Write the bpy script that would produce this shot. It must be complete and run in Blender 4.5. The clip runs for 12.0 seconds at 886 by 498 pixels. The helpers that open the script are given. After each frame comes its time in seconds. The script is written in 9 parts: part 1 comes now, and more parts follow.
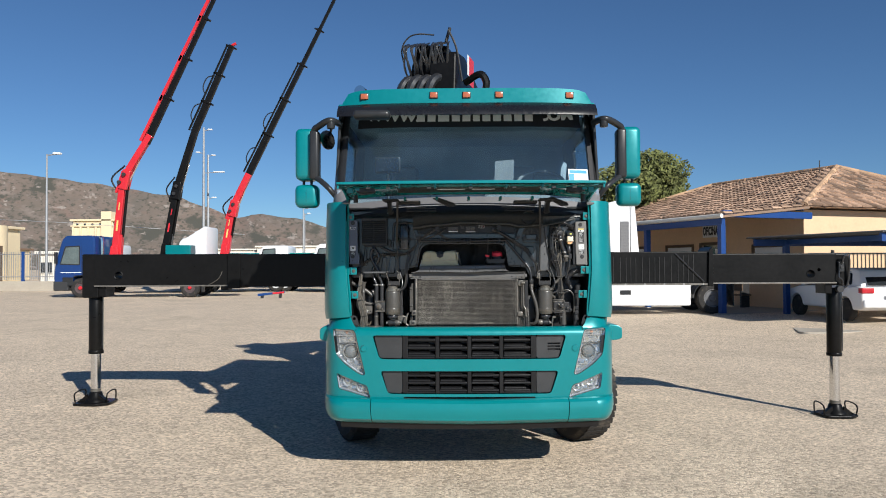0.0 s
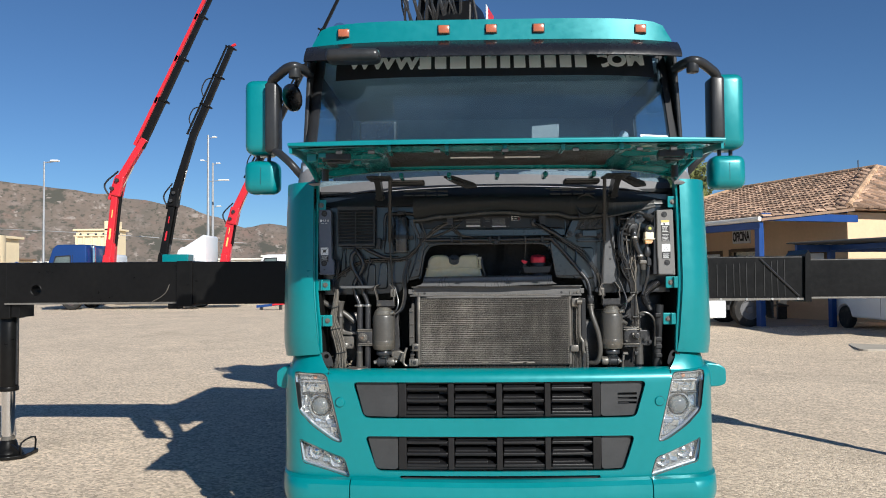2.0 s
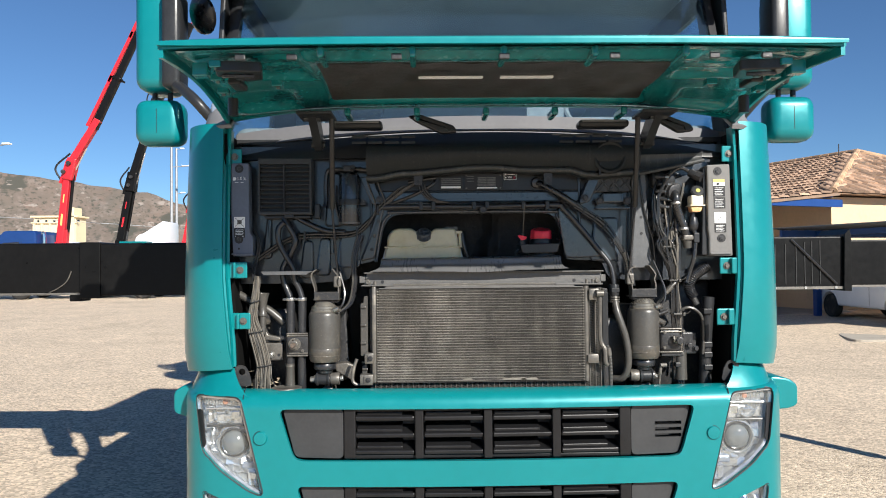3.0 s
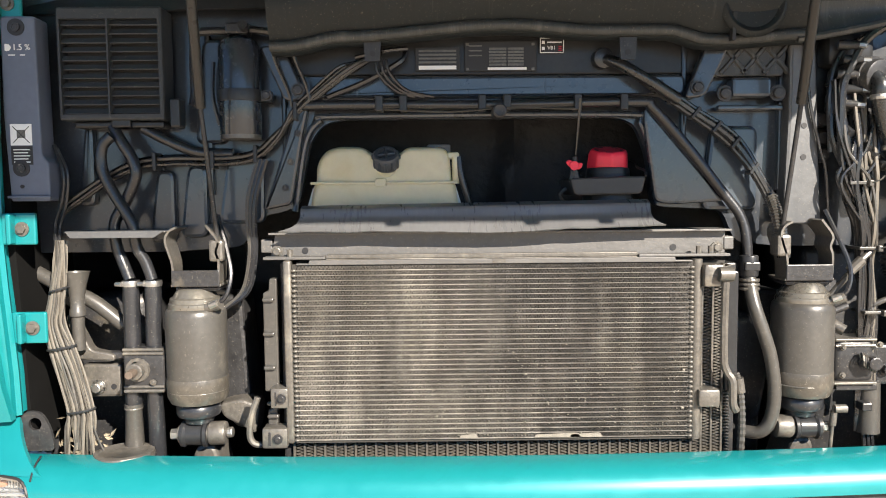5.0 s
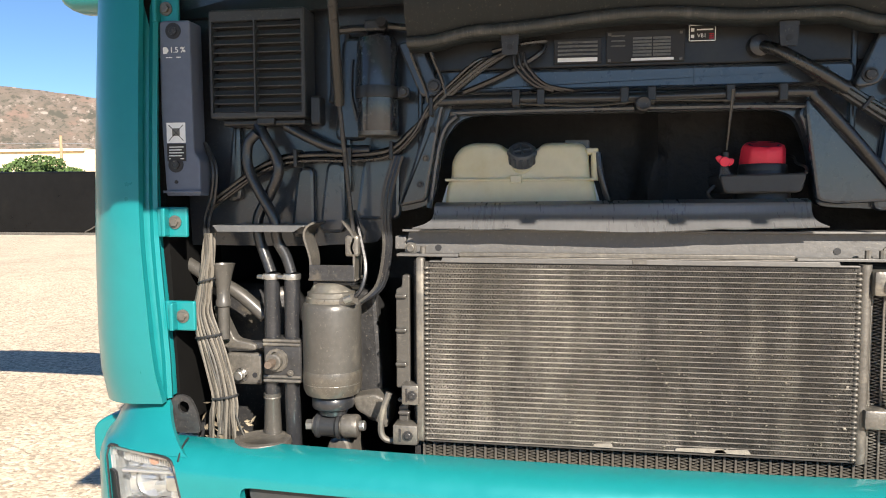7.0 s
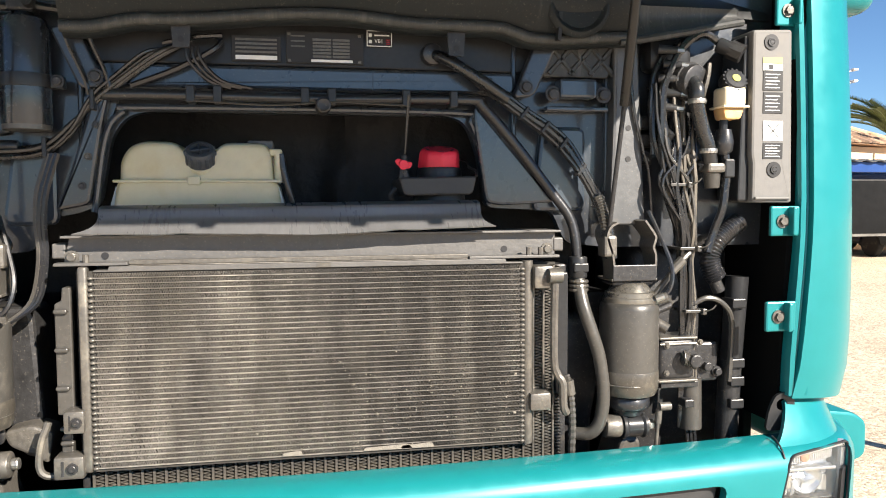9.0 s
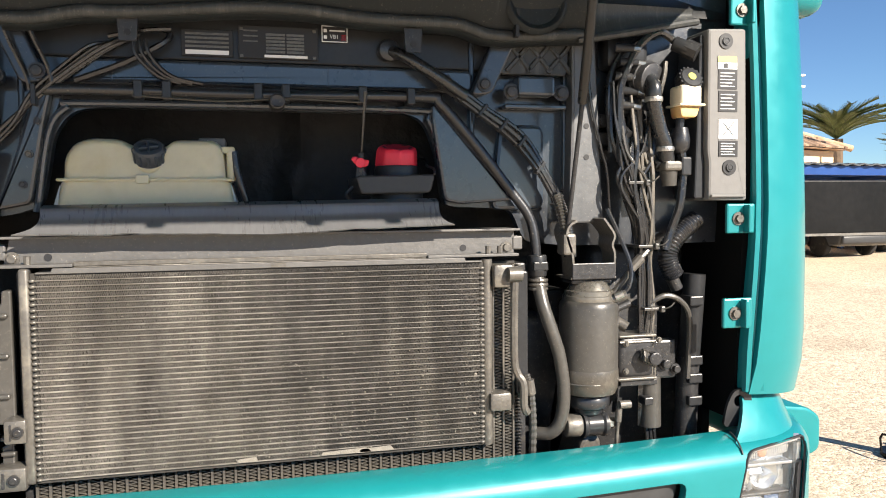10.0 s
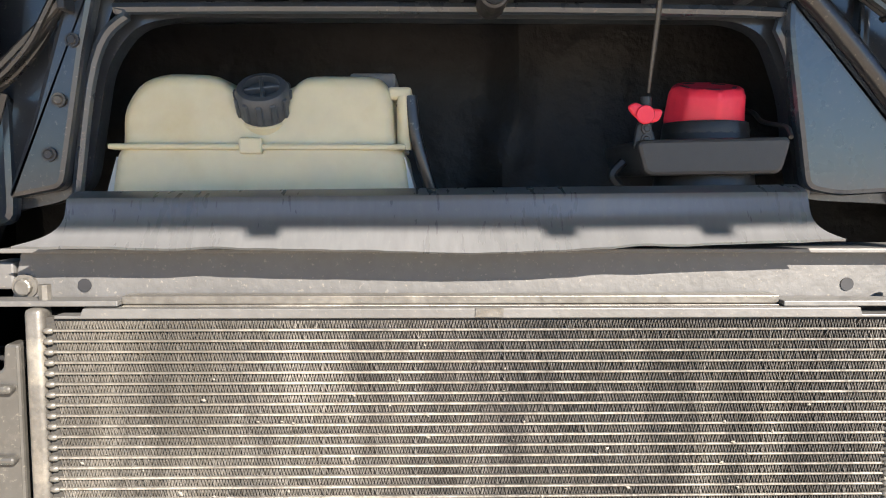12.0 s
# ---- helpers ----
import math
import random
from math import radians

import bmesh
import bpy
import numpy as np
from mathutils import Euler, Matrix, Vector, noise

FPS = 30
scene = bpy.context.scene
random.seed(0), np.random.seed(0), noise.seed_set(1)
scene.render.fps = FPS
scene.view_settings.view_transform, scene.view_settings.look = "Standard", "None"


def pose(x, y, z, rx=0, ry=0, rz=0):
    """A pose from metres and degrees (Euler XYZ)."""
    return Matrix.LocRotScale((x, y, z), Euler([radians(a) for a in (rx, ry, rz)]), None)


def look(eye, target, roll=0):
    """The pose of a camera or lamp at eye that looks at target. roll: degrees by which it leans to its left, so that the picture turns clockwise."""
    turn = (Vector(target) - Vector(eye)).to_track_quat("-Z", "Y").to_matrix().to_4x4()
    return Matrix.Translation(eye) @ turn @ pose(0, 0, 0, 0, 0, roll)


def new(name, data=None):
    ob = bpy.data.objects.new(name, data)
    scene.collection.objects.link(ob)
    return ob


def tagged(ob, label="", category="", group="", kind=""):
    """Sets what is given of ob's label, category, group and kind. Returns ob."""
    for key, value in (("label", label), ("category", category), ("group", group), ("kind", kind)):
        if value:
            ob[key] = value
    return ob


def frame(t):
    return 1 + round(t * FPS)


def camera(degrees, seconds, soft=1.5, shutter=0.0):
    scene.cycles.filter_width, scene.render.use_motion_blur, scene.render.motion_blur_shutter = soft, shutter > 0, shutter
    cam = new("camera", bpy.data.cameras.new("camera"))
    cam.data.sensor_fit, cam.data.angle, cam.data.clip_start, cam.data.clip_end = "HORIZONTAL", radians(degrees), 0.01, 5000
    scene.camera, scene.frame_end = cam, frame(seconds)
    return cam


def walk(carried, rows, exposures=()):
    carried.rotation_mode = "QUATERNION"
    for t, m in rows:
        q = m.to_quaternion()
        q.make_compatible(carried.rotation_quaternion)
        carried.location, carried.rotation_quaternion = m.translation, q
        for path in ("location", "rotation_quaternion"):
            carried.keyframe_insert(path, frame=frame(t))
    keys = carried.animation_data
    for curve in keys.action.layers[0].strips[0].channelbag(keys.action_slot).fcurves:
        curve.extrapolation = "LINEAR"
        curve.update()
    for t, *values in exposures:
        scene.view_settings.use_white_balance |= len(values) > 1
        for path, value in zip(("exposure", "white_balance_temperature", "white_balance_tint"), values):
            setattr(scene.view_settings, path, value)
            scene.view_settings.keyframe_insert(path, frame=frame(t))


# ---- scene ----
cam = camera(60.40, 12.0, soft=1.0)
# seconds, x, y, z, yaw, pitch, roll
ROWS = [
    (0.0, -0.141, -6.525, 1.699, 0.654, 1.241, 0.270),
    (0.5, -0.117, -6.165, 1.686, 0.657, 1.217, 0.239),
    (1.0, -0.146, -5.648, 1.696, 1.449, 1.501, -0.526),
    (1.5, -0.192, -5.064, 1.710, 1.332, 1.992, -0.353),
    (2.0, -0.205, -4.420, 1.710, 1.298, 1.921, 0.477),
    (2.5, -0.242, -3.794, 1.704, -0.898, 1.466, -0.017),
    (3.0, -0.214, -3.168, 1.680, -0.943, 1.013, 0.526),
    (3.2, -0.220, -2.944, 1.699, -0.606, 0.232, 0.586),
    (4.8, -0.157, -1.721, 1.717, -0.682, -3.818, 0.860),
    (5.0, -0.139, -1.697, 1.722, -0.727, -4.219, 0.494),
    (5.5, -0.119, -1.668, 1.710, -0.217, -3.861, 0.162),
    (6.0, -0.136, -1.655, 1.706, 4.640, -3.777, 0.277),
    (6.5, -0.150, -1.660, 1.702, 9.141, -3.709, 0.194),
    (6.7, -0.146, -1.660, 1.720, 9.980, -4.339, 0.131),
    (8.3, -0.097, -1.627, 1.704, -1.913, -3.585, 0.524),
    (8.5, -0.086, -1.624, 1.706, -4.752, -3.673, 0.544),
    (9.0, -0.058, -1.621, 1.706, -10.994, -3.713, 0.251),
    (9.5, -0.051, -1.615, 1.701, -13.902, -3.599, 0.264),
    (10.0, -0.052, -1.599, 1.695, -14.092, -3.438, 0.472),
    (10.5, -0.041, -1.558, 1.695, -8.163, -3.622, 0.777),
    (11.0, -0.036, -1.465, 1.677, -1.579, -3.506, 0.668),
    (11.5, -0.097, -1.190, 1.708, -0.534, -4.862, 0.448),
    (12.0, -0.066, -0.870, 1.708, -1.242, -5.075, -0.079),
]
EXPOSURES = [(0.0, 0.72, 6300, 8), (2.5, 0.95, 6300, 8), (3.2, 1.28, 6600, 9), (4.8, 1.90, 7050, 11), (5.6, 1.98, 7050, 11), (6.5, 1.72, 7050, 11), (7.4, 1.7, 7050, 11), (8.3, 2.14, 7050, 11), (8.7, 2.04, 7050, 11), (9.0, 1.83, 7050, 11), (9.5, 1.74, 7050, 11), (10.1, 1.74, 7050, 11), (10.6, 1.84, 6850, 11), (11.0, 2.16, 6850, 11), (11.5, 2.3, 6850, 11), (12.0, 2.36, 6850, 11)]
walk(cam, [(t, pose(x, y, z, 90 + pitch, roll, yaw)) for t, x, y, z, yaw, pitch, roll in ROWS], EXPOSURES)

# ---- sky and sun ----
SUN = Vector((0.895, -1.47, 1.0)).normalized()
world = bpy.data.worlds.new("world")
world.use_nodes = True
scene.world = world
wn = world.node_tree.nodes
sky = wn.new("ShaderNodeTexSky")
sky.sky_type, sky.sun_disc = "NISHITA", False
sky.sun_elevation, sky.sun_rotation = math.asin(SUN.z), math.atan2(SUN.x, SUN.y)
sky.altitude, sky.air_density, sky.dust_density, sky.ozone_density = 1200, 0.9, 0.15, 2.6
tint = wn.new("ShaderNodeMix")
tint.data_type, tint.blend_type = "RGBA", "MULTIPLY"
tint.inputs["Factor"].default_value, tint.inputs[7].default_value = 1.0, (0.74, 0.98, 1.20, 1)
world.node_tree.links.new(sky.outputs[0], tint.inputs[6])
world.node_tree.links.new(tint.outputs[2], wn["Background"].inputs[0])
wn["Background"].inputs[1].default_value = 0.040
sun = new("sun", bpy.data.lights.new("sun", "SUN"))
sun.data.energy, sun.data.angle, sun.data.color = 3.6, radians(0.53), (1.0, 0.945, 0.87)
sun.matrix_world = look(SUN * 50, (0, 0, 0))

# ---- materials ----
def mat(name, color, rough=0.5, metal=0.0, vary=0.12, scale=8.0, bump=0.0, bump_scale=60.0, coat=0.0, stain=None, stain_scale=2.0, stain_at=0.55, island=0.0, trans=0.0, ior=1.45, stretch=(1, 1, 1), coat_rough=0.06, spec=0.5, speck=0.0):
    """A surface with colour variation at two scales, fine relief and, where given, stains of another colour."""
    m = bpy.data.materials.new(name)
    m.use_nodes = True
    nt = m.node_tree
    N, L = nt.nodes, nt.links
    b = N["Principled BSDF"]
    b.inputs["Metallic"].default_value = metal
    b.inputs["Specular IOR Level"].default_value = spec
    b.inputs["Coat Weight"].default_value = coat
    b.inputs["Coat Roughness"].default_value = coat_rough
    b.inputs["Transmission Weight"].default_value = trans
    b.inputs["IOR"].default_value = ior
    tc = N.new("ShaderNodeTexCoord")
    mp = N.new("ShaderNodeMapping")
    mp.inputs["Scale"].default_value = stretch
    L.new(tc.outputs["Object"], mp.inputs["Vector"])
    n1 = N.new("ShaderNodeTexNoise")
    n1.inputs["Scale"].default_value, n1.inputs["Detail"].default_value = scale, 6
    L.new(mp.outputs[0], n1.inputs["Vector"])
    n2 = N.new("ShaderNodeTexNoise")
    n2.inputs["Scale"].default_value, n2.inputs["Detail"].default_value = scale * 9, 4
    L.new(mp.outputs[0], n2.inputs["Vector"])
    add = N.new("ShaderNodeMath")
    add.operation = "ADD"
    L.new(n1.outputs["Fac"], add.inputs[0])
    L.new(n2.outputs["Fac"], add.inputs[1])
    mr = N.new("ShaderNodeMapRange")
    mr.inputs["From Min"].default_value, mr.inputs["From Max"].default_value = 0.6, 1.4
    mr.inputs["To Min"].default_value, mr.inputs["To Max"].default_value = 1 - vary, 1 + vary
    L.new(add.outputs[0], mr.inputs["Value"])
    value = mr.outputs[0]
    if island:
        geo = N.new("ShaderNodeNewGeometry")
        oi = N.new("ShaderNodeObjectInfo")
        s = N.new("ShaderNodeMath")
        s.operation = "ADD"
        L.new(geo.outputs["Random Per Island"], s.inputs[0])
        L.new(oi.outputs["Random"], s.inputs[1])
        fr = N.new("ShaderNodeMath")
        fr.operation = "FRACT"
        L.new(s.outputs[0], fr.inputs[0])
        ir = N.new("ShaderNodeMapRange")
        ir.inputs["To Min"].default_value, ir.inputs["To Max"].default_value = 1 - island, 1 + island
        L.new(fr.outputs[0], ir.inputs["Value"])
        mu = N.new("ShaderNodeMath")
        mu.operation = "MULTIPLY"
        L.new(value, mu.inputs[0])
        L.new(ir.outputs[0], mu.inputs[1])
        value = mu.outputs[0]
    hv = N.new("ShaderNodeHueSaturation")
    hv.inputs["Color"].default_value = (*color, 1)
    L.new(value, hv.inputs["Value"])
    col = hv.outputs[0]
    if stain:
        n3 = N.new("ShaderNodeTexNoise")
        n3.inputs["Scale"].default_value, n3.inputs["Detail"].default_value, n3.inputs["Roughness"].default_value = stain_scale, 8, 0.65
        L.new(mp.outputs[0], n3.inputs["Vector"])
        rr = N.new("ShaderNodeMapRange")
        rr.inputs["From Min"].default_value, rr.inputs["From Max"].default_value = stain_at, stain_at + 0.18
        L.new(n3.outputs["Fac"], rr.inputs["Value"])
        mx = N.new("ShaderNodeMix")
        mx.data_type = "RGBA"
        L.new(rr.outputs[0], mx.inputs["Factor"])
        L.new(col, mx.inputs[6])
        mx.inputs[7].default_value = (*stain, 1)
        col = mx.outputs[2]
    if speck:
        n5 = N.new("ShaderNodeTexNoise")
        n5.inputs["Scale"].default_value, n5.inputs["Detail"].default_value, n5.inputs["Roughness"].default_value = 190, 4, 0.7
        L.new(tc.outputs["Object"], n5.inputs["Vector"])
        sr = N.new("ShaderNodeMapRange")
        sr.inputs["From Min"].default_value, sr.inputs["From Max"].default_value = 0.60, 0.70
        sr.inputs["To Max"].default_value = speck
        L.new(n5.outputs["Fac"], sr.inputs["Value"])
        ms = N.new("ShaderNodeMix")
        ms.data_type = "RGBA"
        L.new(sr.outputs[0], ms.inputs["Factor"])
        L.new(col, ms.inputs[6])
        ms.inputs[7].default_value = (0.30, 0.27, 0.22, 1)
        col = ms.outputs[2]
    L.new(col, b.inputs["Base Color"])
    rm = N.new("ShaderNodeMapRange")
    rm.inputs["From Min"].default_value, rm.inputs["From Max"].default_value = 0.6, 1.4
    rm.inputs["To Min"].default_value, rm.inputs["To Max"].default_value = max(0.0, rough - 0.07), min(1.0, rough + 0.07)
    L.new(add.outputs[0], rm.inputs["Value"])
    L.new(rm.outputs[0], b.inputs["Roughness"])
    if bump:
        n4 = N.new("ShaderNodeTexNoise")
        n4.inputs["Scale"].default_value, n4.inputs["Detail"].default_value = bump_scale, 5
        L.new(mp.outputs[0], n4.inputs["Vector"])
        bp = N.new("ShaderNodeBump")
        bp.inputs["Strength"].default_value, bp.inputs["Distance"].default_value = bump, 1.0 / bump_scale
        L.new(n4.outputs["Fac"], bp.inputs["Height"])
        L.new(bp.outputs[0], b.inputs["Normal"])
    return m


def glass(name, tint, rough=0.02, dust=0.0, ior=1.5, film=(0.34, 0.41, 0.46)):
    """Clear or tinted pane: a thin mix of mirror and clear, by the angle; dust is the share of a diffuse film over it.
    """
    m = bpy.data.materials.new(name)
    m.use_nodes = True
    nt = m.node_tree
    N, L = nt.nodes, nt.links
    N.remove(N["Principled BSDF"])
    out = N["Material Output"]
    tr, gl, mx, lw, pw, fr = N.new("ShaderNodeBsdfTransparent"), N.new("ShaderNodeBsdfGlossy"), N.new("ShaderNodeMixShader"), N.new("ShaderNodeLayerWeight"), N.new("ShaderNodeMath"), N.new("ShaderNodeMapRange")
    tr.inputs["Color"].default_value = (*tint, 1)
    gl.inputs["Roughness"].default_value = rough
    lw.inputs["Blend"].default_value = 0.5
    pw.operation = "POWER"
    pw.inputs[1].default_value = 5.0
    L.new(lw.outputs["Facing"], pw.inputs[0])
    L.new(pw.outputs[0], fr.inputs["Value"])
    fr.inputs["To Min"].default_value = ((ior - 1) / (ior + 1)) ** 2
    L.new(fr.outputs[0], mx.inputs[0])
    L.new(tr.outputs[0], mx.inputs[1])
    L.new(gl.outputs[0], mx.inputs[2])
    last = mx.outputs[0]
    if dust:
        df, dm, ns, mr = N.new("ShaderNodeBsdfDiffuse"), N.new("ShaderNodeMixShader"), N.new("ShaderNodeTexNoise"), N.new("ShaderNodeMapRange")
        df.inputs["Color"].default_value = (*film, 1)
        ns.inputs["Scale"].default_value, ns.inputs["Detail"].default_value = 3.0, 6
        mr.inputs["From Min"].default_value, mr.inputs["From Max"].default_value = 0.3, 0.7
        mr.inputs["To Min"].default_value, mr.inputs["To Max"].default_value = dust * 0.6, dust * 1.4
        L.new(ns.outputs["Fac"], mr.inputs["Value"])
        L.new(mr.outputs[0], dm.inputs[0])
        L.new(last, dm.inputs[1])
        L.new(df.outputs[0], dm.inputs[2])
        last = dm.outputs[0]
    L.new(last, out.inputs["Surface"])
    return m


TEAL = mat("teal_paint", (0.002, 0.205, 0.222), 0.34, 0.2, 0.05, 3.0, 0.02, 500, coat=0.4)
TEAL_IN = mat("teal_primer", (0.005, 0.172, 0.180), 0.24, 0.1, 0.2, 5.0, 0.03, 40, coat=0.7, coat_rough=0.08, stain=(0.006, 0.03, 0.032), stain_scale=5, stain_at=0.56)
BLACK = mat("black_plastic", (0.024, 0.025, 0.027), 0.36, 0, 0.25, 12, 0.08, 400, coat=0.15, coat_rough=0.2, spec=0.35)
GREYPL = mat("dark_grey_plastic", (0.038, 0.039, 0.041), 0.42, 0, 0.15, 10, 0.1, 500)
COWL = mat("grey_cowl_plastic", (0.17, 0.17, 0.175), 0.6, 0, 0.12, 6, 0.1, 300)
GLOSSBLACK = mat("black_paint", (0.010, 0.010, 0.011), 0.28, 0, 0.2, 3, 0.04, 30, coat=0.5)
BEAMBLACK = mat("beam_black_paint", (0.0068, 0.0066, 0.0066), 0.33, 0, 0.3, 2.5, 0.03, 40, stain=(0.012, 0.011, 0.010), stain_scale=4, stain_at=0.64, spec=0.2)
RUBBER = mat("rubber", (0.018, 0.019, 0.022), 0.36, 0, 0.3, 20, 0.06, 160, coat=0.5, coat_rough=0.16, stain=(0.065, 0.062, 0.056), stain_scale=16, stain_at=0.63, speck=0.35)
DUSTRUB = mat("dusty_rubber", (0.058, 0.055, 0.050), 0.40, 0, 0.2, 10, 0.05, 220, coat=0.3, coat_rough=0.3, stain=(0.11, 0.10, 0.085), stain_scale=20, stain_at=0.60, speck=0.3)
CABLE = mat("cable_sheath", (0.018, 0.019, 0.021), 0.30, 0, 0.3, 20, 0.03, 200, coat=0.6, coat_rough=0.13, stain=(0.07, 0.063, 0.052), stain_scale=14, stain_at=0.62, speck=0.35)
WORNRUB = mat("worn_rubber", (0.070, 0.063, 0.053), 0.36, 0, 0.25, 18, 0.06, 200, coat=0.4, coat_rough=0.2, stain=(0.12, 0.106, 0.085), stain_scale=24, stain_at=0.56, speck=0.4)
BULK = mat("bulkhead_paint", (0.034, 0.046, 0.062), 0.30, 0, 0.16, 5, 0.03, 60, coat=0.9, coat_rough=0.12, stain=(0.062, 0.064, 0.064), stain_scale=6, stain_at=0.64, speck=0.22)
DARKMET = mat("dark_metal", (0.045, 0.045, 0.047), 0.40, 0.4, 0.3, 10, 0.10, 120, stain=(0.15, 0.13, 0.10), stain_scale=12, stain_at=0.58, speck=0.5)
BULKDARK = mat("bulkhead_black", (0.027, 0.032, 0.040), 0.32, 0, 0.25, 6, 0.04, 50, coat=0.8, coat_rough=0.12, stain=(0.045, 0.045, 0.043), stain_scale=7, stain_at=0.62, speck=0.22)
DUSTMET = mat("dusty_metal", (0.135, 0.126, 0.113), 0.40, 0.45, 0.3, 14, 0.12, 160, stain=(0.31, 0.28, 0.23), stain_scale=11, stain_at=0.56, speck=0.6)
STEEL = mat("steel", (0.42, 0.41, 0.39), 0.38, 0.9, 0.2, 15, 0.08, 200)
CHROME = mat("chrome", (0.75, 0.76, 0.78), 0.09, 1.0, 0.03, 5)
ALU = mat("aluminium_fins", (0.124, 0.116, 0.106), 0.5, 0.3, 0.8, 30, 0.3, 500, stain=(0.095, 0.088, 0.078), stain_scale=3.0, stain_at=0.46, stretch=(1, 1, 0.6))
ALUTUBE = mat("aluminium_tubes", (0.30, 0.278, 0.25), 0.45, 0.5, 0.55, 45, 0.2, 300, stain=(0.175, 0.16, 0.14), stain_scale=3.0, stain_at=0.48, stretch=(1, 1, 0.6))
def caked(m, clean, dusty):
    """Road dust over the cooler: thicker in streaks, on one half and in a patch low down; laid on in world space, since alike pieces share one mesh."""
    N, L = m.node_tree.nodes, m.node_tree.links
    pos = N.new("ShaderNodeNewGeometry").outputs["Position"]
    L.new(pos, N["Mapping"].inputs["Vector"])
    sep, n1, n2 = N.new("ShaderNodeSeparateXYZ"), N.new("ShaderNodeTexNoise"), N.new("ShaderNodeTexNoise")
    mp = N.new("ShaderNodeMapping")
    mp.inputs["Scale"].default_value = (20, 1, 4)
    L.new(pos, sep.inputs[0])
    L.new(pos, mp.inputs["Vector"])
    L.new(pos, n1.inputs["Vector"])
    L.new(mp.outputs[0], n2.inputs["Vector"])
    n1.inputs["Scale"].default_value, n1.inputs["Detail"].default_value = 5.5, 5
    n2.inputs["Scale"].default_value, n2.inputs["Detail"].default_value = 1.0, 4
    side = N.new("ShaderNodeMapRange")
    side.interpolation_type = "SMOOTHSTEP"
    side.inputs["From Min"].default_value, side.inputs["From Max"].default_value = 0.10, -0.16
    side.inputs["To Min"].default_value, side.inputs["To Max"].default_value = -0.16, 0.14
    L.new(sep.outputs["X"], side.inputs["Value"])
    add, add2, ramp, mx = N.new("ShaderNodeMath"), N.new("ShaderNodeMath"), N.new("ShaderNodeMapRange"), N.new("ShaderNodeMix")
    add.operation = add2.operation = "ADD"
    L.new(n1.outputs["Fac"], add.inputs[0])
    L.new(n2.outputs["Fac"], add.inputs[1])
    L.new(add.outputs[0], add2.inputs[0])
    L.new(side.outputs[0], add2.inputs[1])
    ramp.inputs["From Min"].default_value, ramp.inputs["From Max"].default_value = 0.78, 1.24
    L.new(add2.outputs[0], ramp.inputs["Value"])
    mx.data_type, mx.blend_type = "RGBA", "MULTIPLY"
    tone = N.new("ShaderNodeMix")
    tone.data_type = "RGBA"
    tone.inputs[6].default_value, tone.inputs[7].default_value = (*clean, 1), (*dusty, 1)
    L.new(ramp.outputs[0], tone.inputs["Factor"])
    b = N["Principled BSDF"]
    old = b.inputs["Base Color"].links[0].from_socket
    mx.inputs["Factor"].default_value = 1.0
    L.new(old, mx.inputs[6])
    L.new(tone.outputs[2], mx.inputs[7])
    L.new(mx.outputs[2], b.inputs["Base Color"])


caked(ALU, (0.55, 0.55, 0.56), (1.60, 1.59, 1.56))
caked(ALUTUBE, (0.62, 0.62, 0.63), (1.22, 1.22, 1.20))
WHITE = mat("white_paint", (0.72, 0.73, 0.74), 0.35, 0, 0.05, 3, 0.02, 40, coat=0.3)

# ---- building tools ----
def part(name, bm, material, parent=None, label="", smooth=False):
    """Links a bmesh as one mesh object under a thing or a part."""
    if isinstance(bm, bpy.types.Mesh):
        return part_mesh(name, bm, material, parent, label, smooth)
    me = bpy.data.meshes.new(name)
    bm.to_mesh(me)
    bm.free()
    return part_mesh(name, me, material, parent, label, smooth)


def part_mesh(name, me, material, parent=None, label="", smooth=False):
    me.materials.clear()
    me.materials.append(material)
    if smooth:
        me.shade_smooth()
        me.set_sharp_from_angle(angle=radians(38))
    ob = new(name, me)
    if parent is not None:
        ob.parent = parent
    if label:
        ob["label"] = label
    return ob


def thing(name, label, category, group="", at=None):
    ob = new(name)
    if at is not None:
        ob.matrix_world = at
    return tagged(ob, label, category, group)


def place(bm, m, since=0):
    bm.verts.ensure_lookup_table()
    bmesh.ops.transform(bm, matrix=m, verts=bm.verts[since:])
    return bm


def box(x0, x1, y0, y1, z0, z1, bevel=0.0, seg=2, bm=None):
    """A box between the given limits, with rounded edges; added to bm if that is given."""
    t = bmesh.new()
    bmesh.ops.create_cube(t, size=1)
    bmesh.ops.transform(t, matrix=Matrix.Translation(((x0 + x1) / 2, (y0 + y1) / 2, (z0 + z1) / 2)) @ Matrix.Diagonal((abs(x1 - x0), abs(y1 - y0), abs(z1 - z0), 1)), verts=t.verts)
    if bevel:
        bmesh.ops.bevel(t, geom=t.edges[:], offset=bevel, segments=seg, affect="EDGES", profile=0.5)
    return merge(bm, t)


def merge(bm, t):
    if bm is None:
        return t
    me = bpy.data.meshes.new("tmp")
    t.to_mesh(me)
    t.free()
    bm.from_mesh(me)
    bpy.data.meshes.remove(me)
    return bm


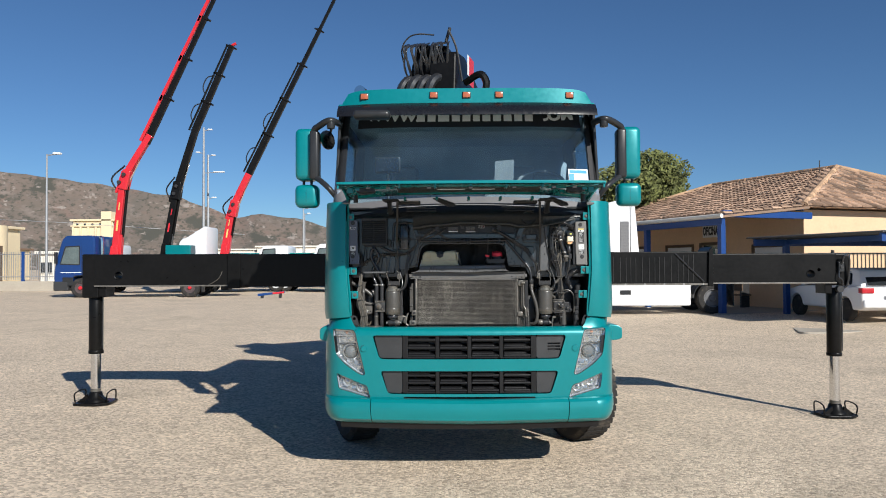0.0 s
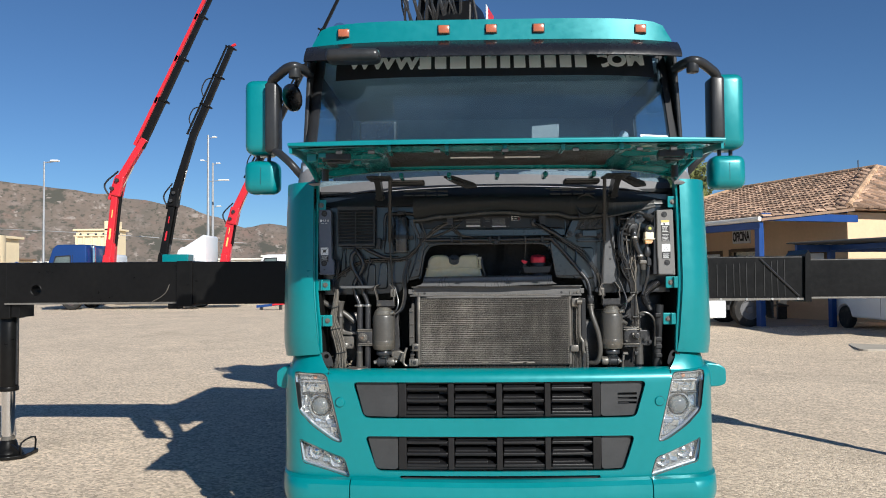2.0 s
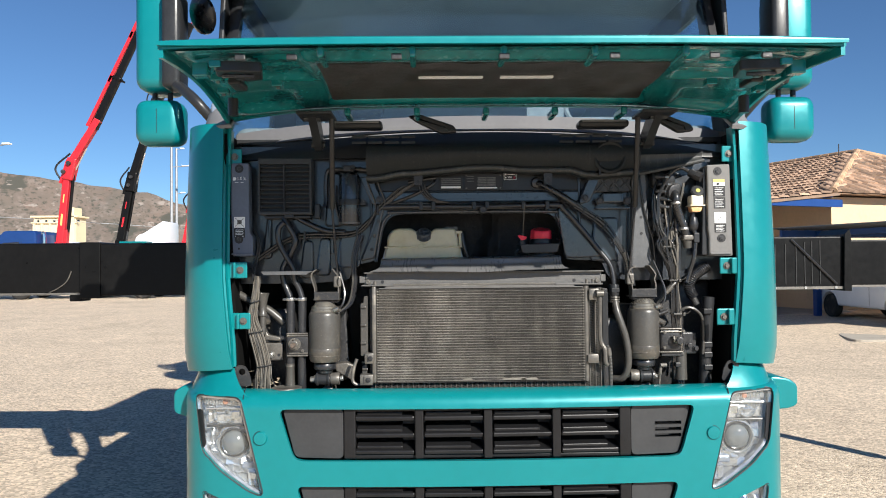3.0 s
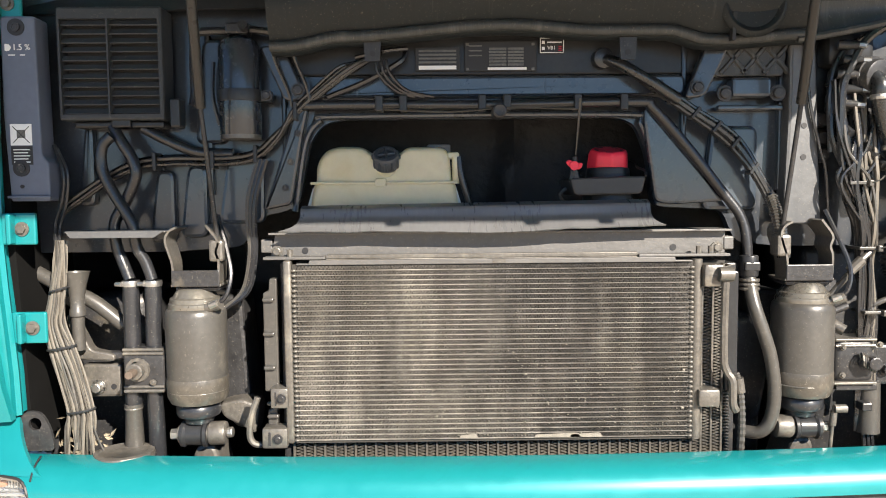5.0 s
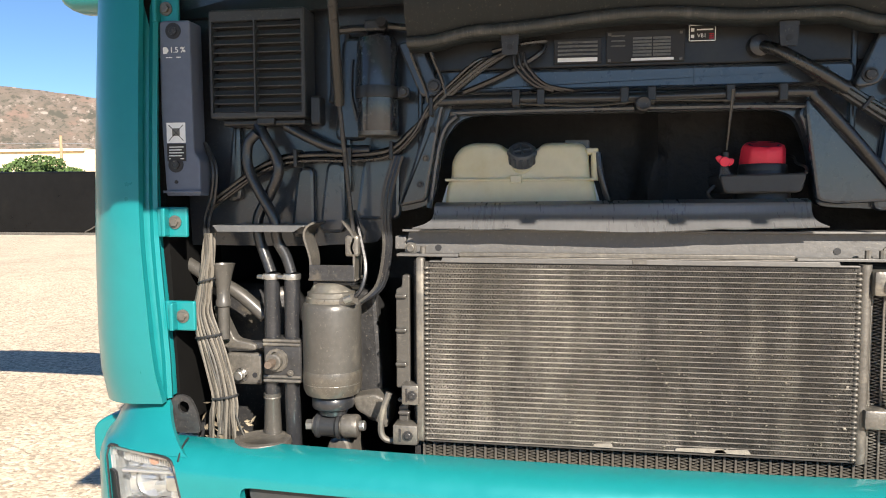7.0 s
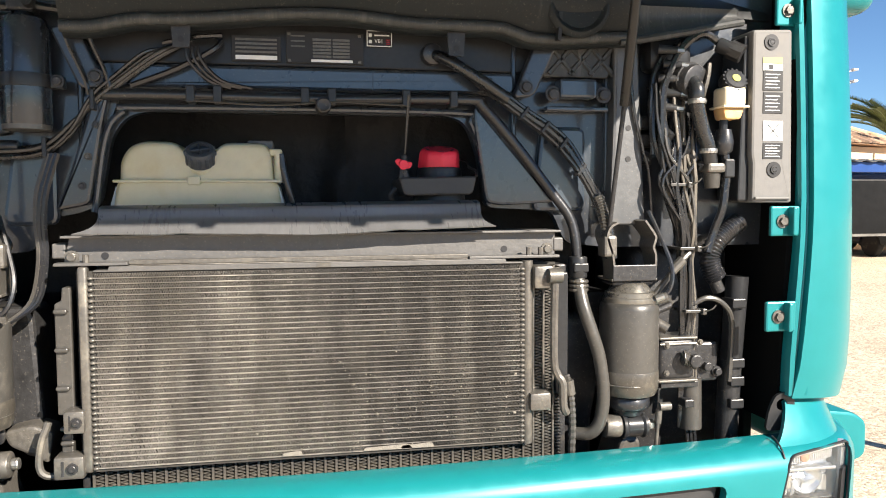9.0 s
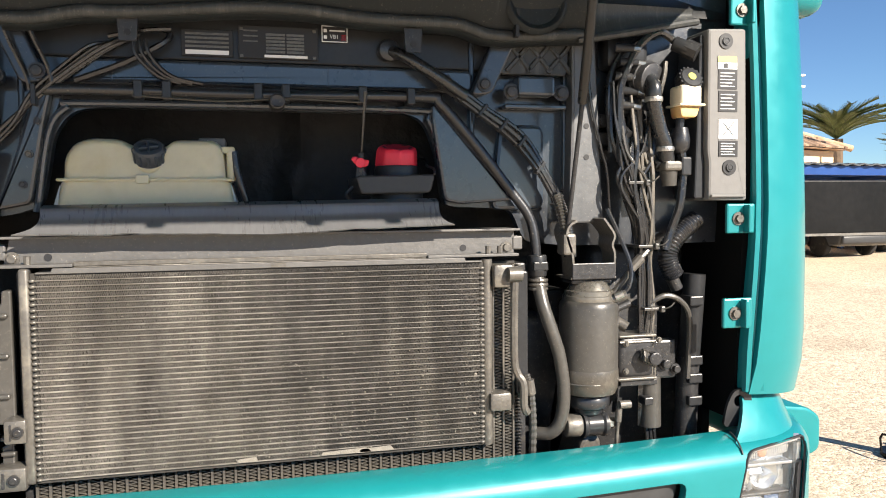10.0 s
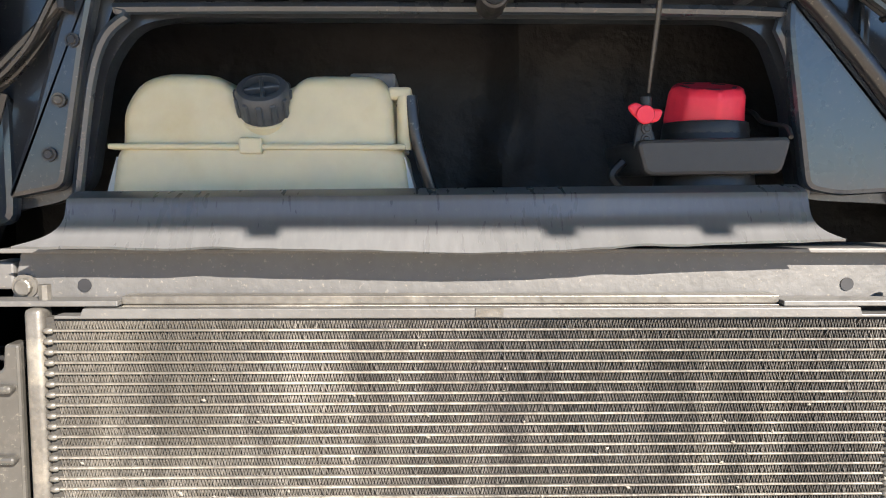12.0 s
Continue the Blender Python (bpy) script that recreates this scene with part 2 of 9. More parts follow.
def rod(a, b, r, r2=None, seg=16, bm=None, bevel=0.0):
    """A round rod from a to b."""
    a, b = Vector(a), Vector(b)
    t = bmesh.new()
    d = (b - a).length
    m = Matrix.Translation((a + b) / 2) @ (b - a).to_track_quat("Z", "Y").to_matrix().to_4x4()
    bmesh.ops.create_cone(t, cap_ends=True, segments=seg, radius1=r, radius2=r if r2 is None else r2, depth=d, matrix=m)
    if bevel:
        rims = [e for e in t.edges if any(len(f.verts) > 4 for f in e.link_faces)]
        bmesh.ops.bevel(t, geom=rims, offset=bevel, segments=2, affect="EDGES", profile=0.5)
    return merge(bm, t)


def spin(profile, center, axis="z", seg=24, bm=None):
    """A turned body: profile is a row of (radius, height) along the axis through center."""
    t = bmesh.new()
    rings = []
    for r, h in profile:
        ring = []
        for k in range(seg):
            a = 2 * math.pi * k / seg
            p = (r * math.cos(a), r * math.sin(a), h)
            if axis == "y":
                p = (p[0], p[2], p[1])
            if axis == "x":
                p = (p[2], p[0], p[1])
            ring.append(t.verts.new(Vector(center) + Vector(p)))
        rings.append(ring)
    for a, b in zip(rings, rings[1:]):
        for k in range(seg):
            t.faces.new((a[k], a[(k + 1) % seg], b[(k + 1) % seg], b[k]))
    t.faces.new(rings[0][::-1])
    t.faces.new(rings[-1])
    bmesh.ops.recalc_face_normals(t, faces=t.faces)
    return merge(bm, t)


def smooth_line(pts, n=6):
    """A Catmull-Rom line through the points."""
    P = [Vector(p) for p in pts]
    P = [2 * P[0] - P[1], *P, 2 * P[-1] - P[-2]]
    out = []
    for i in range(1, len(P) - 2):
        a, b, c, d = P[i - 1:i + 3]
        for k in range(n):
            t = k / n
            out.append(0.5 * (2 * b + (c - a) * t + (2 * a - 5 * b + 4 * c - d) * t * t + (3 * b - a - 3 * c + d) * t ** 3))
    out.append(P[-2])
    return out


def hose(pts, r, seg=8, n=6, bm=None, ribs=0.0):
    """A bent round hose or cable through the points; ribs: depth of its corrugation."""
    line = smooth_line(pts, n) if n > 1 else [Vector(p) for p in pts]
    t = bmesh.new()
    rings = []
    side = None
    for i, p in enumerate(line):
        d = (line[min(i + 1, len(line) - 1)] - line[max(i - 1, 0)]).normalized()
        if side is None:
            side = d.orthogonal().normalized()
        side = (side - d * side.dot(d)).normalized()
        up = d.cross(side)
        rr = r + (ribs if i % 2 else 0)
        rings.append([t.verts.new(p + (side * math.cos(2 * math.pi * k / seg) + up * math.sin(2 * math.pi * k / seg)) * rr) for k in range(seg)])
    for a, b in zip(rings, rings[1:]):
        for k in range(seg):
            t.faces.new((a[k], a[(k + 1) % seg], b[(k + 1) % seg], b[k]))
    t.faces.new(rings[0][::-1])
    t.faces.new(rings[-1])
    return merge(bm, t)


def slab(outline, axis, lo, hi, bevel=0.0, bm=None, seg=2):
    """A plate with the given 2D outline, from lo to hi along the axis. Outline axes: y -> (x, z), x -> (y, z), z -> (x, y)."""
    t = bmesh.new()
    put = {"y": lambda p: (p[0], lo, p[1]), "x": lambda p: (lo, p[0], p[1]), "z": lambda p: (p[0], p[1], lo)}[axis]
    f = t.faces.new([t.verts.new(put(p)) for p in outline])
    ext = bmesh.ops.extrude_face_region(t, geom=[f])
    way = {"x": Vector((hi - lo, 0, 0)), "y": Vector((0, hi - lo, 0)), "z": Vector((0, 0, hi - lo))}[axis]
    bmesh.ops.translate(t, vec=way, verts=[v for v in ext["geom"] if isinstance(v, bmesh.types.BMVert)])
    bmesh.ops.recalc_face_normals(t, faces=t.faces)
    if bevel:
        caps = [e for e in t.edges if any(len(fc.verts) == len(outline) for fc in e.link_faces)] if len(outline) != 4 else t.edges[:]
        bmesh.ops.bevel(t, geom=caps, offset=bevel, segments=seg, affect="EDGES", profile=0.5)
        wide = [f for f in t.faces if len(f.verts) > 4]
        if wide:
            bmesh.ops.inset_individual(t, faces=wide, thickness=bevel * 0.15)
    return merge(bm, t)


def rounded(x0, x1, z0, z1, r, n=4):
    """The outline of a rectangle with round corners."""
    out = []
    for cx, cz, a0 in ((x1 - r, z1 - r, 0), (x0 + r, z1 - r, 90), (x0 + r, z0 + r, 180), (x1 - r, z0 + r, 270)):
        for k in range(n + 1):
            a = radians(a0 + 90 * k / n)
            out.append((cx + r * math.cos(a), cz + r * math.sin(a)))
    return out


def soften(poly, r, n=4):
    """The polygon with its corners rounded by r."""
    out = []
    P = [Vector(p) for p in poly]
    for i, p in enumerate(P):
        a, b = P[i - 1], P[(i + 1) % len(P)]
        ra = min(r, (a - p).length * 0.45)
        rb = min(r, (b - p).length * 0.45)
        s, e = p + (a - p).normalized() * ra, p + (b - p).normalized() * rb
        for k in range(n + 1):
            t = k / n
            q = s * (1 - t) ** 2 + p * 2 * t * (1 - t) + e * t * t
            out.append((q.x, q.y))
    return out


def sheet(fn, nu, nv, thick=0.0, bm=None):
    """A surface through fn(u, v), u and v from 0 to 1; given a thickness it becomes a closed shell along its normals."""
    t = bmesh.new()
    g = [[t.verts.new(fn(i / nu, j / nv)) for j in range(nv + 1)] for i in range(nu + 1)]
    for i in range(nu):
        for j in range(nv):
            t.faces.new((g[i][j], g[i + 1][j], g[i + 1][j + 1], g[i][j + 1]))
    bmesh.ops.recalc_face_normals(t, faces=t.faces)
    if thick:
        bmesh.ops.solidify(t, geom=t.faces[:], thickness=thick)
        bmesh.ops.recalc_face_normals(t, faces=t.faces)
    return merge(bm, t)


def carve(bm, cutters):
    """The body with the cutters taken out of it, as a mesh."""
    def as_ob(b):
        me = bpy.data.meshes.new("tmp")
        b.to_mesh(me)
        b.free()
        return new("tmp", me)
    body = as_ob(bm)
    tools = [as_ob(c) for c in cutters]
    for c in tools:
        md = body.modifiers.new("cut", "BOOLEAN")
        md.operation, md.object, md.solver = "DIFFERENCE", c, "EXACT"
    me = bpy.data.meshes.new_from_object(body.evaluated_get(bpy.context.evaluated_depsgraph_get()))
    for o in (body, *tools):
        old = o.data
        bpy.data.objects.remove(o)
        bpy.data.meshes.remove(old)
    return me


def ss(a, b, x):
    t = min(1, max(0, (x - a) / (b - a)))
    return t * t * (3 - 2 * t)


def text_mesh(body, size, material, parent, m, name="lettering", label="", bold=0.0):
    cu = bpy.data.curves.new("tmp", "FONT")
    cu.offset = bold
    cu.body, cu.size, cu.extrude, cu.align_x, cu.align_y = body, size, 0.0008, "CENTER", "CENTER"
    o = new("tmp", cu)
    me = bpy.data.meshes.new_from_object(o.evaluated_get(bpy.context.evaluated_depsgraph_get()))
    bpy.data.objects.remove(o)
    bpy.data.curves.remove(cu)
    ob = part_mesh(name, me, material, parent, label)
    ob.matrix_world = m
    return ob

# ---- ground ----
def zg(x, y):
    """Height of the yard: it falls gently from one side of the lorry to the other and rises a little further off."""
    r = math.hypot(x, y)
    k = ss(11, 21, r)
    return 0.13 * k + (1 - k) * (-0.045 - 0.075 * ss(0.5, 5.0, x) + 0.10 * ss(-1, -5, x))


def ground_material():
    m = mat("packed_gravel", (0.615, 0.50, 0.372), 0.9, 0, 0.14, 0.6, 0.5, 70, stain=(0.49, 0.40, 0.295), stain_scale=0.5, stain_at=0.53)
    nt = m.node_tree
    N, L = nt.nodes, nt.links
    b = N["Principled BSDF"]
    base = b.inputs["Base Color"].links[0].from_socket
    tc = N.new("ShaderNodeTexCoord")
    vo = N.new("ShaderNodeTexVoronoi")
    vo.inputs["Scale"].default_value = 42
    L.new(tc.outputs["Object"], vo.inputs["Vector"])
    hs = N.new("ShaderNodeSeparateColor")
    L.new(vo.outputs["Color"], hs.inputs[0])
    mr = N.new("ShaderNodeMapRange")
    mr.inputs["To Min"].default_value, mr.inputs["To Max"].default_value = 0.58, 1.31
    L.new(hs.outputs[0], mr.inputs["Value"])
    hv = N.new("ShaderNodeHueSaturation")
    L.new(base, hv.inputs["Color"])
    L.new(mr.outputs[0], hv.inputs["Value"])
    L.new(hv.outputs[0], b.inputs["Base Color"])
    bp = N.new("ShaderNodeBump")
    bp.inputs["Strength"].default_value, bp.inputs["Distance"].default_value = 0.55, 0.008
    L.new(vo.outputs["Distance"], bp.inputs["Height"])
    bp.invert = True
    L.new(b.inputs["Normal"].links[0].from_socket, bp.inputs["Normal"])
    L.new(bp.outputs[0], b.inputs["Normal"])
    return m


GRAVEL = ground_material()


def make_ground():
    def steps(n, far):
        near = [22 * (i / n) for i in range(n + 1)]
        out = near + [22 * (far / 22) ** (k / 14) for k in range(1, 15)]
        return [-v for v in out[:0:-1]] + out
    xs, ys = steps(40, 3800), steps(40, 3800)
    verts = [(x, y, zg(x, y) + 0.012 * noise.noise((x * 0.35, y * 0.35, 0))) for x in xs for y in ys]
    n = len(ys)
    faces = [(i * n + j, (i + 1) * n + j, (i + 1) * n + j + 1, i * n + j + 1) for i in range(len(xs) - 1) for j in range(n - 1)]
    me = bpy.data.meshes.new("ground")
    me.from_pydata(verts, [], faces)
    ob = part_mesh("ground", me, GRAVEL, smooth=True)
    tagged(ob, "pale sandy packed gravel yard with darker worn patches", "ground", kind="structure")


make_ground()

# ---- the lorry ----
AMBER = mat("amber_lens", (0.40, 0.11, 0.05), 0.25, 0, 0.1, 20, coat=0.6)
SILVER = mat("reflector", (0.66, 0.67, 0.69), 0.16, 0.75, 0.05, 20)
HOUSE = mat("lamp_housing", (0.52, 0.53, 0.54), 0.16, 0.7, 0.12, 20)
CLEAR = glass("clear_lens", (0.95, 0.97, 0.97), dust=0.030, film=(0.72, 0.73, 0.73))
# the film's blue stands in for sky mirrored in the windscreen
WINDSCREEN = glass("windscreen_glass", (0.78, 0.90, 0.95), dust=0.026, ior=1.75, film=(0.28, 0.40, 0.52))
INTERIOR = mat("cab_trim", (0.24, 0.245, 0.25), 0.75, 0, 0.2, 6, 0.1, 120)
INTGREY = mat("cab_trim_grey", (0.44, 0.50, 0.56), 0.8, 0, 0.15, 6, 0.1, 120)
LETTERS = mat("white_letters", (0.88, 0.89, 0.88), 0.5, 0, 0.03, 10)
STICKER = mat("sticker_white", (0.75, 0.76, 0.76), 0.45, 0, 0.05, 10)
STICKBLUE = mat("sticker_blue", (0.05, 0.30, 0.62), 0.4, 0, 0.05, 10)
# near-black tone that stands for an unlit hollow
VOIDBLACK = mat("void_shade", (0.006, 0.006, 0.006), 0.9, 0, 0.2, 10, spec=0.1)
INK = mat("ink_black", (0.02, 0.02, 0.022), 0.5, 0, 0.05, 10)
POSTGREY = mat("zinc_metal", (0.16, 0.16, 0.155), 0.4, 0.5, 0.2, 20)
# the stain's long pale streaks also stand in for glossy highlights
FOAM = mat("black_foam_liner", (0.042, 0.038, 0.036), 0.36, 0, 0.35, 5, 0.35, 60, stain=(0.105, 0.093, 0.082), stain_scale=6, stain_at=0.56, stretch=(0.6, 5, 1))

truck = thing("truck", "teal lorry with raised front flap, standing on black outriggers", "truck")


def front_y(x, base=-0.26, bend=0.30):
    """How far the front stands forward at x: nearly flat, rounded at the corners."""
    return base + 0.05 * x * x + bend * (abs(x) / 1.22) ** 28


# lower front panel with the openings for grilles and lamps
def fascia(u, v):
    x = -1.225 + 2.45 * u
    y = front_y(x)
    if v < 0.8:
        z = 0.60 + (1.133 - 0.60) * v / 0.8
        return (x, y, z)
    a = (v - 0.8) / 0.2 * 1.75
    return (x, y + 0.045 * (1 - math.cos(a)) + 0.03 * max(0, a - 1.3), 1.133 + 0.036 * math.sin(min(a, 1.57)))


HEAD = [(-1.136, 1.176), (-0.947, 1.168), (-0.856, 0.795), (-0.91, 0.81), (-1.02, 0.885), (-1.105, 0.965)]
FOG = [(-1.10, 0.815), (-0.845, 0.712), (-0.815, 0.612), (-1.078, 0.685)]
GR1 = [(-0.798, 1.126), (0.798, 1.126), (0.742, 0.940), (0.71, 0.930), (-0.71, 0.930), (-0.742, 0.940)]
GR2 = [(-0.732, 0.834), (0.732, 0.834), (0.672, 0.656), (0.645, 0.646), (-0.645, 0.646), (-0.672, 0.656)]


def flip(poly):
    return [(-x, z) for x, z in poly[::-1]]


cuts = [slab(soften(q, 0.03), "y", -0.6, 0.4) for q in (HEAD, flip(HEAD), FOG, flip(FOG), GR1, GR2)]
cuts.append(slab(rounded(-0.54, 0.54, 0.604, 0.624, 0.008), "y", -0.6, 0.4))
me = carve(sheet(fascia, 96, 26, -0.022), cuts)
front_panel = part_mesh("front_panel", me, TEAL, truck, smooth=True)
for s in (-1, 1):
    cover = part("tow_cover", spin([(0.004, -0.009), (0.023, -0.008), (0.026, -0.004), (0.026, 0.004)], (s * 0.868, front_y(0.868) - 0.023, 1.016), "y", 24), TEAL, front_panel, smooth=True)
    part("ring", spin([(0.0285, -0.0035), (0.0285, 0.004)], (s * 0.868, front_y(0.868) - 0.0185, 1.016), "y", 24), INK, cover)


# grilles: dark panel, frame, posts and slats
def wavy(bm):
    """Bends a body drawn on the flat along the curve of the front."""
    for v in bm.verts:
        v.co.y += front_y(v.co.x) + 0.30
    return bm


GRILLEPL = mat("grille_plastic", (0.011, 0.011, 0.012), 0.34, 0, 0.2, 10, 0.08, 400, spec=0.4)
def grille(outline, z0, z1, vent):
    g = part("grille", wavy(box(-0.545, 0.545, -0.30, -0.285, z0 - 0.002, z0 + 0.012, 0.003)), GRILLEPL, truck, "black plastic grille")
    part("frame", wavy(box(-0.545, 0.545, -0.30, -0.285, z1 - 0.012, z1 + 0.002, 0.003)), GRILLEPL, g)
    # added ink-black sheet stands in for the dark interior behind the slats
    part("shade_backing", box(-0.82, 0.82, -0.175, -0.165, z0 - 0.05, z1 + 0.05), INK, g)
    for x in (-0.527, -0.262, 0.0, 0.262, 0.527):
        w = 0.022 if abs(x) > 0.5 else 0.016
        part("post", wavy(box(x - w, x + w, -0.306, -0.20, z0, z1, 0.004)), GRILLEPL, g)
    for k in range(4):
        xa = -0.527 + k * 0.2635
        for zc in (0.22, 0.56, 0.90):
            z = z0 + (z1 - z0) * (zc - 0.04)
            sl = box(xa + 0.02, xa + 0.245, -0.296, -0.20, -0.008, 0.008, 0.004)
            for v in sl.verts:
                v.co.z += z + (v.co.y + 0.25) * 0.28
            part("slat", wavy(sl), GRILLEPL, g)
            notch = box(xa + 0.025, xa + 0.20, -0.285, -0.215, 0.008, 0.020, 0.003)
            for v in notch.verts:
                v.co.z += z + (v.co.y + 0.25) * 0.28
            part("louvre", wavy(notch), GRILLEPL, g)
    for s in (-1, 1):
        zt = z0 + (z1 - z0) / 2
        xo = max(p[0] for p in outline)
        pan = [(0.552, z1), (xo - 0.012, z1), (xo - 0.06, z0 + 0.004), (0.552, z0)]
        pan = soften([(s * x, z) for x, z in pan][::s], 0.022)
        b = slab(pan, "y", -0.297, -0.285)
        if vent and s == 1:
            me = carve(b, [box(0.645, 0.75, -0.4, -0.2, zt - 0.03 + k * 0.024, zt - 0.017 + k * 0.024) for k in range(3)])
            blank = part_mesh("side_panel", me, GREYPL, g)
        else:
            blank = part("side_panel", b, GREYPL, g)
        for v in blank.data.vertices:
            v.co.y += front_y(v.co.x) + 0.30
    return g


grille(GR1, 0.935, 1.124, True)
grille(GR2, 0.651, 0.832, False)
part("slot", wavy(box(-0.53, 0.55, -0.306, -0.28, 0.602, 0.614)), INK, truck, "thin dark slot below the grille")


# lower bumper and its rubber lip
def bumper_band(x0, x1):
    def fn(u, v):
        x = x0 + (x1 - x0) * u
        prof = [(0.035, 0.588), (0.0, 0.584), (-0.012, 0.572), (-0.018, 0.52), (-0.006, 0.455), (0.03, 0.428), (0.07, 0.42)]
        k = v * (len(prof) - 1)
        i = min(int(k), len(prof) - 2)
        dy = prof[i][0] + (prof[i + 1][0] - prof[i][0]) * (k - i)
        z = prof[i][1] + (prof[i + 1][1] - prof[i][1]) * (k - i)
        return (x * (1 - 0.02 * max(0, 0.5 - z) / 0.1 * abs(x)), front_y(x, -0.335, 0.36) + dy, z + 0.012 * abs(x))
    return fn


bumper = part("bumper", sheet(bumper_band(-0.80, 0.80), 40, 12, -0.02), TEAL, truck, smooth=True)
part("corner", sheet(bumper_band(-1.24, -0.806), 24, 12, -0.02), TEAL, bumper, smooth=True)
part("corner", sheet(bumper_band(0.806, 1.24), 24, 12, -0.02), TEAL, bumper, smooth=True)
part("bolt", spin([(0.012, -0.004), (0.012, 0.004)], (0, -0.362, 0.56), "y", 14), INK, bumper)
lip = sheet(lambda u, v: (-1.06 + 2.12 * u, front_y(-1.06 + 2.12 * u, -0.30, 0.3) + 0.02 * v, 0.437 - 0.075 * v + 0.012 * abs(-1 + 2 * u) ** 3), 40, 4, 0.02)
part("rubber_lip", lip, GRILLEPL, bumper, "black rubber lip along the lower edge")


# headlamps: a tub with a floor of chrome facets, bowls and a clear lens
def shrink(poly, d):
    cx, cz = sum(p[0] for p in poly) / len(poly), sum(p[1] for p in poly) / len(poly)
    out = []
    for i, p in enumerate(poly):
        a, b = Vector(poly[i - 1]), Vector(poly[(i + 1) % len(poly)])
        t = (b - a).normalized()
        n = Vector((-t.y, t.x))
        if n.dot(Vector((cx - p[0], cz - p[1]))) < 0:
            n = -n
        out.append((p[0] + n.x * d, p[1] + n.y * d))
    return out


def tub(name, poly, deep, label):
    """An open tray: a wall round the outline and a floor behind it."""
    edge = soften(poly, 0.028)
    cx, cz = sum(p[0] for p in edge) / len(edge), sum(p[1] for p in edge) / len(edge)
    t = bmesh.new()
    rings = []
    for k, d in ((1.0, 0.006), (1.0, deep * 0.6), (0.96, deep)):
        rings.append([t.verts.new((cx + (x - cx) * k, front_y(x) + d, cz + (z - cz) * k)) for x, z in edge])
    n = len(edge)
    for p, q in zip(rings, rings[1:]):
        for i in range(n):
            t.faces.new((p[i], p[(i + 1) % n], q[(i + 1) % n], q[i]))
    mid = t.verts.new((cx, front_y(cx) + deep, cz))
    for i in range(n):
        t.faces.new((rings[-1][i], rings[-1][(i + 1) % n], mid))
    bmesh.ops.recalc_face_normals(t, faces=t.faces)
    bmesh.ops.solidify(t, geom=t.faces[:], thickness=0.003)
    return part(name, t, HOUSE, truck, label)


def facets(parent, areas, y, seed):
    """Small tilted chrome faces, as in a lamp's reflector."""
    rnd = random.Random(seed)
    b = bmesh.new()
    for x0, x1, z0, z1, nx, nz in areas:
        for i in range(nx):
            for j in range(nz):
                t = box(-0.5, 0.5, -0.5, 0.5, -0.5, 0.5)
                w, d = (x1 - x0) / nx, (z1 - z0) / nz
                x, z = x0 + w * (i + 0.5), z0 + d * (j + 0.5)
                bmesh.ops.transform(t, matrix=Matrix.Translation((x, front_y(x) + y, z)) @ Matrix.Rotation(rnd.uniform(-0.5, 0.5), 4, "X") @ Matrix.Rotation(rnd.uniform(-0.5, 0.5), 4, "Z") @ Matrix.Diagonal((w * 0.98, 0.012, d * 0.98, 1)), verts=t.verts)
                merge(b, t)
    part("reflector", b, SILVER, parent, "faceted chrome reflector")


def skin_y(x, z):
    """The outer face of the front panel, rolled back along its top."""
    d = max(0.0, z - 1.133)
    return front_y(x) + 0.045 - math.sqrt(0.067 ** 2 - min(d, 0.0669) ** 2)


def lens_and_rim(poly, r, parent):
    edge = soften(poly, r)
    pts = [(x, front_y(x) + 0.004, z) for x, z in soften(shrink(poly, 0.006), r)]
    part("bezel", hose([*pts, pts[0]], 0.009, 6, 1), HOUSE, parent)
    gap = [(x, skin_y(x, z) + 0.001, z) for x, z in edge]
    part("seal", hose([*gap, gap[0]], 0.003, 6, 1), INK, parent)
    lens = slab(edge, "y", -0.304, -0.300)
    for v in lens.verts:
        v.co.y += front_y(v.co.x) + 0.30
    part("lens", lens, CLEAR, parent).visible_shadow = False


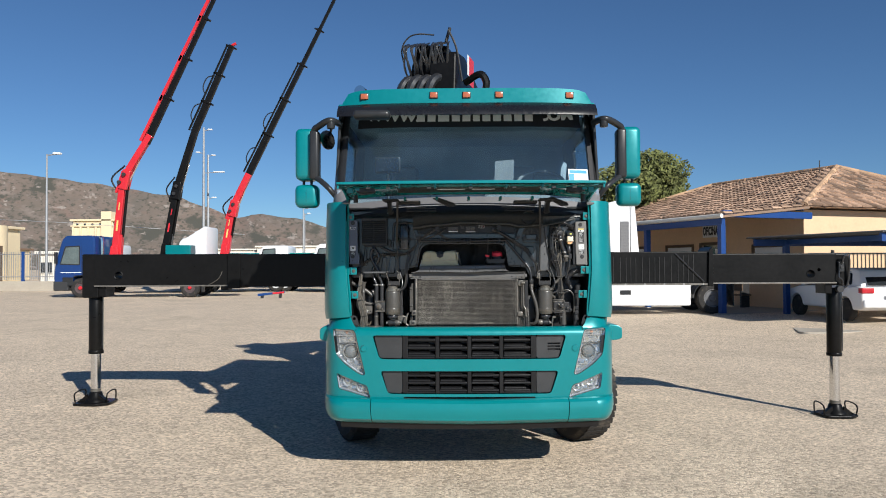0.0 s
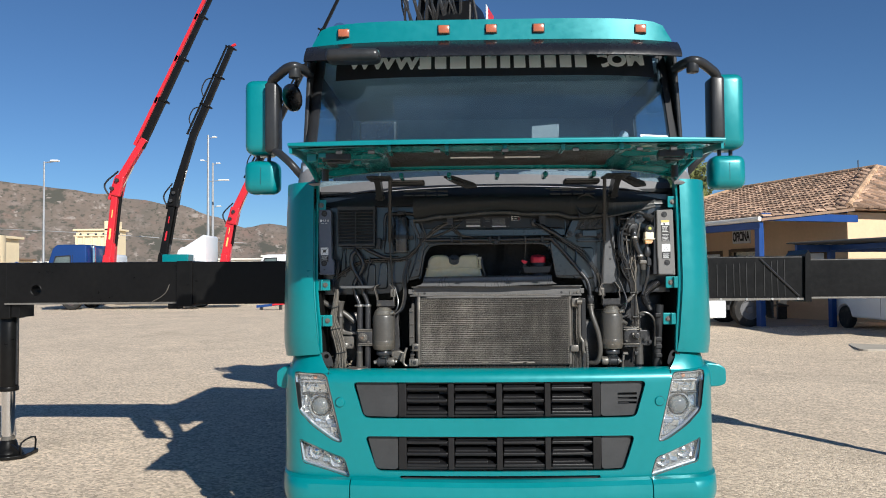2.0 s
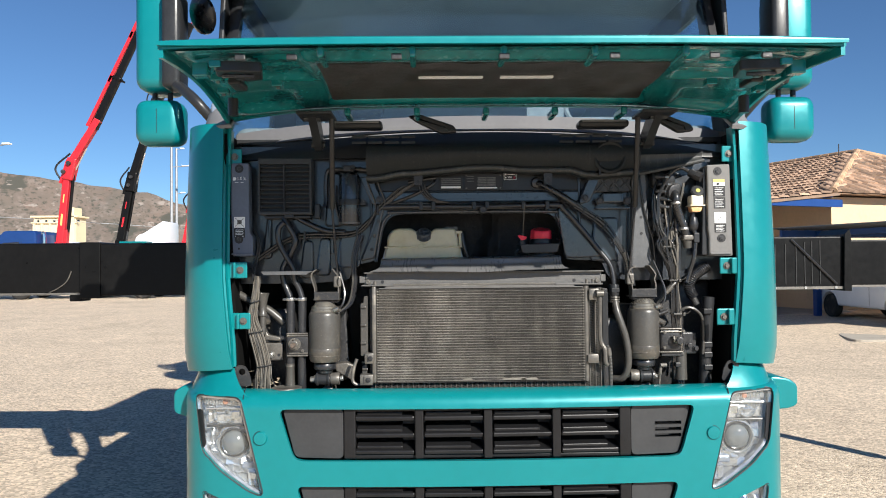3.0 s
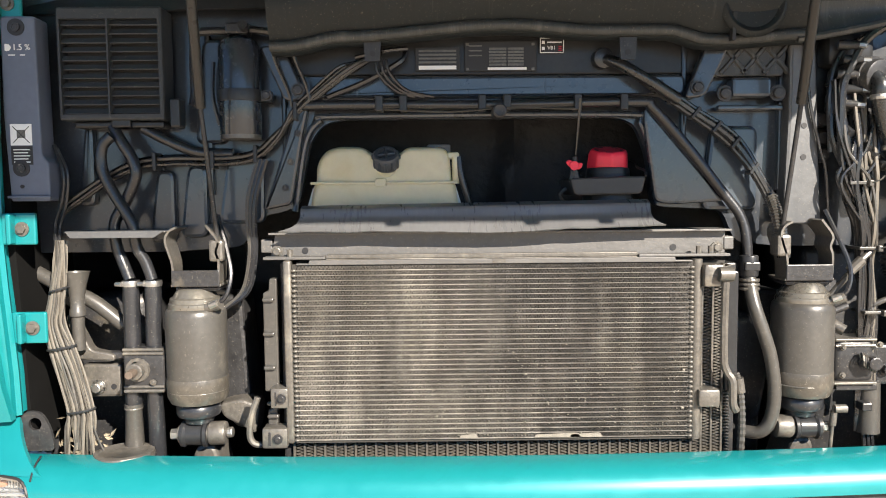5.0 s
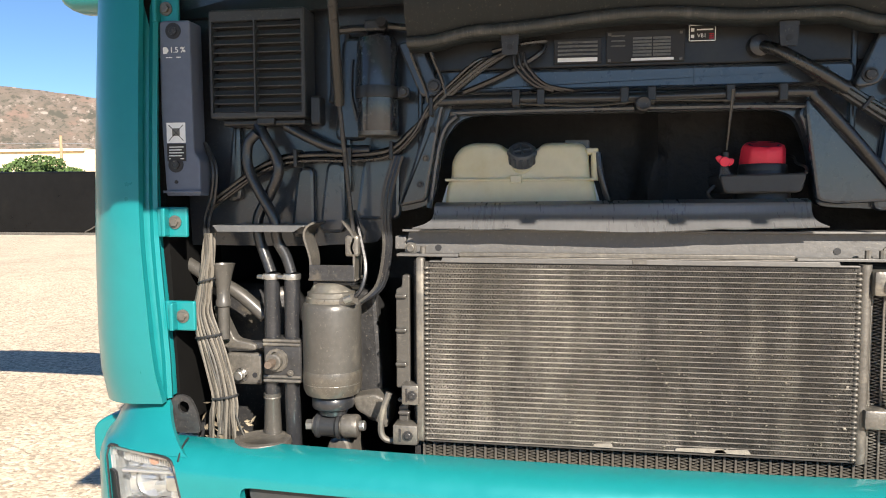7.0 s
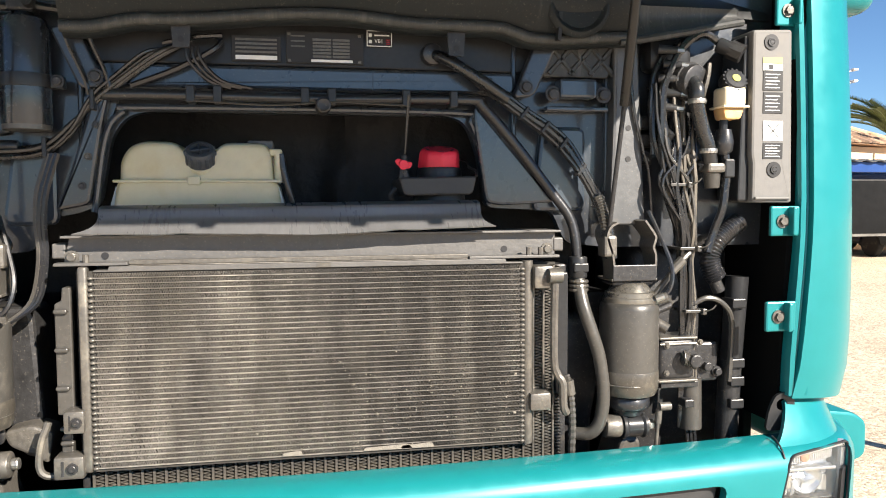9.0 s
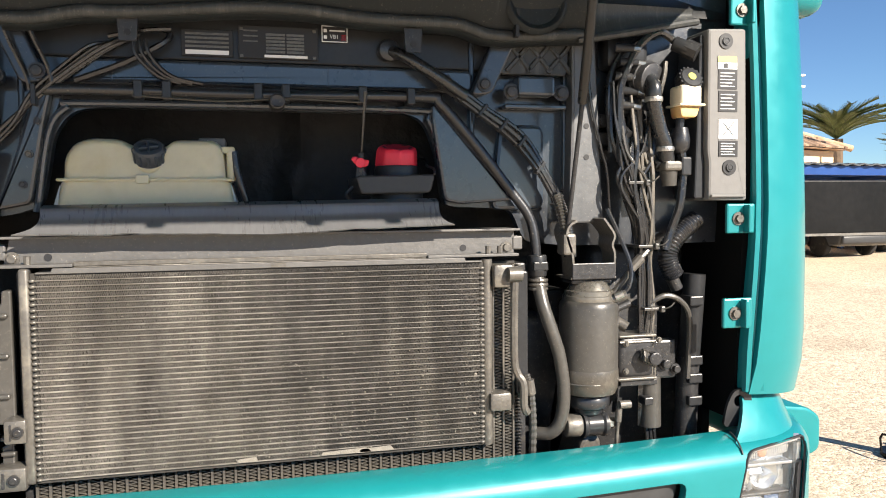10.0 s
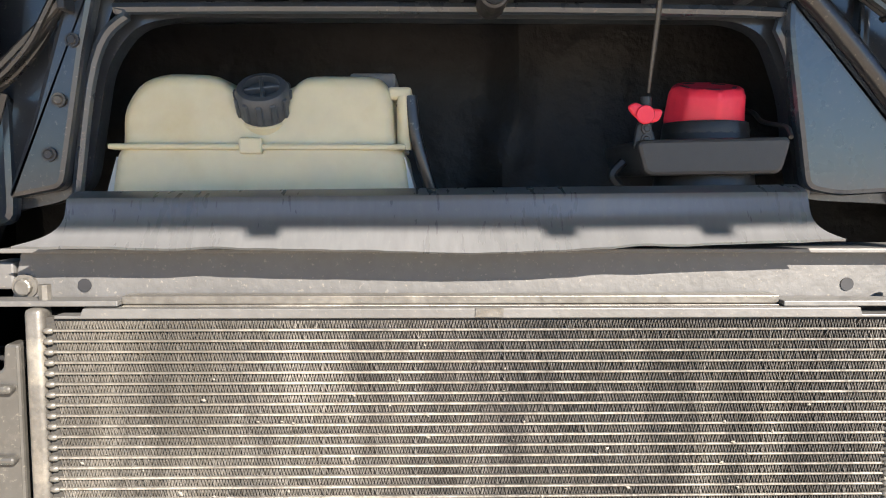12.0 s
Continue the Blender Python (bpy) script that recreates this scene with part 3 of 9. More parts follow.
def headlamp(s):
    head = HEAD if s < 0 else flip(HEAD)
    h = tub("headlamp", head, 0.050, "clear glass headlamp with chrome bowls")
    def at(x):
        return front_y(x) + 0.048
    c = Vector((s * 0.985, at(0.985), 0.985))
    part("bowl", spin([(0.070, 0.0), (0.070, -0.014), (0.062, -0.020), (0.052, -0.008)], c, "y", 28), SILVER, h, smooth=True)
    part("projector", spin([(0.050, 0.0), (0.050, -0.016), (0.040, -0.030), (0.022, -0.038), (0.003, -0.040)], c, "y", 24), mat("projector_glass", (0.14, 0.15, 0.155), 0.07, 0.0, 0.1, 30, coat=1.0), h, smooth=True)
    part("ring", spin([(0.0535, -0.004), (0.0545, -0.016), (0.049, -0.020), (0.048, -0.016)], c, "y", 28), BLACK, h, smooth=True)
    c2 = Vector((s * 1.030, at(1.03), 1.095))
    part("high_beam", spin([(0.040, 0.0), (0.040, -0.014), (0.034, -0.018), (0.014, 0.0)], c2, "y", 24), SILVER, h, smooth=True)
    x0, x1 = sorted((s * 0.958, s * 0.996))
    part("day_lamp", box(x0, x1, at(0.98) - 0.016, at(0.98), 1.075, 1.112, 0.006), CHROME, h)
    x0, x1 = sorted((s * 1.09, s * 0.94))
    part("divider", box(x0, x1, at(1.0) - 0.022, at(1.0), 1.048, 1.056, 0.003), BLACK, h)
    part("shelf", box(x0, x1, at(1.0) - 0.030, at(1.0), 1.118, 1.125, 0.002), HOUSE, h)
    ind = slab(soften([(s * x, z) for x, z in ((0.946, 1.130), (1.106, 1.132), (1.112, 1.168), (0.956, 1.160))][::s], 0.008), "y", 0.026, 0.042)
    for v in ind.verts:
        v.co.y += front_y(v.co.x)
    lamp = part("indicator", ind, HOUSE, h)
    for k in range(23):
        x = s * (0.958 + 0.0064 * k)
        part("rib", box(x - 0.0018, x + 0.0018, front_y(x) + 0.0225, front_y(x) + 0.0265, 1.134, 1.157 + 0.0003 * k, 0.0008, 1), SILVER, lamp)
    part("bulb", spin([(0.001, -0.0235), (0.010, -0.021), (0.014, -0.010)], (s * 1.015, at(1.0) - 0.006, 1.147), "y", 16), mat("faint_amber", (0.42, 0.20, 0.13), 0.3), h, "faint amber indicator bulb")
    facets(h, [(*sorted((s * 0.95, s * 1.09)), 1.06, 1.13, 4, 2), (*sorted((s * 0.895, s * 1.02)), 0.87, 0.93, 4, 2), (*sorted((s * 0.875, s * 0.93)), 0.82, 0.87, 2, 2), (*sorted((s * 1.05, s * 1.08)), 0.95, 1.04, 1, 3)], 0.042, 5)
    x0, x1 = sorted((s * 0.905, s * 0.955))
    part("position_lamp", box(x0, x1, at(0.93) - 0.02, at(0.93), 0.885, 0.915, 0.008), mat("lamp_blue_glass", (0.30, 0.34, 0.42), 0.15, 0.5), h)
    lens_and_rim(head, 0.028, h)
    part("panel_joint", hose([(s * 0.936, skin_y(0.936, 1.133 + d) + 0.0005, 1.133 + d) for d in (0.030, 0.037, 0.044, 0.051, 0.057, 0.062, 0.0655)], 0.0020, 6, 2), INK, h, "dark joint between bumper and corner")
    slot = [(1.131, 1.118), (1.102, 1.118), (1.088, 0.985), (1.100, 0.968)]
    slot = soften([(s * x, z) for x, z in slot][::-s], 0.008)
    b = slab(slot, "y", -0.312, -0.303)
    for v in b.verts:
        v.co.y += front_y(v.co.x) + 0.30
    part("air_slot", b, INK, h, "dark gap beside the lens")
    fog = FOG if s < 0 else flip(FOG)
    f = tub("fog_lamp", fog, 0.045, "fog lamp with two bowls under clear glass")
    for x, z in ((1.01, 0.738), (0.895, 0.692)):
        part("bowl", spin([(0.040, 0.004), (0.042, -0.018), (0.036, -0.024), (0.022, -0.002)], (s * x, at(x) - 0.004, z), "y", 20), SILVER, f, smooth=True)
        part("bulb", spin([(0.018, 0.0), (0.016, -0.018), (0.004, -0.024)], (s * x, at(x) - 0.004, z), "y", 16), CHROME, f, smooth=True)
    facets(f, [(*sorted((s * 0.93, s * 0.975)), 0.68, 0.75, 1, 3), (*sorted((s * 1.045, s * 1.075)), 0.70, 0.78, 1, 3)], 0.038, 7)
    lens_and_rim(fog, 0.02, f)


headlamp(-1)
headlamp(1)


# corner pillars, caps and the little side wings
def pillar(s):
    def fn(u, v):
        z = 1.275 + (2.235 - 1.275) * v
        xi = 0.998 + 0.027 * ss(0, 0.45, v)
        a = u * 1.5708
        xo = (1.238 if s < 0 else 1.252) - 0.02 * v
        x = xi + (xo - xi) * math.sin(a) ** 0.8
        y = -0.190 + 0.045 * v * v + 0.40 * (1 - max(0.0, math.cos(a)) ** 0.8)
        pinch = 0.012 * ss(0.10, 0.0, v)
        return (s * (x - pinch), y + pinch, z - 0.035 * u * (1 - v))
    p = part("corner_panel", sheet(fn, 24, 14, 0.016 * s), TEAL, truck, smooth=True)
    edge = []
    for k in range(12):
        v = k / 11
        edge.append((s * (0.987 + 0.026 * ss(0, 0.45, v)), -0.168 + 0.045 * v * v, 1.28 + 0.94 * v))
    part("flange", hose(edge, 0.010, 6, 1), TEAL, p, smooth=True)
    def fold(u, v):
        x0 = 1.022 + 0.027 * ss(0, 0.45, v)
        x1 = 0.986 + 0.026 * ss(0, 0.45, v)
        y = 0.045 * v * v
        k = min(1.0, u / 0.4)
        return (s * (x0 + (x1 - x0) * k), y - 0.178 + 0.013 * k + 0.06 * max(0.0, u - 0.4) / 0.6, 1.282 + 0.938 * v)
    part("return_fold", sheet(fold, 6, 12, 0.003), TEAL, p, smooth=True)
    def cap(u, v):
        xi = 0.985 - 0.070 * (1 - v) ** 1.2
        x = xi + ((1.207 if s < 0 else 1.222) - xi) * math.sin(u * 1.5708) ** 0.85
        y = -0.205 + 0.42 * (1 - max(0.0, math.cos(u * 1.5708)) ** 0.85) + 0.05 * v
        y0 = front_y(min(x, 1.215)) + 0.004
        return (s * (x - 0.035 * v * u), y0 * (1 - v) + y * v, 1.168 + 0.100 * v ** 1.3)
    part("corner_cap", sheet(cap, 14, 8, 0.012 * s), TEAL, truck, smooth=True)
    # added sheet: its black stands in for the dark void beside the bay
    part("void_liner", slab([(s * x, z) for x, z in [(0.972, 1.21), (1.0, 1.21), (1.05, 2.2), (1.018, 2.2)]][::s], "y", -0.140, 0.10), VOIDBLACK, truck, "matt black sheet standing in for the dark hollow")
    w = 0.0 if s < 0 else 0.036
    wing = soften([(1.19, 1.195), (1.235 + w, 1.185), (1.272 + w, 1.16), (1.272 + w, 1.075), (1.235 + w, 1.06), (1.19, 1.055)], 0.018)
    part("side_wing", slab([(s * x, z) for x, z in wing][::s], "y", -0.02, 0.30, 0.008), TEAL, truck, smooth=True)
    for z, dx, back in ((1.657, 0, 0), (1.457, -0.012 if s < 0 else -0.026, 0 if s < 0 else -0.030), (2.108, 0.028, 0.038)):
        tab = part("clip", box(s * (0.935 + dx), s * (1.005 + dx), back - 0.165, back - 0.155, z - 0.032, z + 0.032, 0.004), TEAL, truck, "teal fixing tab with a bolt")
        part("bolt", spin([(0.009, -0.008), (0.009, 0.0)], (s * (0.962 + dx), back - 0.166, z), "y", 6), DUSTMET, tab)
        part("washer", spin([(0.0145, -0.002), (0.0145, 0.0)], (s * (0.962 + dx), back - 0.166, z), "y", 16), DUSTMET, tab)
        part("rib", box(s * (0.975 + dx), s * (0.985 + dx), back - 0.185, back - 0.155, z - 0.03, z + 0.03, 0.003), TEAL, tab)


for s in (-1, 1):
    pillar(s)

# cab shell
def cab_side(s):
    part("door_side", box(s * 1.20, s * 1.23, 0.22, 2.25, 1.05, 2.26, 0.012), TEAL, truck)
    body = box(1.175, 1.20, 0.30, 2.25, 2.20, 3.12, 0.008)
    me = carve(body, [slab(soften([(0.50, 2.25), (0.62, 2.92), (1.45, 2.92), (1.45, 2.15), (0.6, 2.12)], 0.05), "x", 1.0, 1.4)])
    for v in me.vertices:
        v.co.x -= 0.055 * max(0, v.co.z - 2.2)
    if s < 0:
        for v in me.vertices:
            v.co.x *= -1
        me.flip_normals()
    o = part_mesh("window_frame", me, BLACK, truck, "black door window frame")
    g = part("side_window", slab(soften([(0.50, 2.25), (0.62, 2.92), (1.45, 2.92), (1.45, 2.15), (0.6, 2.12)], 0.05), "x", s * 1.184, s * 1.188), WINDSCREEN, o)
    for v in g.data.vertices:
        v.co.x -= s * 0.055 * max(0, v.co.z - 2.2)
    g.visible_shadow = False
    # windscreen pillar
    def fn(u, v):
        z = 2.20 + 0.92 * v
        x = 1.095 + 0.10 * math.sin(u * 1.5708) - 0.035 * v
        y = 0.115 + 0.34 * v + (0.28 - 0.12 * v) * (1 - math.cos(u * 1.5708))
        return (s * x, y, z)
    part("windscreen_pillar", sheet(fn, 8, 10, 0.02 * s), BLACK, truck, "black trim on the windscreen pillar", True)
    part("deflector", sheet(lambda u, v: (s * (0.99 + 0.165 * math.sin(u * 1.4) + 0.02 * v), -0.175 + 0.22 * v + 0.30 * (1 - math.cos(u * 1.4)), 2.215 + 0.20 * v * (0.55 + 0.45 * u)), 8, 6, 0.015 * s), COWL, truck, "grey corner trim below the windscreen", True)
    part("marker_lamp", box(s * 1.10, s * 1.13, 0.035, 0.055, 2.27, 2.36, 0.006), HOUSE, truck)
    part("wheel_arch", sheet(lambda u, v: (s * (1.215 - 0.28 * v), 1.2 - 0.66 * math.cos(u * math.pi), 0.45 + 0.62 * math.sin(u * math.pi)), 18, 2, 0.02), BLACK, truck)


for s in (-1, 1):
    cab_side(s)


def screen(u, v):
    x = -1.125 + 2.25 * u
    return (x * (1 - 0.008 * v), 0.0 + 0.34 * v + 0.13 * (x / 1.125) ** 4, 2.24 + 0.88 * v)


part("windscreen", sheet(screen, 24, 8, 0.006), WINDSCREEN, truck, "tinted windscreen", True).visible_shadow = False
for a, b in (((0, 0.955), (1, 1.0)), ((0, 0.0), (0.018, 1)), ((0.982, 0), (1, 1))):
    part("screen_border", sheet(lambda u, v: tuple(Vector(screen(a[0] + (b[0] - a[0]) * u, a[1] + (b[1] - a[1]) * v)) + Vector((0, -0.005, 0))), 16, 4, 0.003), INK, truck)
# sun strip with lettering drawn as plain bars
strip = part("sun_strip", sheet(lambda u, v: tuple(Vector(screen(0.06 + 0.90 * u, 0.795 + 0.185 * v)) + Vector((0, -0.003, 0))), 20, 3, 0.002), INK, truck, "black sun strip with white lettering")
marks = [0.0295, 0.0295, 0.041, 0.0295, 0.0295, 0.025, 0.0295, 0.0295, 0.0295, 0.0295, 0.0295]
gap = 0.0105
marks = [1.09 * w for w in marks]
total = sum(marks) + gap * (len(marks) - 1)
u0 = u = 0.533 - total / 2
for w in marks:
    a, b = u, u + w
    part("letter_bar", sheet(lambda p, q: tuple(Vector(screen(a + (b - a) * p, 0.855 + 0.105 * q)) + Vector((0, -0.006, 0))), 3, 2, 0.001), LETTERS, strip)
    u += w + gap


def on_screen(word, uc):
    p = Vector(screen(uc, 0.912)) + Vector((0, -0.009, 0))
    turn = math.degrees(math.atan(0.52 / 1.125 * (p.x / 1.125) ** 3))
    o = text_mesh(word, 0.132, LETTERS, strip, Matrix.Translation(p) @ Matrix(((math.cos(radians(turn)), 0, 0, 0), (math.sin(radians(turn)), 0.36, -1, 0), (0, 0.933, 0.36, 0), (0, 0, 0, 1))) @ Matrix.Diagonal((1.08, 1, 1, 1)), bold=0.007)


on_screen("WWW.", u0 - 0.096)
on_screen(".COM", u + 0.072)

# roof band, visor, roof and marker lamps
def band_y(x, base):
    return base + 0.10 * (abs(x) / 1.13) ** 4


part("roof", sheet(lambda u, v: ((-1.13 + 2.26 * u) * (1.0 - 0.02 * v) , band_y(-1.13 + 2.26 * u, 0.20) + (0.004 * v if v < 0.5 else 0.002 + (v - 0.5) * 4.0), 3.122 + 0.30 * min(v, 0.5) - (0.020 * abs(-1 + 2 * u) ** 8 + 0.090 * abs(-1 + 2 * u) ** 34) * min(1.0, v * 2) + 0.1 * max(0, v - 0.5)), 40, 12, 0.02), TEAL, truck, smooth=True)
part("roof_side", box(-1.17, -1.12, 0.4, 2.25, 3.08, 3.18, 0.015), TEAL, truck)
part("roof_side", box(1.12, 1.17, 0.4, 2.25, 3.08, 3.18, 0.015), TEAL, truck)
part("sun_visor", sheet(lambda u, v: (-1.155 + 2.31 * u, band_y(-1.155 + 2.31 * u, 0.16) - 0.10 * math.sin(v * 1.5) + 0.02, 3.138 - 0.114 * v - 0.008 * (1 - abs(-1 + 2 * u) ** 6) * v), 40, 6, 0.012), GLOSSBLACK, truck, "smoked dark sun visor", True)
for x in (-0.914, -0.293, -0.003, 0.286, 0.915):
    l = part("roof_lamp", box(x - 0.033, x + 0.033, band_y(x, 0.18), band_y(x, 0.21), 3.185, 3.235, 0.007), AMBER, truck, "amber roof marker lamp", True)
    part("lamp_base", box(x - 0.038, x + 0.038, band_y(x, 0.195), band_y(x, 0.215), 3.18, 3.24, 0.004), BLACK, l)
horn = part("horn", rod((-1.0, 0.60, 3.345), (-0.90, 0.95, 3.35), 0.055, 0.02, 20), CHROME, truck)

# cab interior behind the glass
part("dashboard", box(-1.1, 1.1, 0.25, 0.75, 2.0, 2.30, 0.06, 4), INTERIOR, truck, smooth=True)
part("dash_hump", box(0.15, 0.85, 0.35, 0.7, 2.25, 2.36, 0.05, 4), INTERIOR, truck, smooth=True)
part("cab_floor", box(-1.18, 1.18, 0.92, 2.2, 1.15, 1.2), INTERIOR, truck)
part("rear_wall", box(-1.18, 1.18, 2.18, 2.22, 1.2, 3.2), INTGREY, truck)
part("headliner", box(-1.15, 1.15, 0.45, 2.18, 3.06, 3.09), INTGREY, truck)
for x in (-0.62, 0.58):
    seat = part("seat", box(x - 0.27, x + 0.27, 1.25, 1.45, 1.75, 2.52, 0.07, 4), INTERIOR, truck, smooth=True)
    part("headrest", box(x - 0.14, x + 0.14, 1.28, 1.40, 2.54, 2.72, 0.05, 4), INTERIOR, seat, smooth=True)
wheel_bm = bmesh.new()
ring = [Vector((0.72 + 0.23 * math.cos(a), 0.74 + 0.12 * math.sin(a), 2.46 + 0.15 * math.sin(a))) for a in [2 * math.pi * k / 28 for k in range(29)]]
part("steering_wheel", hose(ring, 0.016, 8, 1, wheel_bm), INTERIOR, truck, smooth=True)
mon = part("cab_monitor", box(-0.845, -0.60, 0.42, 0.46, 2.545, 2.70, 0.02, 3), BLACK, truck, "black monitor on a stalk")
part("screen", box(-0.825, -0.62, 0.414, 0.42, 2.565, 2.68), GLOSSBLACK, mon)
part("stalk", hose([(-0.72, 0.45, 2.29), (-0.72, 0.46, 2.42), (-0.72, 0.45, 2.55)], 0.014, 8), BLACK, mon)
part("paper", slab([(0.245, 2.30), (0.420, 2.30), (0.434, 2.665), (0.262, 2.650)], "y", 0.42, 0.424), INTERIOR, truck, "grey card standing on the dashboard")
part("column_stalk", slab(soften([(0.90, 2.50), (0.985, 2.52), (1.0, 2.70), (0.95, 2.73), (0.90, 2.60)], 0.02), "y", 0.98, 1.0), INTGREY, truck)
stick = part("screen_sticker", sheet(lambda u, v: tuple(Vector(screen(0.895 + 0.08 * u, 0.22 + 0.125 * v)) + Vector((0, -0.006, 0))), 3, 3, 0.001), STICKER, truck, "white and blue card on the windscreen")
part("stripe", sheet(lambda u, v: tuple(Vector(screen(0.90 + 0.07 * u, 0.30 + 0.032 * v)) + Vector((0, -0.008, 0))), 3, 1, 0.001), STICKBLUE, stick)
part("stripe", sheet(lambda u, v: tuple(Vector(screen(0.897 + 0.02 * u, 0.225 + 0.07 * v)) + Vector((0, -0.008, 0))), 3, 1, 0.001), STICKBLUE, stick)


# raised front flap
FY, FZ, HY, HZ = -1.05, 2.295, -0.10, 2.298
def flap_top(u, v):
    w = 1.02 + (0.972 - 1.02) * v
    x = (-1 + 2 * u) * w
    y = HY + (FY - HY) * v + 0.012 * abs(-1 + 2 * u) ** 4 * v - 0.055 * (1 - (-1 + 2 * u) ** 2) * (1 - v) ** 3
    return (x, y, HZ + (FZ - HZ) * v + 0.040 * math.sin(math.pi * v) + 0.008 * (1 - abs(-1 + 2 * u) ** 4) - 0.038 * (-1 + 2 * u) ** 4 * (1 - v))


flap = part("front_flap", sheet(flap_top, 48, 16, 0.012), TEAL, truck, "raised teal front flap", True)
part("front_lip", sheet(lambda u, v: tuple(Vector(flap_top(u, 1)) + Vector((0, 0.014 - 0.028 * math.sin(min(1.0, v * 2.2) * 1.5708), 0.010 - 0.030 * max(0.0, v - 0.22) * (1 - 0.4 * abs(-1 + 2 * u) ** 8)))), 48, 8, 0.004), TEAL, flap, smooth=True)
for s in (-1, 1):
    part("side_lip", sheet(lambda u, v: tuple(Vector(flap_top(0.5 + s * 0.5, u)) + Vector((-s * 0.004, 0, 0.008 - 0.045 * v))), 16, 2, 0.012), TEAL, flap)
# inner frame: a pressed sheet with a raised rim round the liner
def inner(u, v):
    p = Vector(flap_top(0.012 + 0.976 * u, 0.04 + 0.945 * v))
    x = abs(-1 + 2 * u)
    dz = -0.018 - 0.026 * (ss(0.03, 0.12, v) * ss(0.97, 0.88, v) * ss(1.0, 0.9, x))
    dz += 0.034 * ss(0.60, 0.55, x) * ss(0.16, 0.22, v) * ss(0.86, 0.80, v)
    wing = ss(0.60, 0.64, x) * ss(0.97, 0.90, x)
    dz += 0.022 * wing * ss(0.50 + 0.3 * (x - 0.6), 0.56 + 0.3 * (x - 0.6), v) * ss(0.96, 0.90, v)
    dz += 0.020 * ss(0.70, 0.74, x) * ss(0.95, 0.90, x) * ss(0.12, 0.18, v) * ss(0.40, 0.34, v)
    for k in range(5):
        c = 0.60 + 0.065 * k
        dz -= 0.007 * math.exp(-((v - c) / 0.012) ** 2) * ss(0.62, 0.65, x) * ss(0.80, 0.77, x)
    return (p.x, p.y, p.z + dz)
part("inner_frame", sheet(inner, 120, 70), TEAL_IN, flap, "unpolished teal inner pressing", True)
liner = sheet(lambda u, v: tuple(Vector(flap_top(0.215 + 0.57 * u, 0.22 + 0.55 * v)) + Vector((0, 0, -0.030 + 0.006 * math.sin(u * 40) * math.sin(v * 9)))), 40, 12, 0.006)
part("liner", liner, FOAM, flap, "worn black foam liner", True)
for x, w in ((-0.143, 0.105), (0.105, 0.087)):
    part("tear", box(x - w, x + w, -0.708, -0.682, 2.281, 2.286, 0.002), STICKER, flap, "bare pale strip on the liner")
for k in range(5):
    x = -0.52 + 0.26 * k
    part("stay", box(x - 0.012, x + 0.012, -0.33, -0.20, 2.232, 2.262, 0.008), TEAL_IN, flap)
    part("stay", box(x - 0.010, x + 0.010, -1.03, -0.90, 2.262, 2.295, 0.008), TEAL_IN, flap)
for x in (-0.745, -0.60, -0.305, 0.0, 0.315, 0.60, 0.75):
    part("clip", box(x - 0.015, x + 0.015, -1.030, -1.020, 2.254, 2.272, 0.003), DARKMET, flap, "small dark metal clip")
for s in (-1, 1):
    for x, y in ((0.83, -0.96), (0.87, -0.80), (0.70, -0.72), (0.90, -0.62)):
        cl = part("clip", box(s * (x - 0.017), s * (x + 0.017), y - 0.02, y + 0.02, 2.248, 2.268, 0.003), TEAL_IN, flap)
        part("stud", rod((s * x, y, 2.244), (s * x, y, 2.250), 0.007, seg=10), POSTGREY, cl)
    lat = part("latch", slab(soften([(s * x, y) for x, y in ((0.70, -0.955), (0.83, -0.97), (0.845, -0.90), (0.80, -0.885), (0.78, -0.84), (0.72, -0.85))][::s], 0.012), "z", 2.238, 2.270, 0.004), BLACK, flap, "black metal latch")
    part("hook", hose([(s * 0.73, -0.93, 2.232), (s * 0.76, -0.95, 2.228), (s * 0.80, -0.945, 2.230), (s * 0.82, -0.92, 2.236)], 0.006, 6), DARKMET, lat)
    part("pivot", rod((s * 0.775, -0.90, 2.230), (s * 0.775, -0.90, 2.240), 0.012, seg=12), DARKMET, lat)
    part("catch", box(s * 0.80, s * 0.84, -0.80, -0.70, 2.240, 2.262, 0.006), BLACK, lat)
    arm = part("flap_hinge", slab(soften([(-0.36, 2.24), (-0.22, 2.248), (-0.13, 2.19), (-0.14, 2.125), (-0.18, 2.135), (-0.26, 2.19)], 0.015), "x", s * 0.636, s * 0.668), BLACK, flap, "black pressed hinge arm")
    part("bracket", box(s * 0.570, s * 0.700, -0.40, -0.24, 2.226, 2.238, 0.003), BLACK, flap)
    part("rivet", rod((s * 0.625, -0.155, 2.15), (s * 0.680, -0.155, 2.15), 0.014), BLACK, flap)
    part("pivot", rod((s * 0.625, -0.30, 2.232), (s * 0.685, -0.30, 2.232), 0.016, seg=14), DARKMET, flap)
    part("rubber_stop", rod((s * 0.90, -0.5, 2.20), (s * 0.90, -0.5, 2.26), 0.018), BLACK, flap)
    part("side_bracket", box(s * 0.865, s * 0.91, -0.93, -0.89, 2.235, 2.275, 0.004), TEAL_IN, flap)

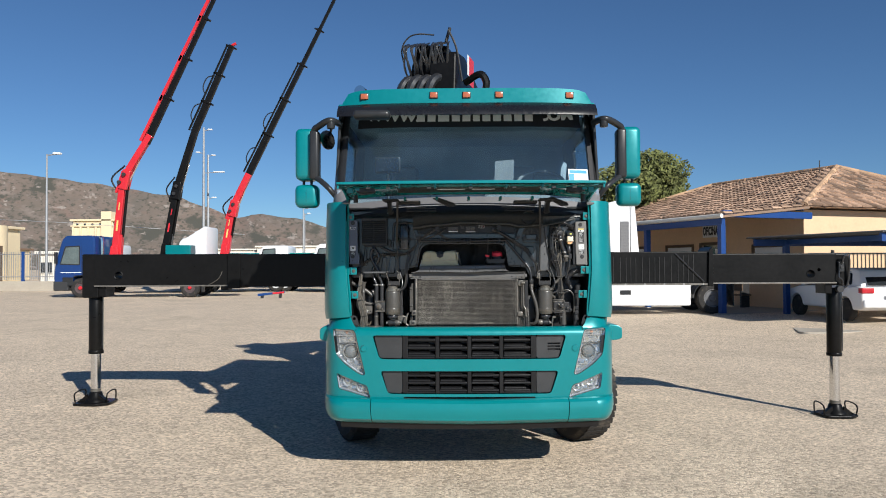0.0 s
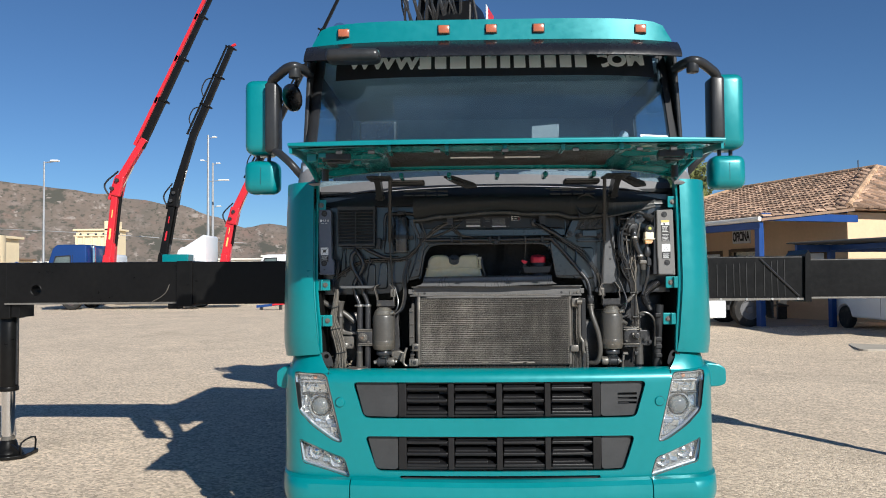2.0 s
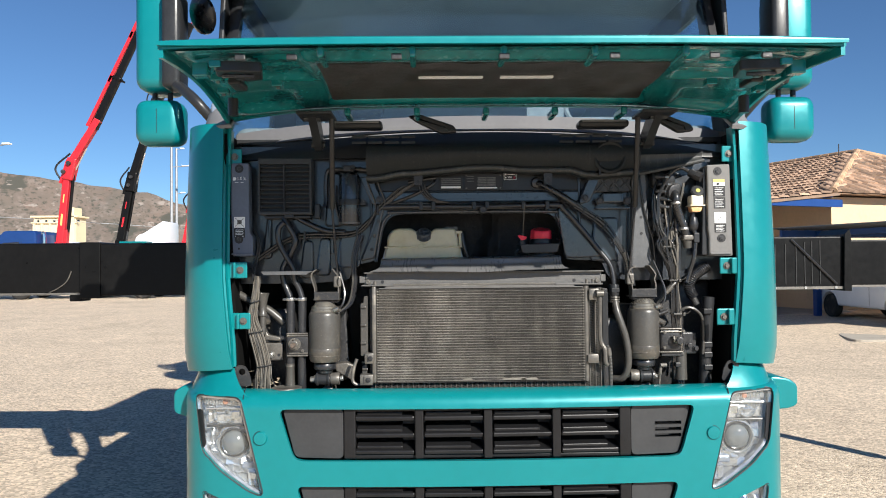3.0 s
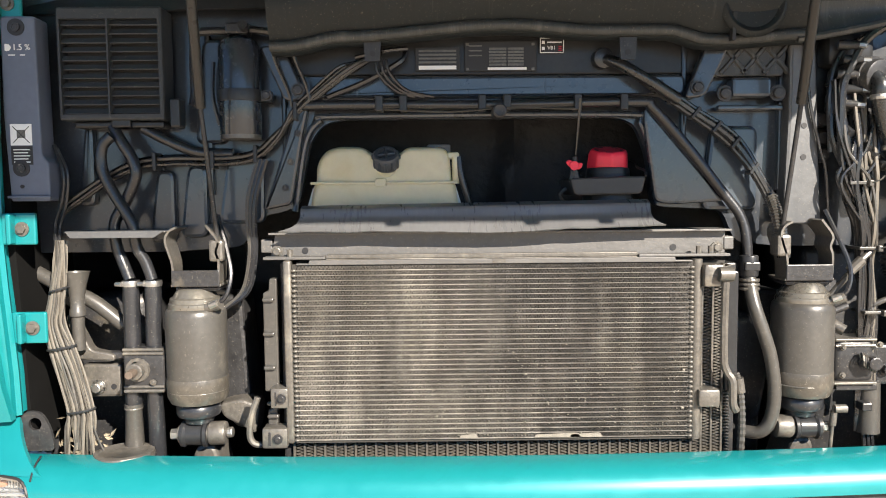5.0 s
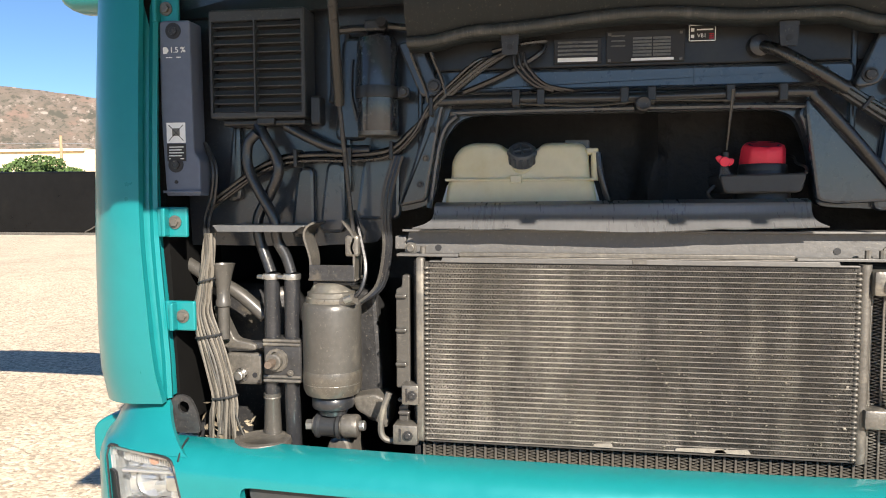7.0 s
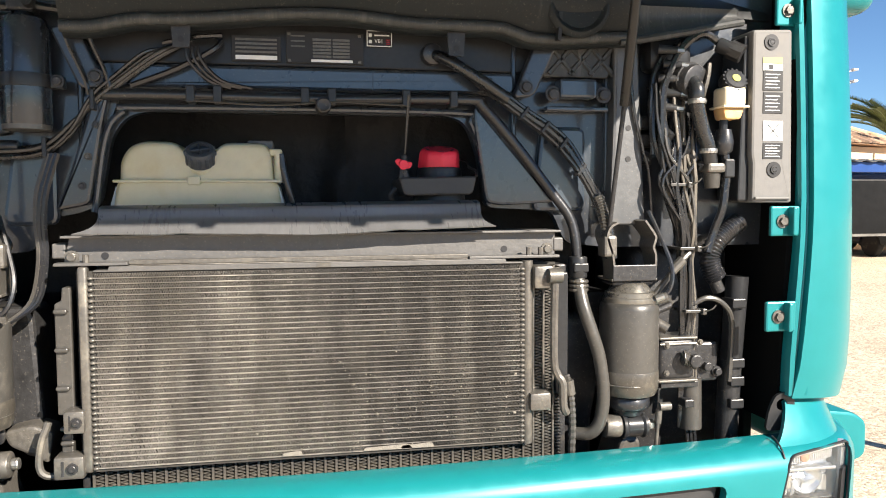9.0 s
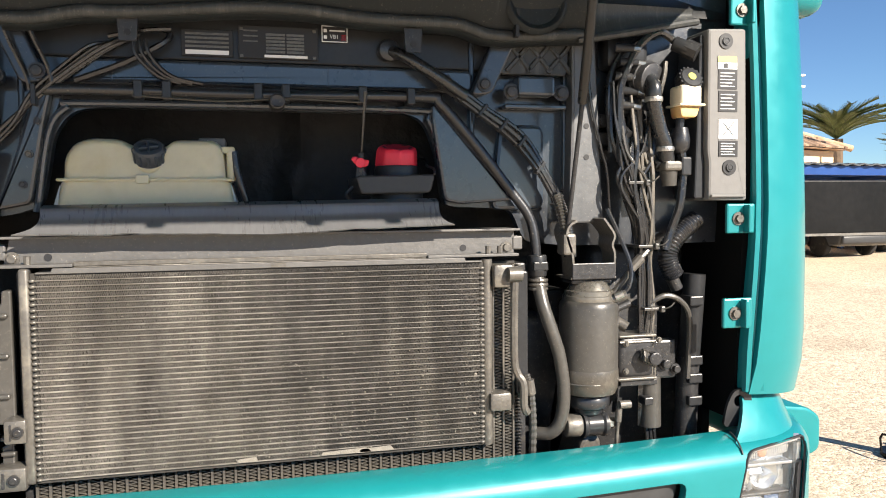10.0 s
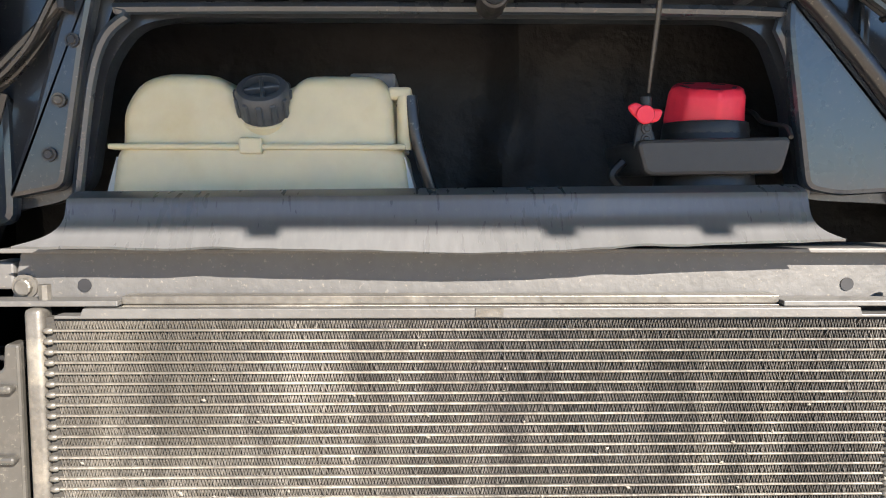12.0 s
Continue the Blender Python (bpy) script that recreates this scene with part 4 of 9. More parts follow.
# gas struts that hold the flap
STRUTMET = mat("strut_paint", (0.032, 0.031, 0.030), 0.32, 0.1, 0.12, 10, 0.03, 200)
for s in (-1, 1):
    st = part("gas_strut", rod((s * 0.583, -0.285, 2.235), (s * 0.599, -0.165, 1.893), 0.0100, bevel=0.003), STRUTMET, truck, "dark grey gas strut", True)
    part("piston_rod", rod((s * 0.599, -0.165, 1.893), (s * 0.585, -0.125, 1.635), 0.0048), DARKMET, st)
    part("ball_joint", box(s * 0.57, s * 0.60, -0.14, -0.10, 1.585, 1.63, 0.006), DUSTMET, st)

# mirrors
def mirror(s):
    d = 0.0 if s < 0 else 0.012
    m = part("mirror", box(s * (1.37 + d), s * (1.547 + d), 0.27, 0.50, 2.472, 2.940, 0.05, 4), TEAL, truck, "teal door mirror on black arms", True)
    part("arm_cover", box(s * (1.322 + d), s * (1.405 + d), 0.215, 0.36, 2.47, 2.91, 0.022, 3), BLACK, m, smooth=True)
    arm = hose([(s * 1.14, 0.30, 2.975), (s * 1.18, 0.14, 2.975), (s * 1.235, 0.13, 2.97), (s * (1.31 + d), 0.20, 2.945), (s * (1.365 + d), 0.25, 2.91), (s * (1.37 + d), 0.28, 2.80)], 0.030, 10)
    part("mirror_arm", arm, BLACK, m, smooth=True)
    low = hose([(s * (1.37 + d), 0.28, 2.60), (s * (1.355 + d), 0.25, 2.50), (s * (1.30 + d), 0.20, 2.455), (s * 1.22, 0.13, 2.385), (s * 1.15, 0.16, 2.30)], 0.024, 10)
    part("mirror_arm", low, BLACK, m, smooth=True)
    part("hinge", rod((s * 1.198, 0.135, 2.905), (s * 1.198, 0.135, 2.995), 0.036, seg=20, bevel=0.008), BLACK, m, smooth=True)
    part("wide_mirror", box(s * (1.335 + d), s * (1.550 + d), 0.27, 0.42, 2.225, 2.432, 0.05, 4), TEAL, m, smooth=True)
    part("seam", box(s * (1.4415 + d), s * (1.4435 + d), 0.269, 0.275, 2.275, 2.385), INK, m)
    for x in (1.41, 1.48):
        part("stem", rod((s * (x + d), 0.36, 2.42), (s * (x + d), 0.36, 2.52), 0.012), BLACK, m)
    part("mirror_glass", box(s * (1.40 + d), s * (1.53 + d), 0.50, 0.504, 2.51, 2.90), CHROME, m)
    if s < 0:
        k = spin([(0.004, -0.03), (0.055, -0.024), (0.088, -0.004), (0.090, 0.01), (0.06, 0.03), (0.004, 0.034)], (0, 0, 0), "y", 20)
        place(k, pose(-1.275, 0.40, 2.85, 20, 25, -30))
        kerb_glass = part("kerb_mirror", k, GLOSSBLACK, m, "round black kerb mirror", True)
        part("stem", rod((-1.24, 0.38, 2.92), (-1.20, 0.22, 2.95), 0.012), BLACK, m)


for s in (-1, 1):
    mirror(s)
front_mirror = part("front_mirror", box(-0.985, -0.665, -0.04, 0.10, 2.965, 3.040, 0.034, 4), BLACK, truck, "black front kerb mirror", True)


# wheels
TYRE = mat("tyre", (0.022, 0.021, 0.020), 0.85, 0, 0.2, 10, 0.25, 90, stain=(0.11, 0.09, 0.07), stain_scale=5, stain_at=0.55)


def wheel(parent, x, y, z, r=0.51, w=0.30, rim=STEEL, s=1, tread=True):
    prof = [(r * 0.54, -w * 0.08), (r * 0.62, -w / 2), (r * 0.9, -w / 2), (r * 0.975, -w / 2 + 0.03), (r, -w / 2 + 0.06), (r, w / 2 - 0.06), (r * 0.975, w / 2 - 0.03), (r * 0.9, w / 2), (r * 0.62, w / 2), (r * 0.54, w * 0.08)]
    wh = part("wheel", spin(prof, (x, y, z), "x", 40), TYRE, parent, smooth=True)
    if tread:
        b = bmesh.new()
        for k in range(44):
            a = 2 * math.pi * k / 44
            for j in (-1, 0, 1):
                t = box(-0.040, 0.040, -0.028, 0.028, -0.012, 0.004)
                bmesh.ops.transform(t, matrix=Matrix.Translation((x + j * w * 0.28, y + r * math.cos(a), z + r * math.sin(a))) @ Matrix.Rotation(a - math.pi / 2, 4, "X") @ Matrix.Rotation(0.25 * j, 4, "Z"), verts=t.verts)
                merge(b, t)
        part("tread", b, TYRE, wh)
    part("rim", spin([(r * 0.58, s * 0.09), (r * 0.55, s * 0.12), (r * 0.42, s * 0.05), (r * 0.24, s * 0.06), (r * 0.2, s * 0.12), (r * 0.03, s * 0.13)], (x, y, z), "x", 28), rim, wh, smooth=True)
    return wh


for s in (-1, 1):
    steered = wheel(truck, 0, 0, 0, s=s)
    steered.matrix_world = pose(s * 1.11, 1.2, zg(s * 1.11, 1.2) + 0.515, 0, 0, 24)
    wheel(truck, s * 0.95, 4.9, zg(s * 0.95, 4.9) + 0.505, w=0.5, s=s)
    wheel(truck, s * 0.95, 6.2, zg(s * 0.95, 6.2) + 0.505, w=0.5, s=s)
part("axle", rod((-0.95, 1.2, 0.45), (0.95, 1.2, 0.45), 0.06), DARKMET, truck)
for s in (-1, 1):
    part("chassis_rail", box(s * 0.38, s * 0.46, 0.35, 8.6, 0.75, 1.02, 0.01), DARKMET, truck)
part("engine", box(-0.38, 0.38, 0.95, 2.2, 0.55, 1.65, 0.08, 3), DARKMET, truck)
part("sump", box(-0.30, 0.30, 0.5, 2.0, 0.35, 0.6, 0.06, 3), DARKMET, truck)
part("cross_member", box(-0.95, 0.95, -0.1, 0.1, 0.42, 0.62, 0.03), DARKMET, truck)
part("load_bed", box(-1.24, 1.24, 3.6, 8.8, 1.15, 1.28, 0.02), DARKMET, truck)
for s in (-1, 1):
    part("bed_side", box(s * 1.20, s * 1.24, 3.6, 8.8, 1.28, 1.75, 0.01), TEAL, truck)
part("headboard", box(-1.24, 1.24, 3.58, 3.62, 1.28, 2.2, 0.01), TEAL, truck)

# outriggers
part("outrigger_housing", box(-1.25, 1.25, 2.48, 2.92, 1.40, 1.87, 0.02), BEAMBLACK, truck)
def outrigger(s):
    zt = 1.846 if s < 0 else 1.850
    zb = 1.460 if s < 0 else 1.462
    te = 1.850 if s < 0 else 1.823
    xo, xj = (4.573, 2.81) if s < 0 else (4.568, 2.90)
    bm = part("outrigger_beam", box(s * 1.25, s * xj, 2.52, 2.88, zb - 0.004, zt, 0.012), BEAMBLACK, truck, "long black steel outrigger beam")
    xh, zh = (4.124, 1.597) if s < 0 else (4.107, 1.580)
    holes = [rod((s * xh, 2.4, zh), (s * xh, 3.0, zh), 0.047, seg=24)]
    if s > 0:
        holes.append(rod((4.205, 2.4, 1.628), (4.205, 2.60, 1.628), 0.020, seg=16))
    ext = carve(box(s * (xj - 0.1), s * (xo - 0.16), 2.535, 2.845, zb + 0.012, te, 0.012), holes)
    part_mesh("extension", ext, BEAMBLACK, bm)
    part("hole_rim", hose([(s * xh + 0.049 * math.cos(a), 2.534, zh + 0.049 * math.sin(a)) for a in [2 * math.pi * k / 20 for k in range(21)]], 0.004, 5, 1), BEAMBLACK, bm)
    if s < 0:
        part("sleeve", box(-2.81, -2.66, 2.508, 2.892, zb - 0.022, zt + 0.008, 0.006), BEAMBLACK, bm)
        part("stop_block", box(-2.90, -2.81, 2.54, 2.70, zb - 0.045, zb + 0.012, 0.006), BEAMBLACK, bm)
        part("air_tube", hose([(-4.36, 2.528, zb + 0.016), (-3.6, 2.526, zb + 0.008), (-3.10, 2.526, zb + 0.010), (-3.03, 2.526, zb + 0.028), (-2.96, 2.526, zb + 0.065), (-2.91, 2.526, zb + 0.11), (-2.88, 2.53, zb + 0.18)], 0.0045, 5), DUSTMET, bm, "thin pale tube along the lower edge")
    else:
        part("end_plate", slab([(2.885, zb - 0.022), (2.945, zb - 0.024), (2.945, zt + 0.010), (2.930, zt + 0.055), (2.895, zt + 0.015)], "y", 2.49, 2.90, 0.004), BEAMBLACK, bm)
        rub = mat("scratched_paint", (0.022, 0.022, 0.022), 0.5, 0.2, 0.4, 20)
        for k in range(22):
            x = 1.30 + k * 0.068 + 0.012 * math.sin(k * 5)
            part("rub_mark", box(x, x + 0.006, 2.515, 2.52, zb + 0.03, zt - 0.02 - 0.05 * abs(math.sin(k * 3))), rub, bm)
        part("hose", hose([(2.50, 2.515, zt - 0.02), (2.58, 2.512, zt - 0.10), (2.72, 2.512, zt - 0.24), (2.84, 2.512, zb + 0.03)], 0.010, 6), RUBBER, bm)
        part("lower_flange", box(1.25, 2.90, 2.505, 2.52, zb - 0.008, zb + 0.012), BARMETAL, bm, "pale worn lower flange")
        for k in range(7):
            part("flange_bolt", rod((1.45 + 0.23 * k, 2.500, zb + 0.004), (1.45 + 0.23 * k, 2.506, zb + 0.004), 0.011, seg=8), STEEL, bm)
    part("weld_edge", box(s * xj, s * (xo - 0.16), 2.522, 2.535, zb + 0.004, zb + 0.020), BARMETAL, bm)
    leg = part("leg_head", box(s * (xo - 0.20), s * xo, 2.55, 2.81, 1.33 if s < 0 else zb - 0.02, zt + (0.008 if s < 0 else -0.03), 0.014), BEAMBLACK, bm)
    part("cheek_plate", box(s * (xo - 0.285), s * (xo - 0.20), 2.56, 2.80, 1.345, zb + 0.02, 0.006), BEAMBLACK, leg)
    gz = zg(s * (xo - 0.1), 2.68)
    xl = s * (xo - 0.115) if s < 0 else s * (xo - 0.128)
    zc = 0.665 if s < 0 else 0.607
    part("leg_tube", rod((xl, 2.68, zb - 0.05), (xl, 2.68, zc), 0.082, seg=28, bevel=0.006), BEAMBLACK, leg, smooth=True)
    part("collar", rod((xl, 2.68, zc - 0.012), (xl, 2.68, zc + 0.03), 0.088, seg=28, bevel=0.008), BEAMBLACK, leg, smooth=True)
    part("leg_pipe", hose([(xl + 0.085, 2.66, zb - 0.10), (xl + 0.088, 2.655, 1.0), (xl + 0.085, 2.66, zc + 0.05)], 0.009, 6), RUBBER, leg)
    part("piston", rod((xl, 2.68, gz + 0.13), (xl, 2.68, zc + 0.03), 0.058, seg=24), CHROME, leg, "chrome piston", True)
    part("piston_end", rod((xl, 2.68, gz + 0.13), (xl, 2.68, gz + 0.185), 0.0605, seg=24), DUSTMET, leg, smooth=True)
    fx = xl
    part("foot_plate", slab(soften([(fx - 0.19, 2.48), (fx + 0.10, 2.46), (fx + 0.22, 2.56), (fx + 0.20, 2.86), (fx - 0.10, 2.90), (fx - 0.22, 2.78)], 0.04), "z", gz + 0.003, gz + 0.030, 0.005), BEAMBLACK, leg)
    part("ball_socket", spin([(0.13, 0.0), (0.115, 0.03), (0.085, 0.06), (0.075, 0.10), (0.055, 0.125)], (fx, 2.68, gz + 0.03), "z", 20), BEAMBLACK, leg, smooth=True)
    for q in (-1, 1):
        part("foot_handle", hose([(fx + q * 0.19, 2.56, gz + 0.03), (fx + q * 0.195, 2.56, gz + 0.14), (fx + q * 0.185, 2.80, gz + 0.15), (fx + q * 0.19, 2.80, gz + 0.03)], 0.009, 6, 3), BEAMBLACK, leg)
        part("gusset", slab([(fx + q * 0.05, gz + 0.030), (fx + q * 0.19, gz + 0.030), (fx + q * 0.07, gz + 0.12)][::q], "y", 2.60, 2.63), BEAMBLACK, leg)
    if s > 0:
        block = part("valve_block", box(4.42, 4.49, 2.50, 2.56, 1.60, 1.72, 0.01), BLACK, leg)
        part("port", rod((4.455, 2.49, 1.66), (4.455, 2.50, 1.66), 0.018, seg=12), DARKMET, block)
        part("leg_hose", hose([(4.455, 2.50, 1.70), (4.47, 2.47, 1.79), (4.53, 2.48, 1.77), (4.545, 2.51, 1.62), (4.53, 2.53, 1.45), (4.47, 2.55, 1.40)], 0.014, 8), RUBBER, leg)
        part("leg_hose", hose([(4.43, 2.51, 1.62), (4.42, 2.50, 1.54), (4.46, 2.50, 1.50), (4.47, 2.53, 1.38)], 0.012, 8), RUBBER, leg)
        part("fitting", rod((4.44, 2.50, 1.40), (4.44, 2.56, 1.40), 0.04), DARKMET, leg)
        part("lock_pin", rod((4.40, 2.60, 1.86), (4.40, 2.60, 1.80), 0.02), DARKMET, leg)


BARMETAL = mat("worn_flange", (0.16, 0.15, 0.135), 0.5, 0.4, 0.4, 10)
outrigger(-1)
outrigger(1)


# folded loading crane behind the cab
def crane():
    c = part("loading_crane", slab(soften([(-0.62, 3.25), (0.12, 3.25), (0.0, 4.05), (-0.12, 4.42), (-0.52, 4.46), (-0.64, 3.9)], 0.04), "y", 2.85, 3.35, 0.02), BEAMBLACK, truck, "folded black loading crane")
    part("column", box(-0.45, 0.05, 2.85, 3.4, 1.87, 3.4, 0.05), BEAMBLACK, c)
    part("boom", slab(soften([(2.6, 3.35), (5.4, 3.35), (5.4, 3.75), (3.2, 4.35), (2.7, 4.3)], 0.06), "x", -0.30, 0.03, 0.02), BEAMBLACK, c)
    part("decal", slab([(3.0, 3.95), (3.25, 3.95), (3.25, 4.3), (3.0, 4.3)], "x", 0.124, 0.128), mat("red_decal", (0.55, 0.03, 0.04), 0.4), c)
    part("decal", slab([(2.90, 4.05), (2.98, 4.05), (2.98, 4.3), (2.90, 4.3)], "x", 0.124, 0.128), STICKER, c)
    for k in range(4):
        x = -0.64 + 0.12 * k
        part("crane_hose", hose([(x, 2.8, 3.35), (x - 0.04, 2.62, 3.65), (x + 0.02, 2.58, 3.88), (x + 0.10, 2.70, 3.98), (x + 0.16, 2.85, 3.8)], 0.058 if k % 2 else 0.050, 8), RUBBER, c, smooth=True)
    rnd = random.Random(3)
    for k in range(22):
        x = -0.60 + 0.024 * k
        part("valve_hose", hose([(x, 2.83, 4.0), (x + rnd.uniform(-0.05, 0.05), 2.70, 4.15), (x + rnd.uniform(-0.06, 0.06), 2.66, 4.36), (x + rnd.uniform(-0.04, 0.04), 2.85, 4.46)], rnd.uniform(0.009, 0.016), 6, 4), RUBBER, c)
    part("guard_rail", hose([(-0.62, 2.75, 4.1), (-0.66, 2.70, 4.35), (-0.58, 2.70, 4.50), (-0.45, 2.70, 4.54), (-0.25, 2.72, 4.52)], 0.010, 6), DARKMET, c)
    part("guard_rail", hose([(-0.08, 2.75, 4.58), (0.02, 2.75, 4.35), (0.08, 2.80, 3.95)], 0.014, 6), DARKMET, c)
    part("hook_bar", hose([(0.10, 2.9, 3.95), (0.30, 2.8, 4.02), (0.38, 2.8, 3.92), (0.36, 2.8, 3.78)], 0.045, 8), BEAMBLACK, c)
    part("lever", rod((-0.12, 2.8, 4.45), (-0.07, 2.8, 4.62), 0.02), DARKMET, c)
    c.matrix_world = Matrix.Translation((-0.25, 3.1, 0)) @ Matrix.Rotation(radians(-14), 4, "Z") @ Matrix.Translation((0.25, -3.1, 0))


crane()

# ---- the yard round the lorry ----
BLUE = mat("blue_paint", (0.006, 0.036, 0.155), 0.35, 0, 0.1, 2, coat=0.4)
STEELBLUE = mat("blue_steelwork", (0.007, 0.048, 0.20), 0.45, 0, 0.12, 3, 0.05, 40)
REDPAINT = mat("red_paint", (0.56, 0.018, 0.028), 0.36, 0, 0.1, 1.5, coat=0.3)
ORANGE = mat("ochre_plaster", (0.70, 0.49, 0.31), 0.85, 0, 0.07, 1.2, 0.2, 30, stain=(0.58, 0.40, 0.25), stain_scale=0.9, stain_at=0.6)
CREAMWALL = mat("cream_plaster", (0.72, 0.60, 0.40), 0.85, 0, 0.06, 1, 0.1, 30)
PALEWALL = mat("pale_plaster", (0.72, 0.68, 0.60), 0.85, 0, 0.06, 1, 0.1, 30)
TILE = mat("clay_tile", (0.35, 0.228, 0.155), 0.85, 0, 0.25, 4, 0.2, 40, stain=(0.17, 0.135, 0.105), stain_scale=2.2, stain_at=0.52, island=0.55)
RIDGE = mat("ridge_tile", (0.48, 0.31, 0.19), 0.85, 0, 0.2, 4, 0.2, 40, island=0.25)
RIMGREY = mat("wheel_rim", (0.62, 0.63, 0.64), 0.4, 0.3, 0.15, 6)
CABGLASS = mat("cab_window", (0.10, 0.125, 0.125), 0.1, 0, 0.3, 2, coat=0.6)
DARKGLASS = mat("dark_window", (0.02, 0.024, 0.028), 0.08, 0, 0.2, 2, coat=0.5)
CONCRETE = mat("concrete", (0.40, 0.36, 0.30), 0.9, 0, 0.12, 1.5, 0.3, 40, stain=(0.28, 0.25, 0.21), stain_scale=1.3, stain_at=0.58)
SLATE = mat("grey_sheet_roof", (0.06, 0.065, 0.07), 0.6, 0, 0.15, 2)
GALV = mat("galvanised_steel", (0.40, 0.41, 0.42), 0.5, 0.6, 0.15, 3)
TAIL = mat("tail_lamp", (0.45, 0.01, 0.02), 0.25, 0, 0.1, 10, coat=0.6)
YELLOW = mat("yellow_plastic", (0.62, 0.50, 0.16), 0.5, 0, 0.06, 10)
BARK = mat("bark", (0.13, 0.09, 0.06), 0.9, 0, 0.3, 5, 0.5, 20)
PINE = mat("pine_needles", (0.120, 0.132, 0.040), 0.75, 0, 0.35, 1.2, island=0.5)
PALMLEAF = mat("palm_leaf", (0.10, 0.125, 0.04), 0.6, 0, 0.3, 2, island=0.4)
BUSHLEAF = mat("bush_leaf", (0.055, 0.10, 0.025), 0.7, 0, 0.3, 2, island=0.4)


# far hills
def hill_height(az):
    pts = [(-80, 0.085), (-60, 0.10), (-45, 0.117), (-39, 0.115), (-37, 0.112), (-33.5, 0.106), (-30.1, 0.1015), (-28.2, 0.0975), (-25.8, 0.0945), (-23.4, 0.0895), (-20.4, 0.0835), (-18.2, 0.0715), (-15.9, 0.0580), (-14.3, 0.0625), (-11.9, 0.058), (-8.6, 0.045), (-4, 0.038), (4, 0.03), (14, 0.016), (30, 0.010), (60, 0.014), (80, 0.016)]
    for (a, p), (b, q) in zip(pts, pts[1:]):
        if az <= b:
            return p + (q - p) * ss(a, b, az)
    return pts[-1][1]


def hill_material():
    """Dry slope: pale rock, brown earth and dark scrub, their colours paled to hold the distance haze, all sized by the
    angle they fill from the yard.
    """
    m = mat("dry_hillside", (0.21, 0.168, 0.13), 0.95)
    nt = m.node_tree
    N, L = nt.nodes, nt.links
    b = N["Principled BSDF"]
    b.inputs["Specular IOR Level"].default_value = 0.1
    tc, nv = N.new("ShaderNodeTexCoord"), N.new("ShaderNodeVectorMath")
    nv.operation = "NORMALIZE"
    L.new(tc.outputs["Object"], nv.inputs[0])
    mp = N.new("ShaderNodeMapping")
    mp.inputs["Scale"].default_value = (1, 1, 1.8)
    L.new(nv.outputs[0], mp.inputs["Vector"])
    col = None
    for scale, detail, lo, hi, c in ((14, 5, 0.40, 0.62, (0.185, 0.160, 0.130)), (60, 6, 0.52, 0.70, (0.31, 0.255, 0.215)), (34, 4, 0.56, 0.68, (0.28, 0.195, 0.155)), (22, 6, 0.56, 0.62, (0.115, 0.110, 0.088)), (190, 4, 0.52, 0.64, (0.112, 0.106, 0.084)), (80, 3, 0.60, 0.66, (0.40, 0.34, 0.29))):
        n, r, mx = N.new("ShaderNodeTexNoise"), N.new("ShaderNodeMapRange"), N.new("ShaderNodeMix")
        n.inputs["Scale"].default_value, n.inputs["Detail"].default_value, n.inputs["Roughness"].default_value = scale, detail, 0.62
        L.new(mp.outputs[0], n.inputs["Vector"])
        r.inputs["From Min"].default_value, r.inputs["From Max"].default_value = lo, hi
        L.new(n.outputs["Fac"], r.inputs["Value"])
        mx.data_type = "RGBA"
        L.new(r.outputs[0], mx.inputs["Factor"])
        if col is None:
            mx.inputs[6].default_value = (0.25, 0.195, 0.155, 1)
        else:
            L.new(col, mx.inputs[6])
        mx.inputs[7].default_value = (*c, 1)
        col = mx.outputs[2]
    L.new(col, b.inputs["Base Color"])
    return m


def hills():
    verts, faces = [], []
    na, nr = 260, 46
    for i in range(na + 1):
        az = -80 + 160 * i / na
        h = hill_height(az)
        for j in range(nr + 1):
            r = 420 + 1900 * (j / nr) ** 1.1
            x, y = r * math.sin(radians(az)), r * math.cos(radians(az))
            k = ss(520, 1500, r)
            n = noise.fractal((x * 0.004, y * 0.004, 3.0), 1.0, 2.0, 6) * 16 + abs(noise.noise((x * 0.0022 + 5, y * 0.0022, 0))) * 24 - 12
            top = h * 1590 * (0.40 * ss(500, 1050, r) + 0.60 * ss(850, 1500, r))
            z = top - 0.10 * max(0, r - 1500) + n * k * ss(1620, 1350, r) * (0.3 + h * 5) * 0.55 + 3 * noise.noise((az * 0.9, 0, 7)) * ss(1300, 1500, r)
            verts.append((x, y, z - 2.0 * ss(520, 420, r)))
    for i in range(na):
        for j in range(nr):
            q = i * (nr + 1) + j
            faces.append((q, q + nr + 1, q + nr + 2, q + 1))
    me = bpy.data.meshes.new("hills")
    me.from_pydata(verts, [], faces)
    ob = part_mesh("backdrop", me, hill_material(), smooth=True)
    tagged(ob, "dry brown hills with scattered dark scrub", "hill", kind="structure")


hills()


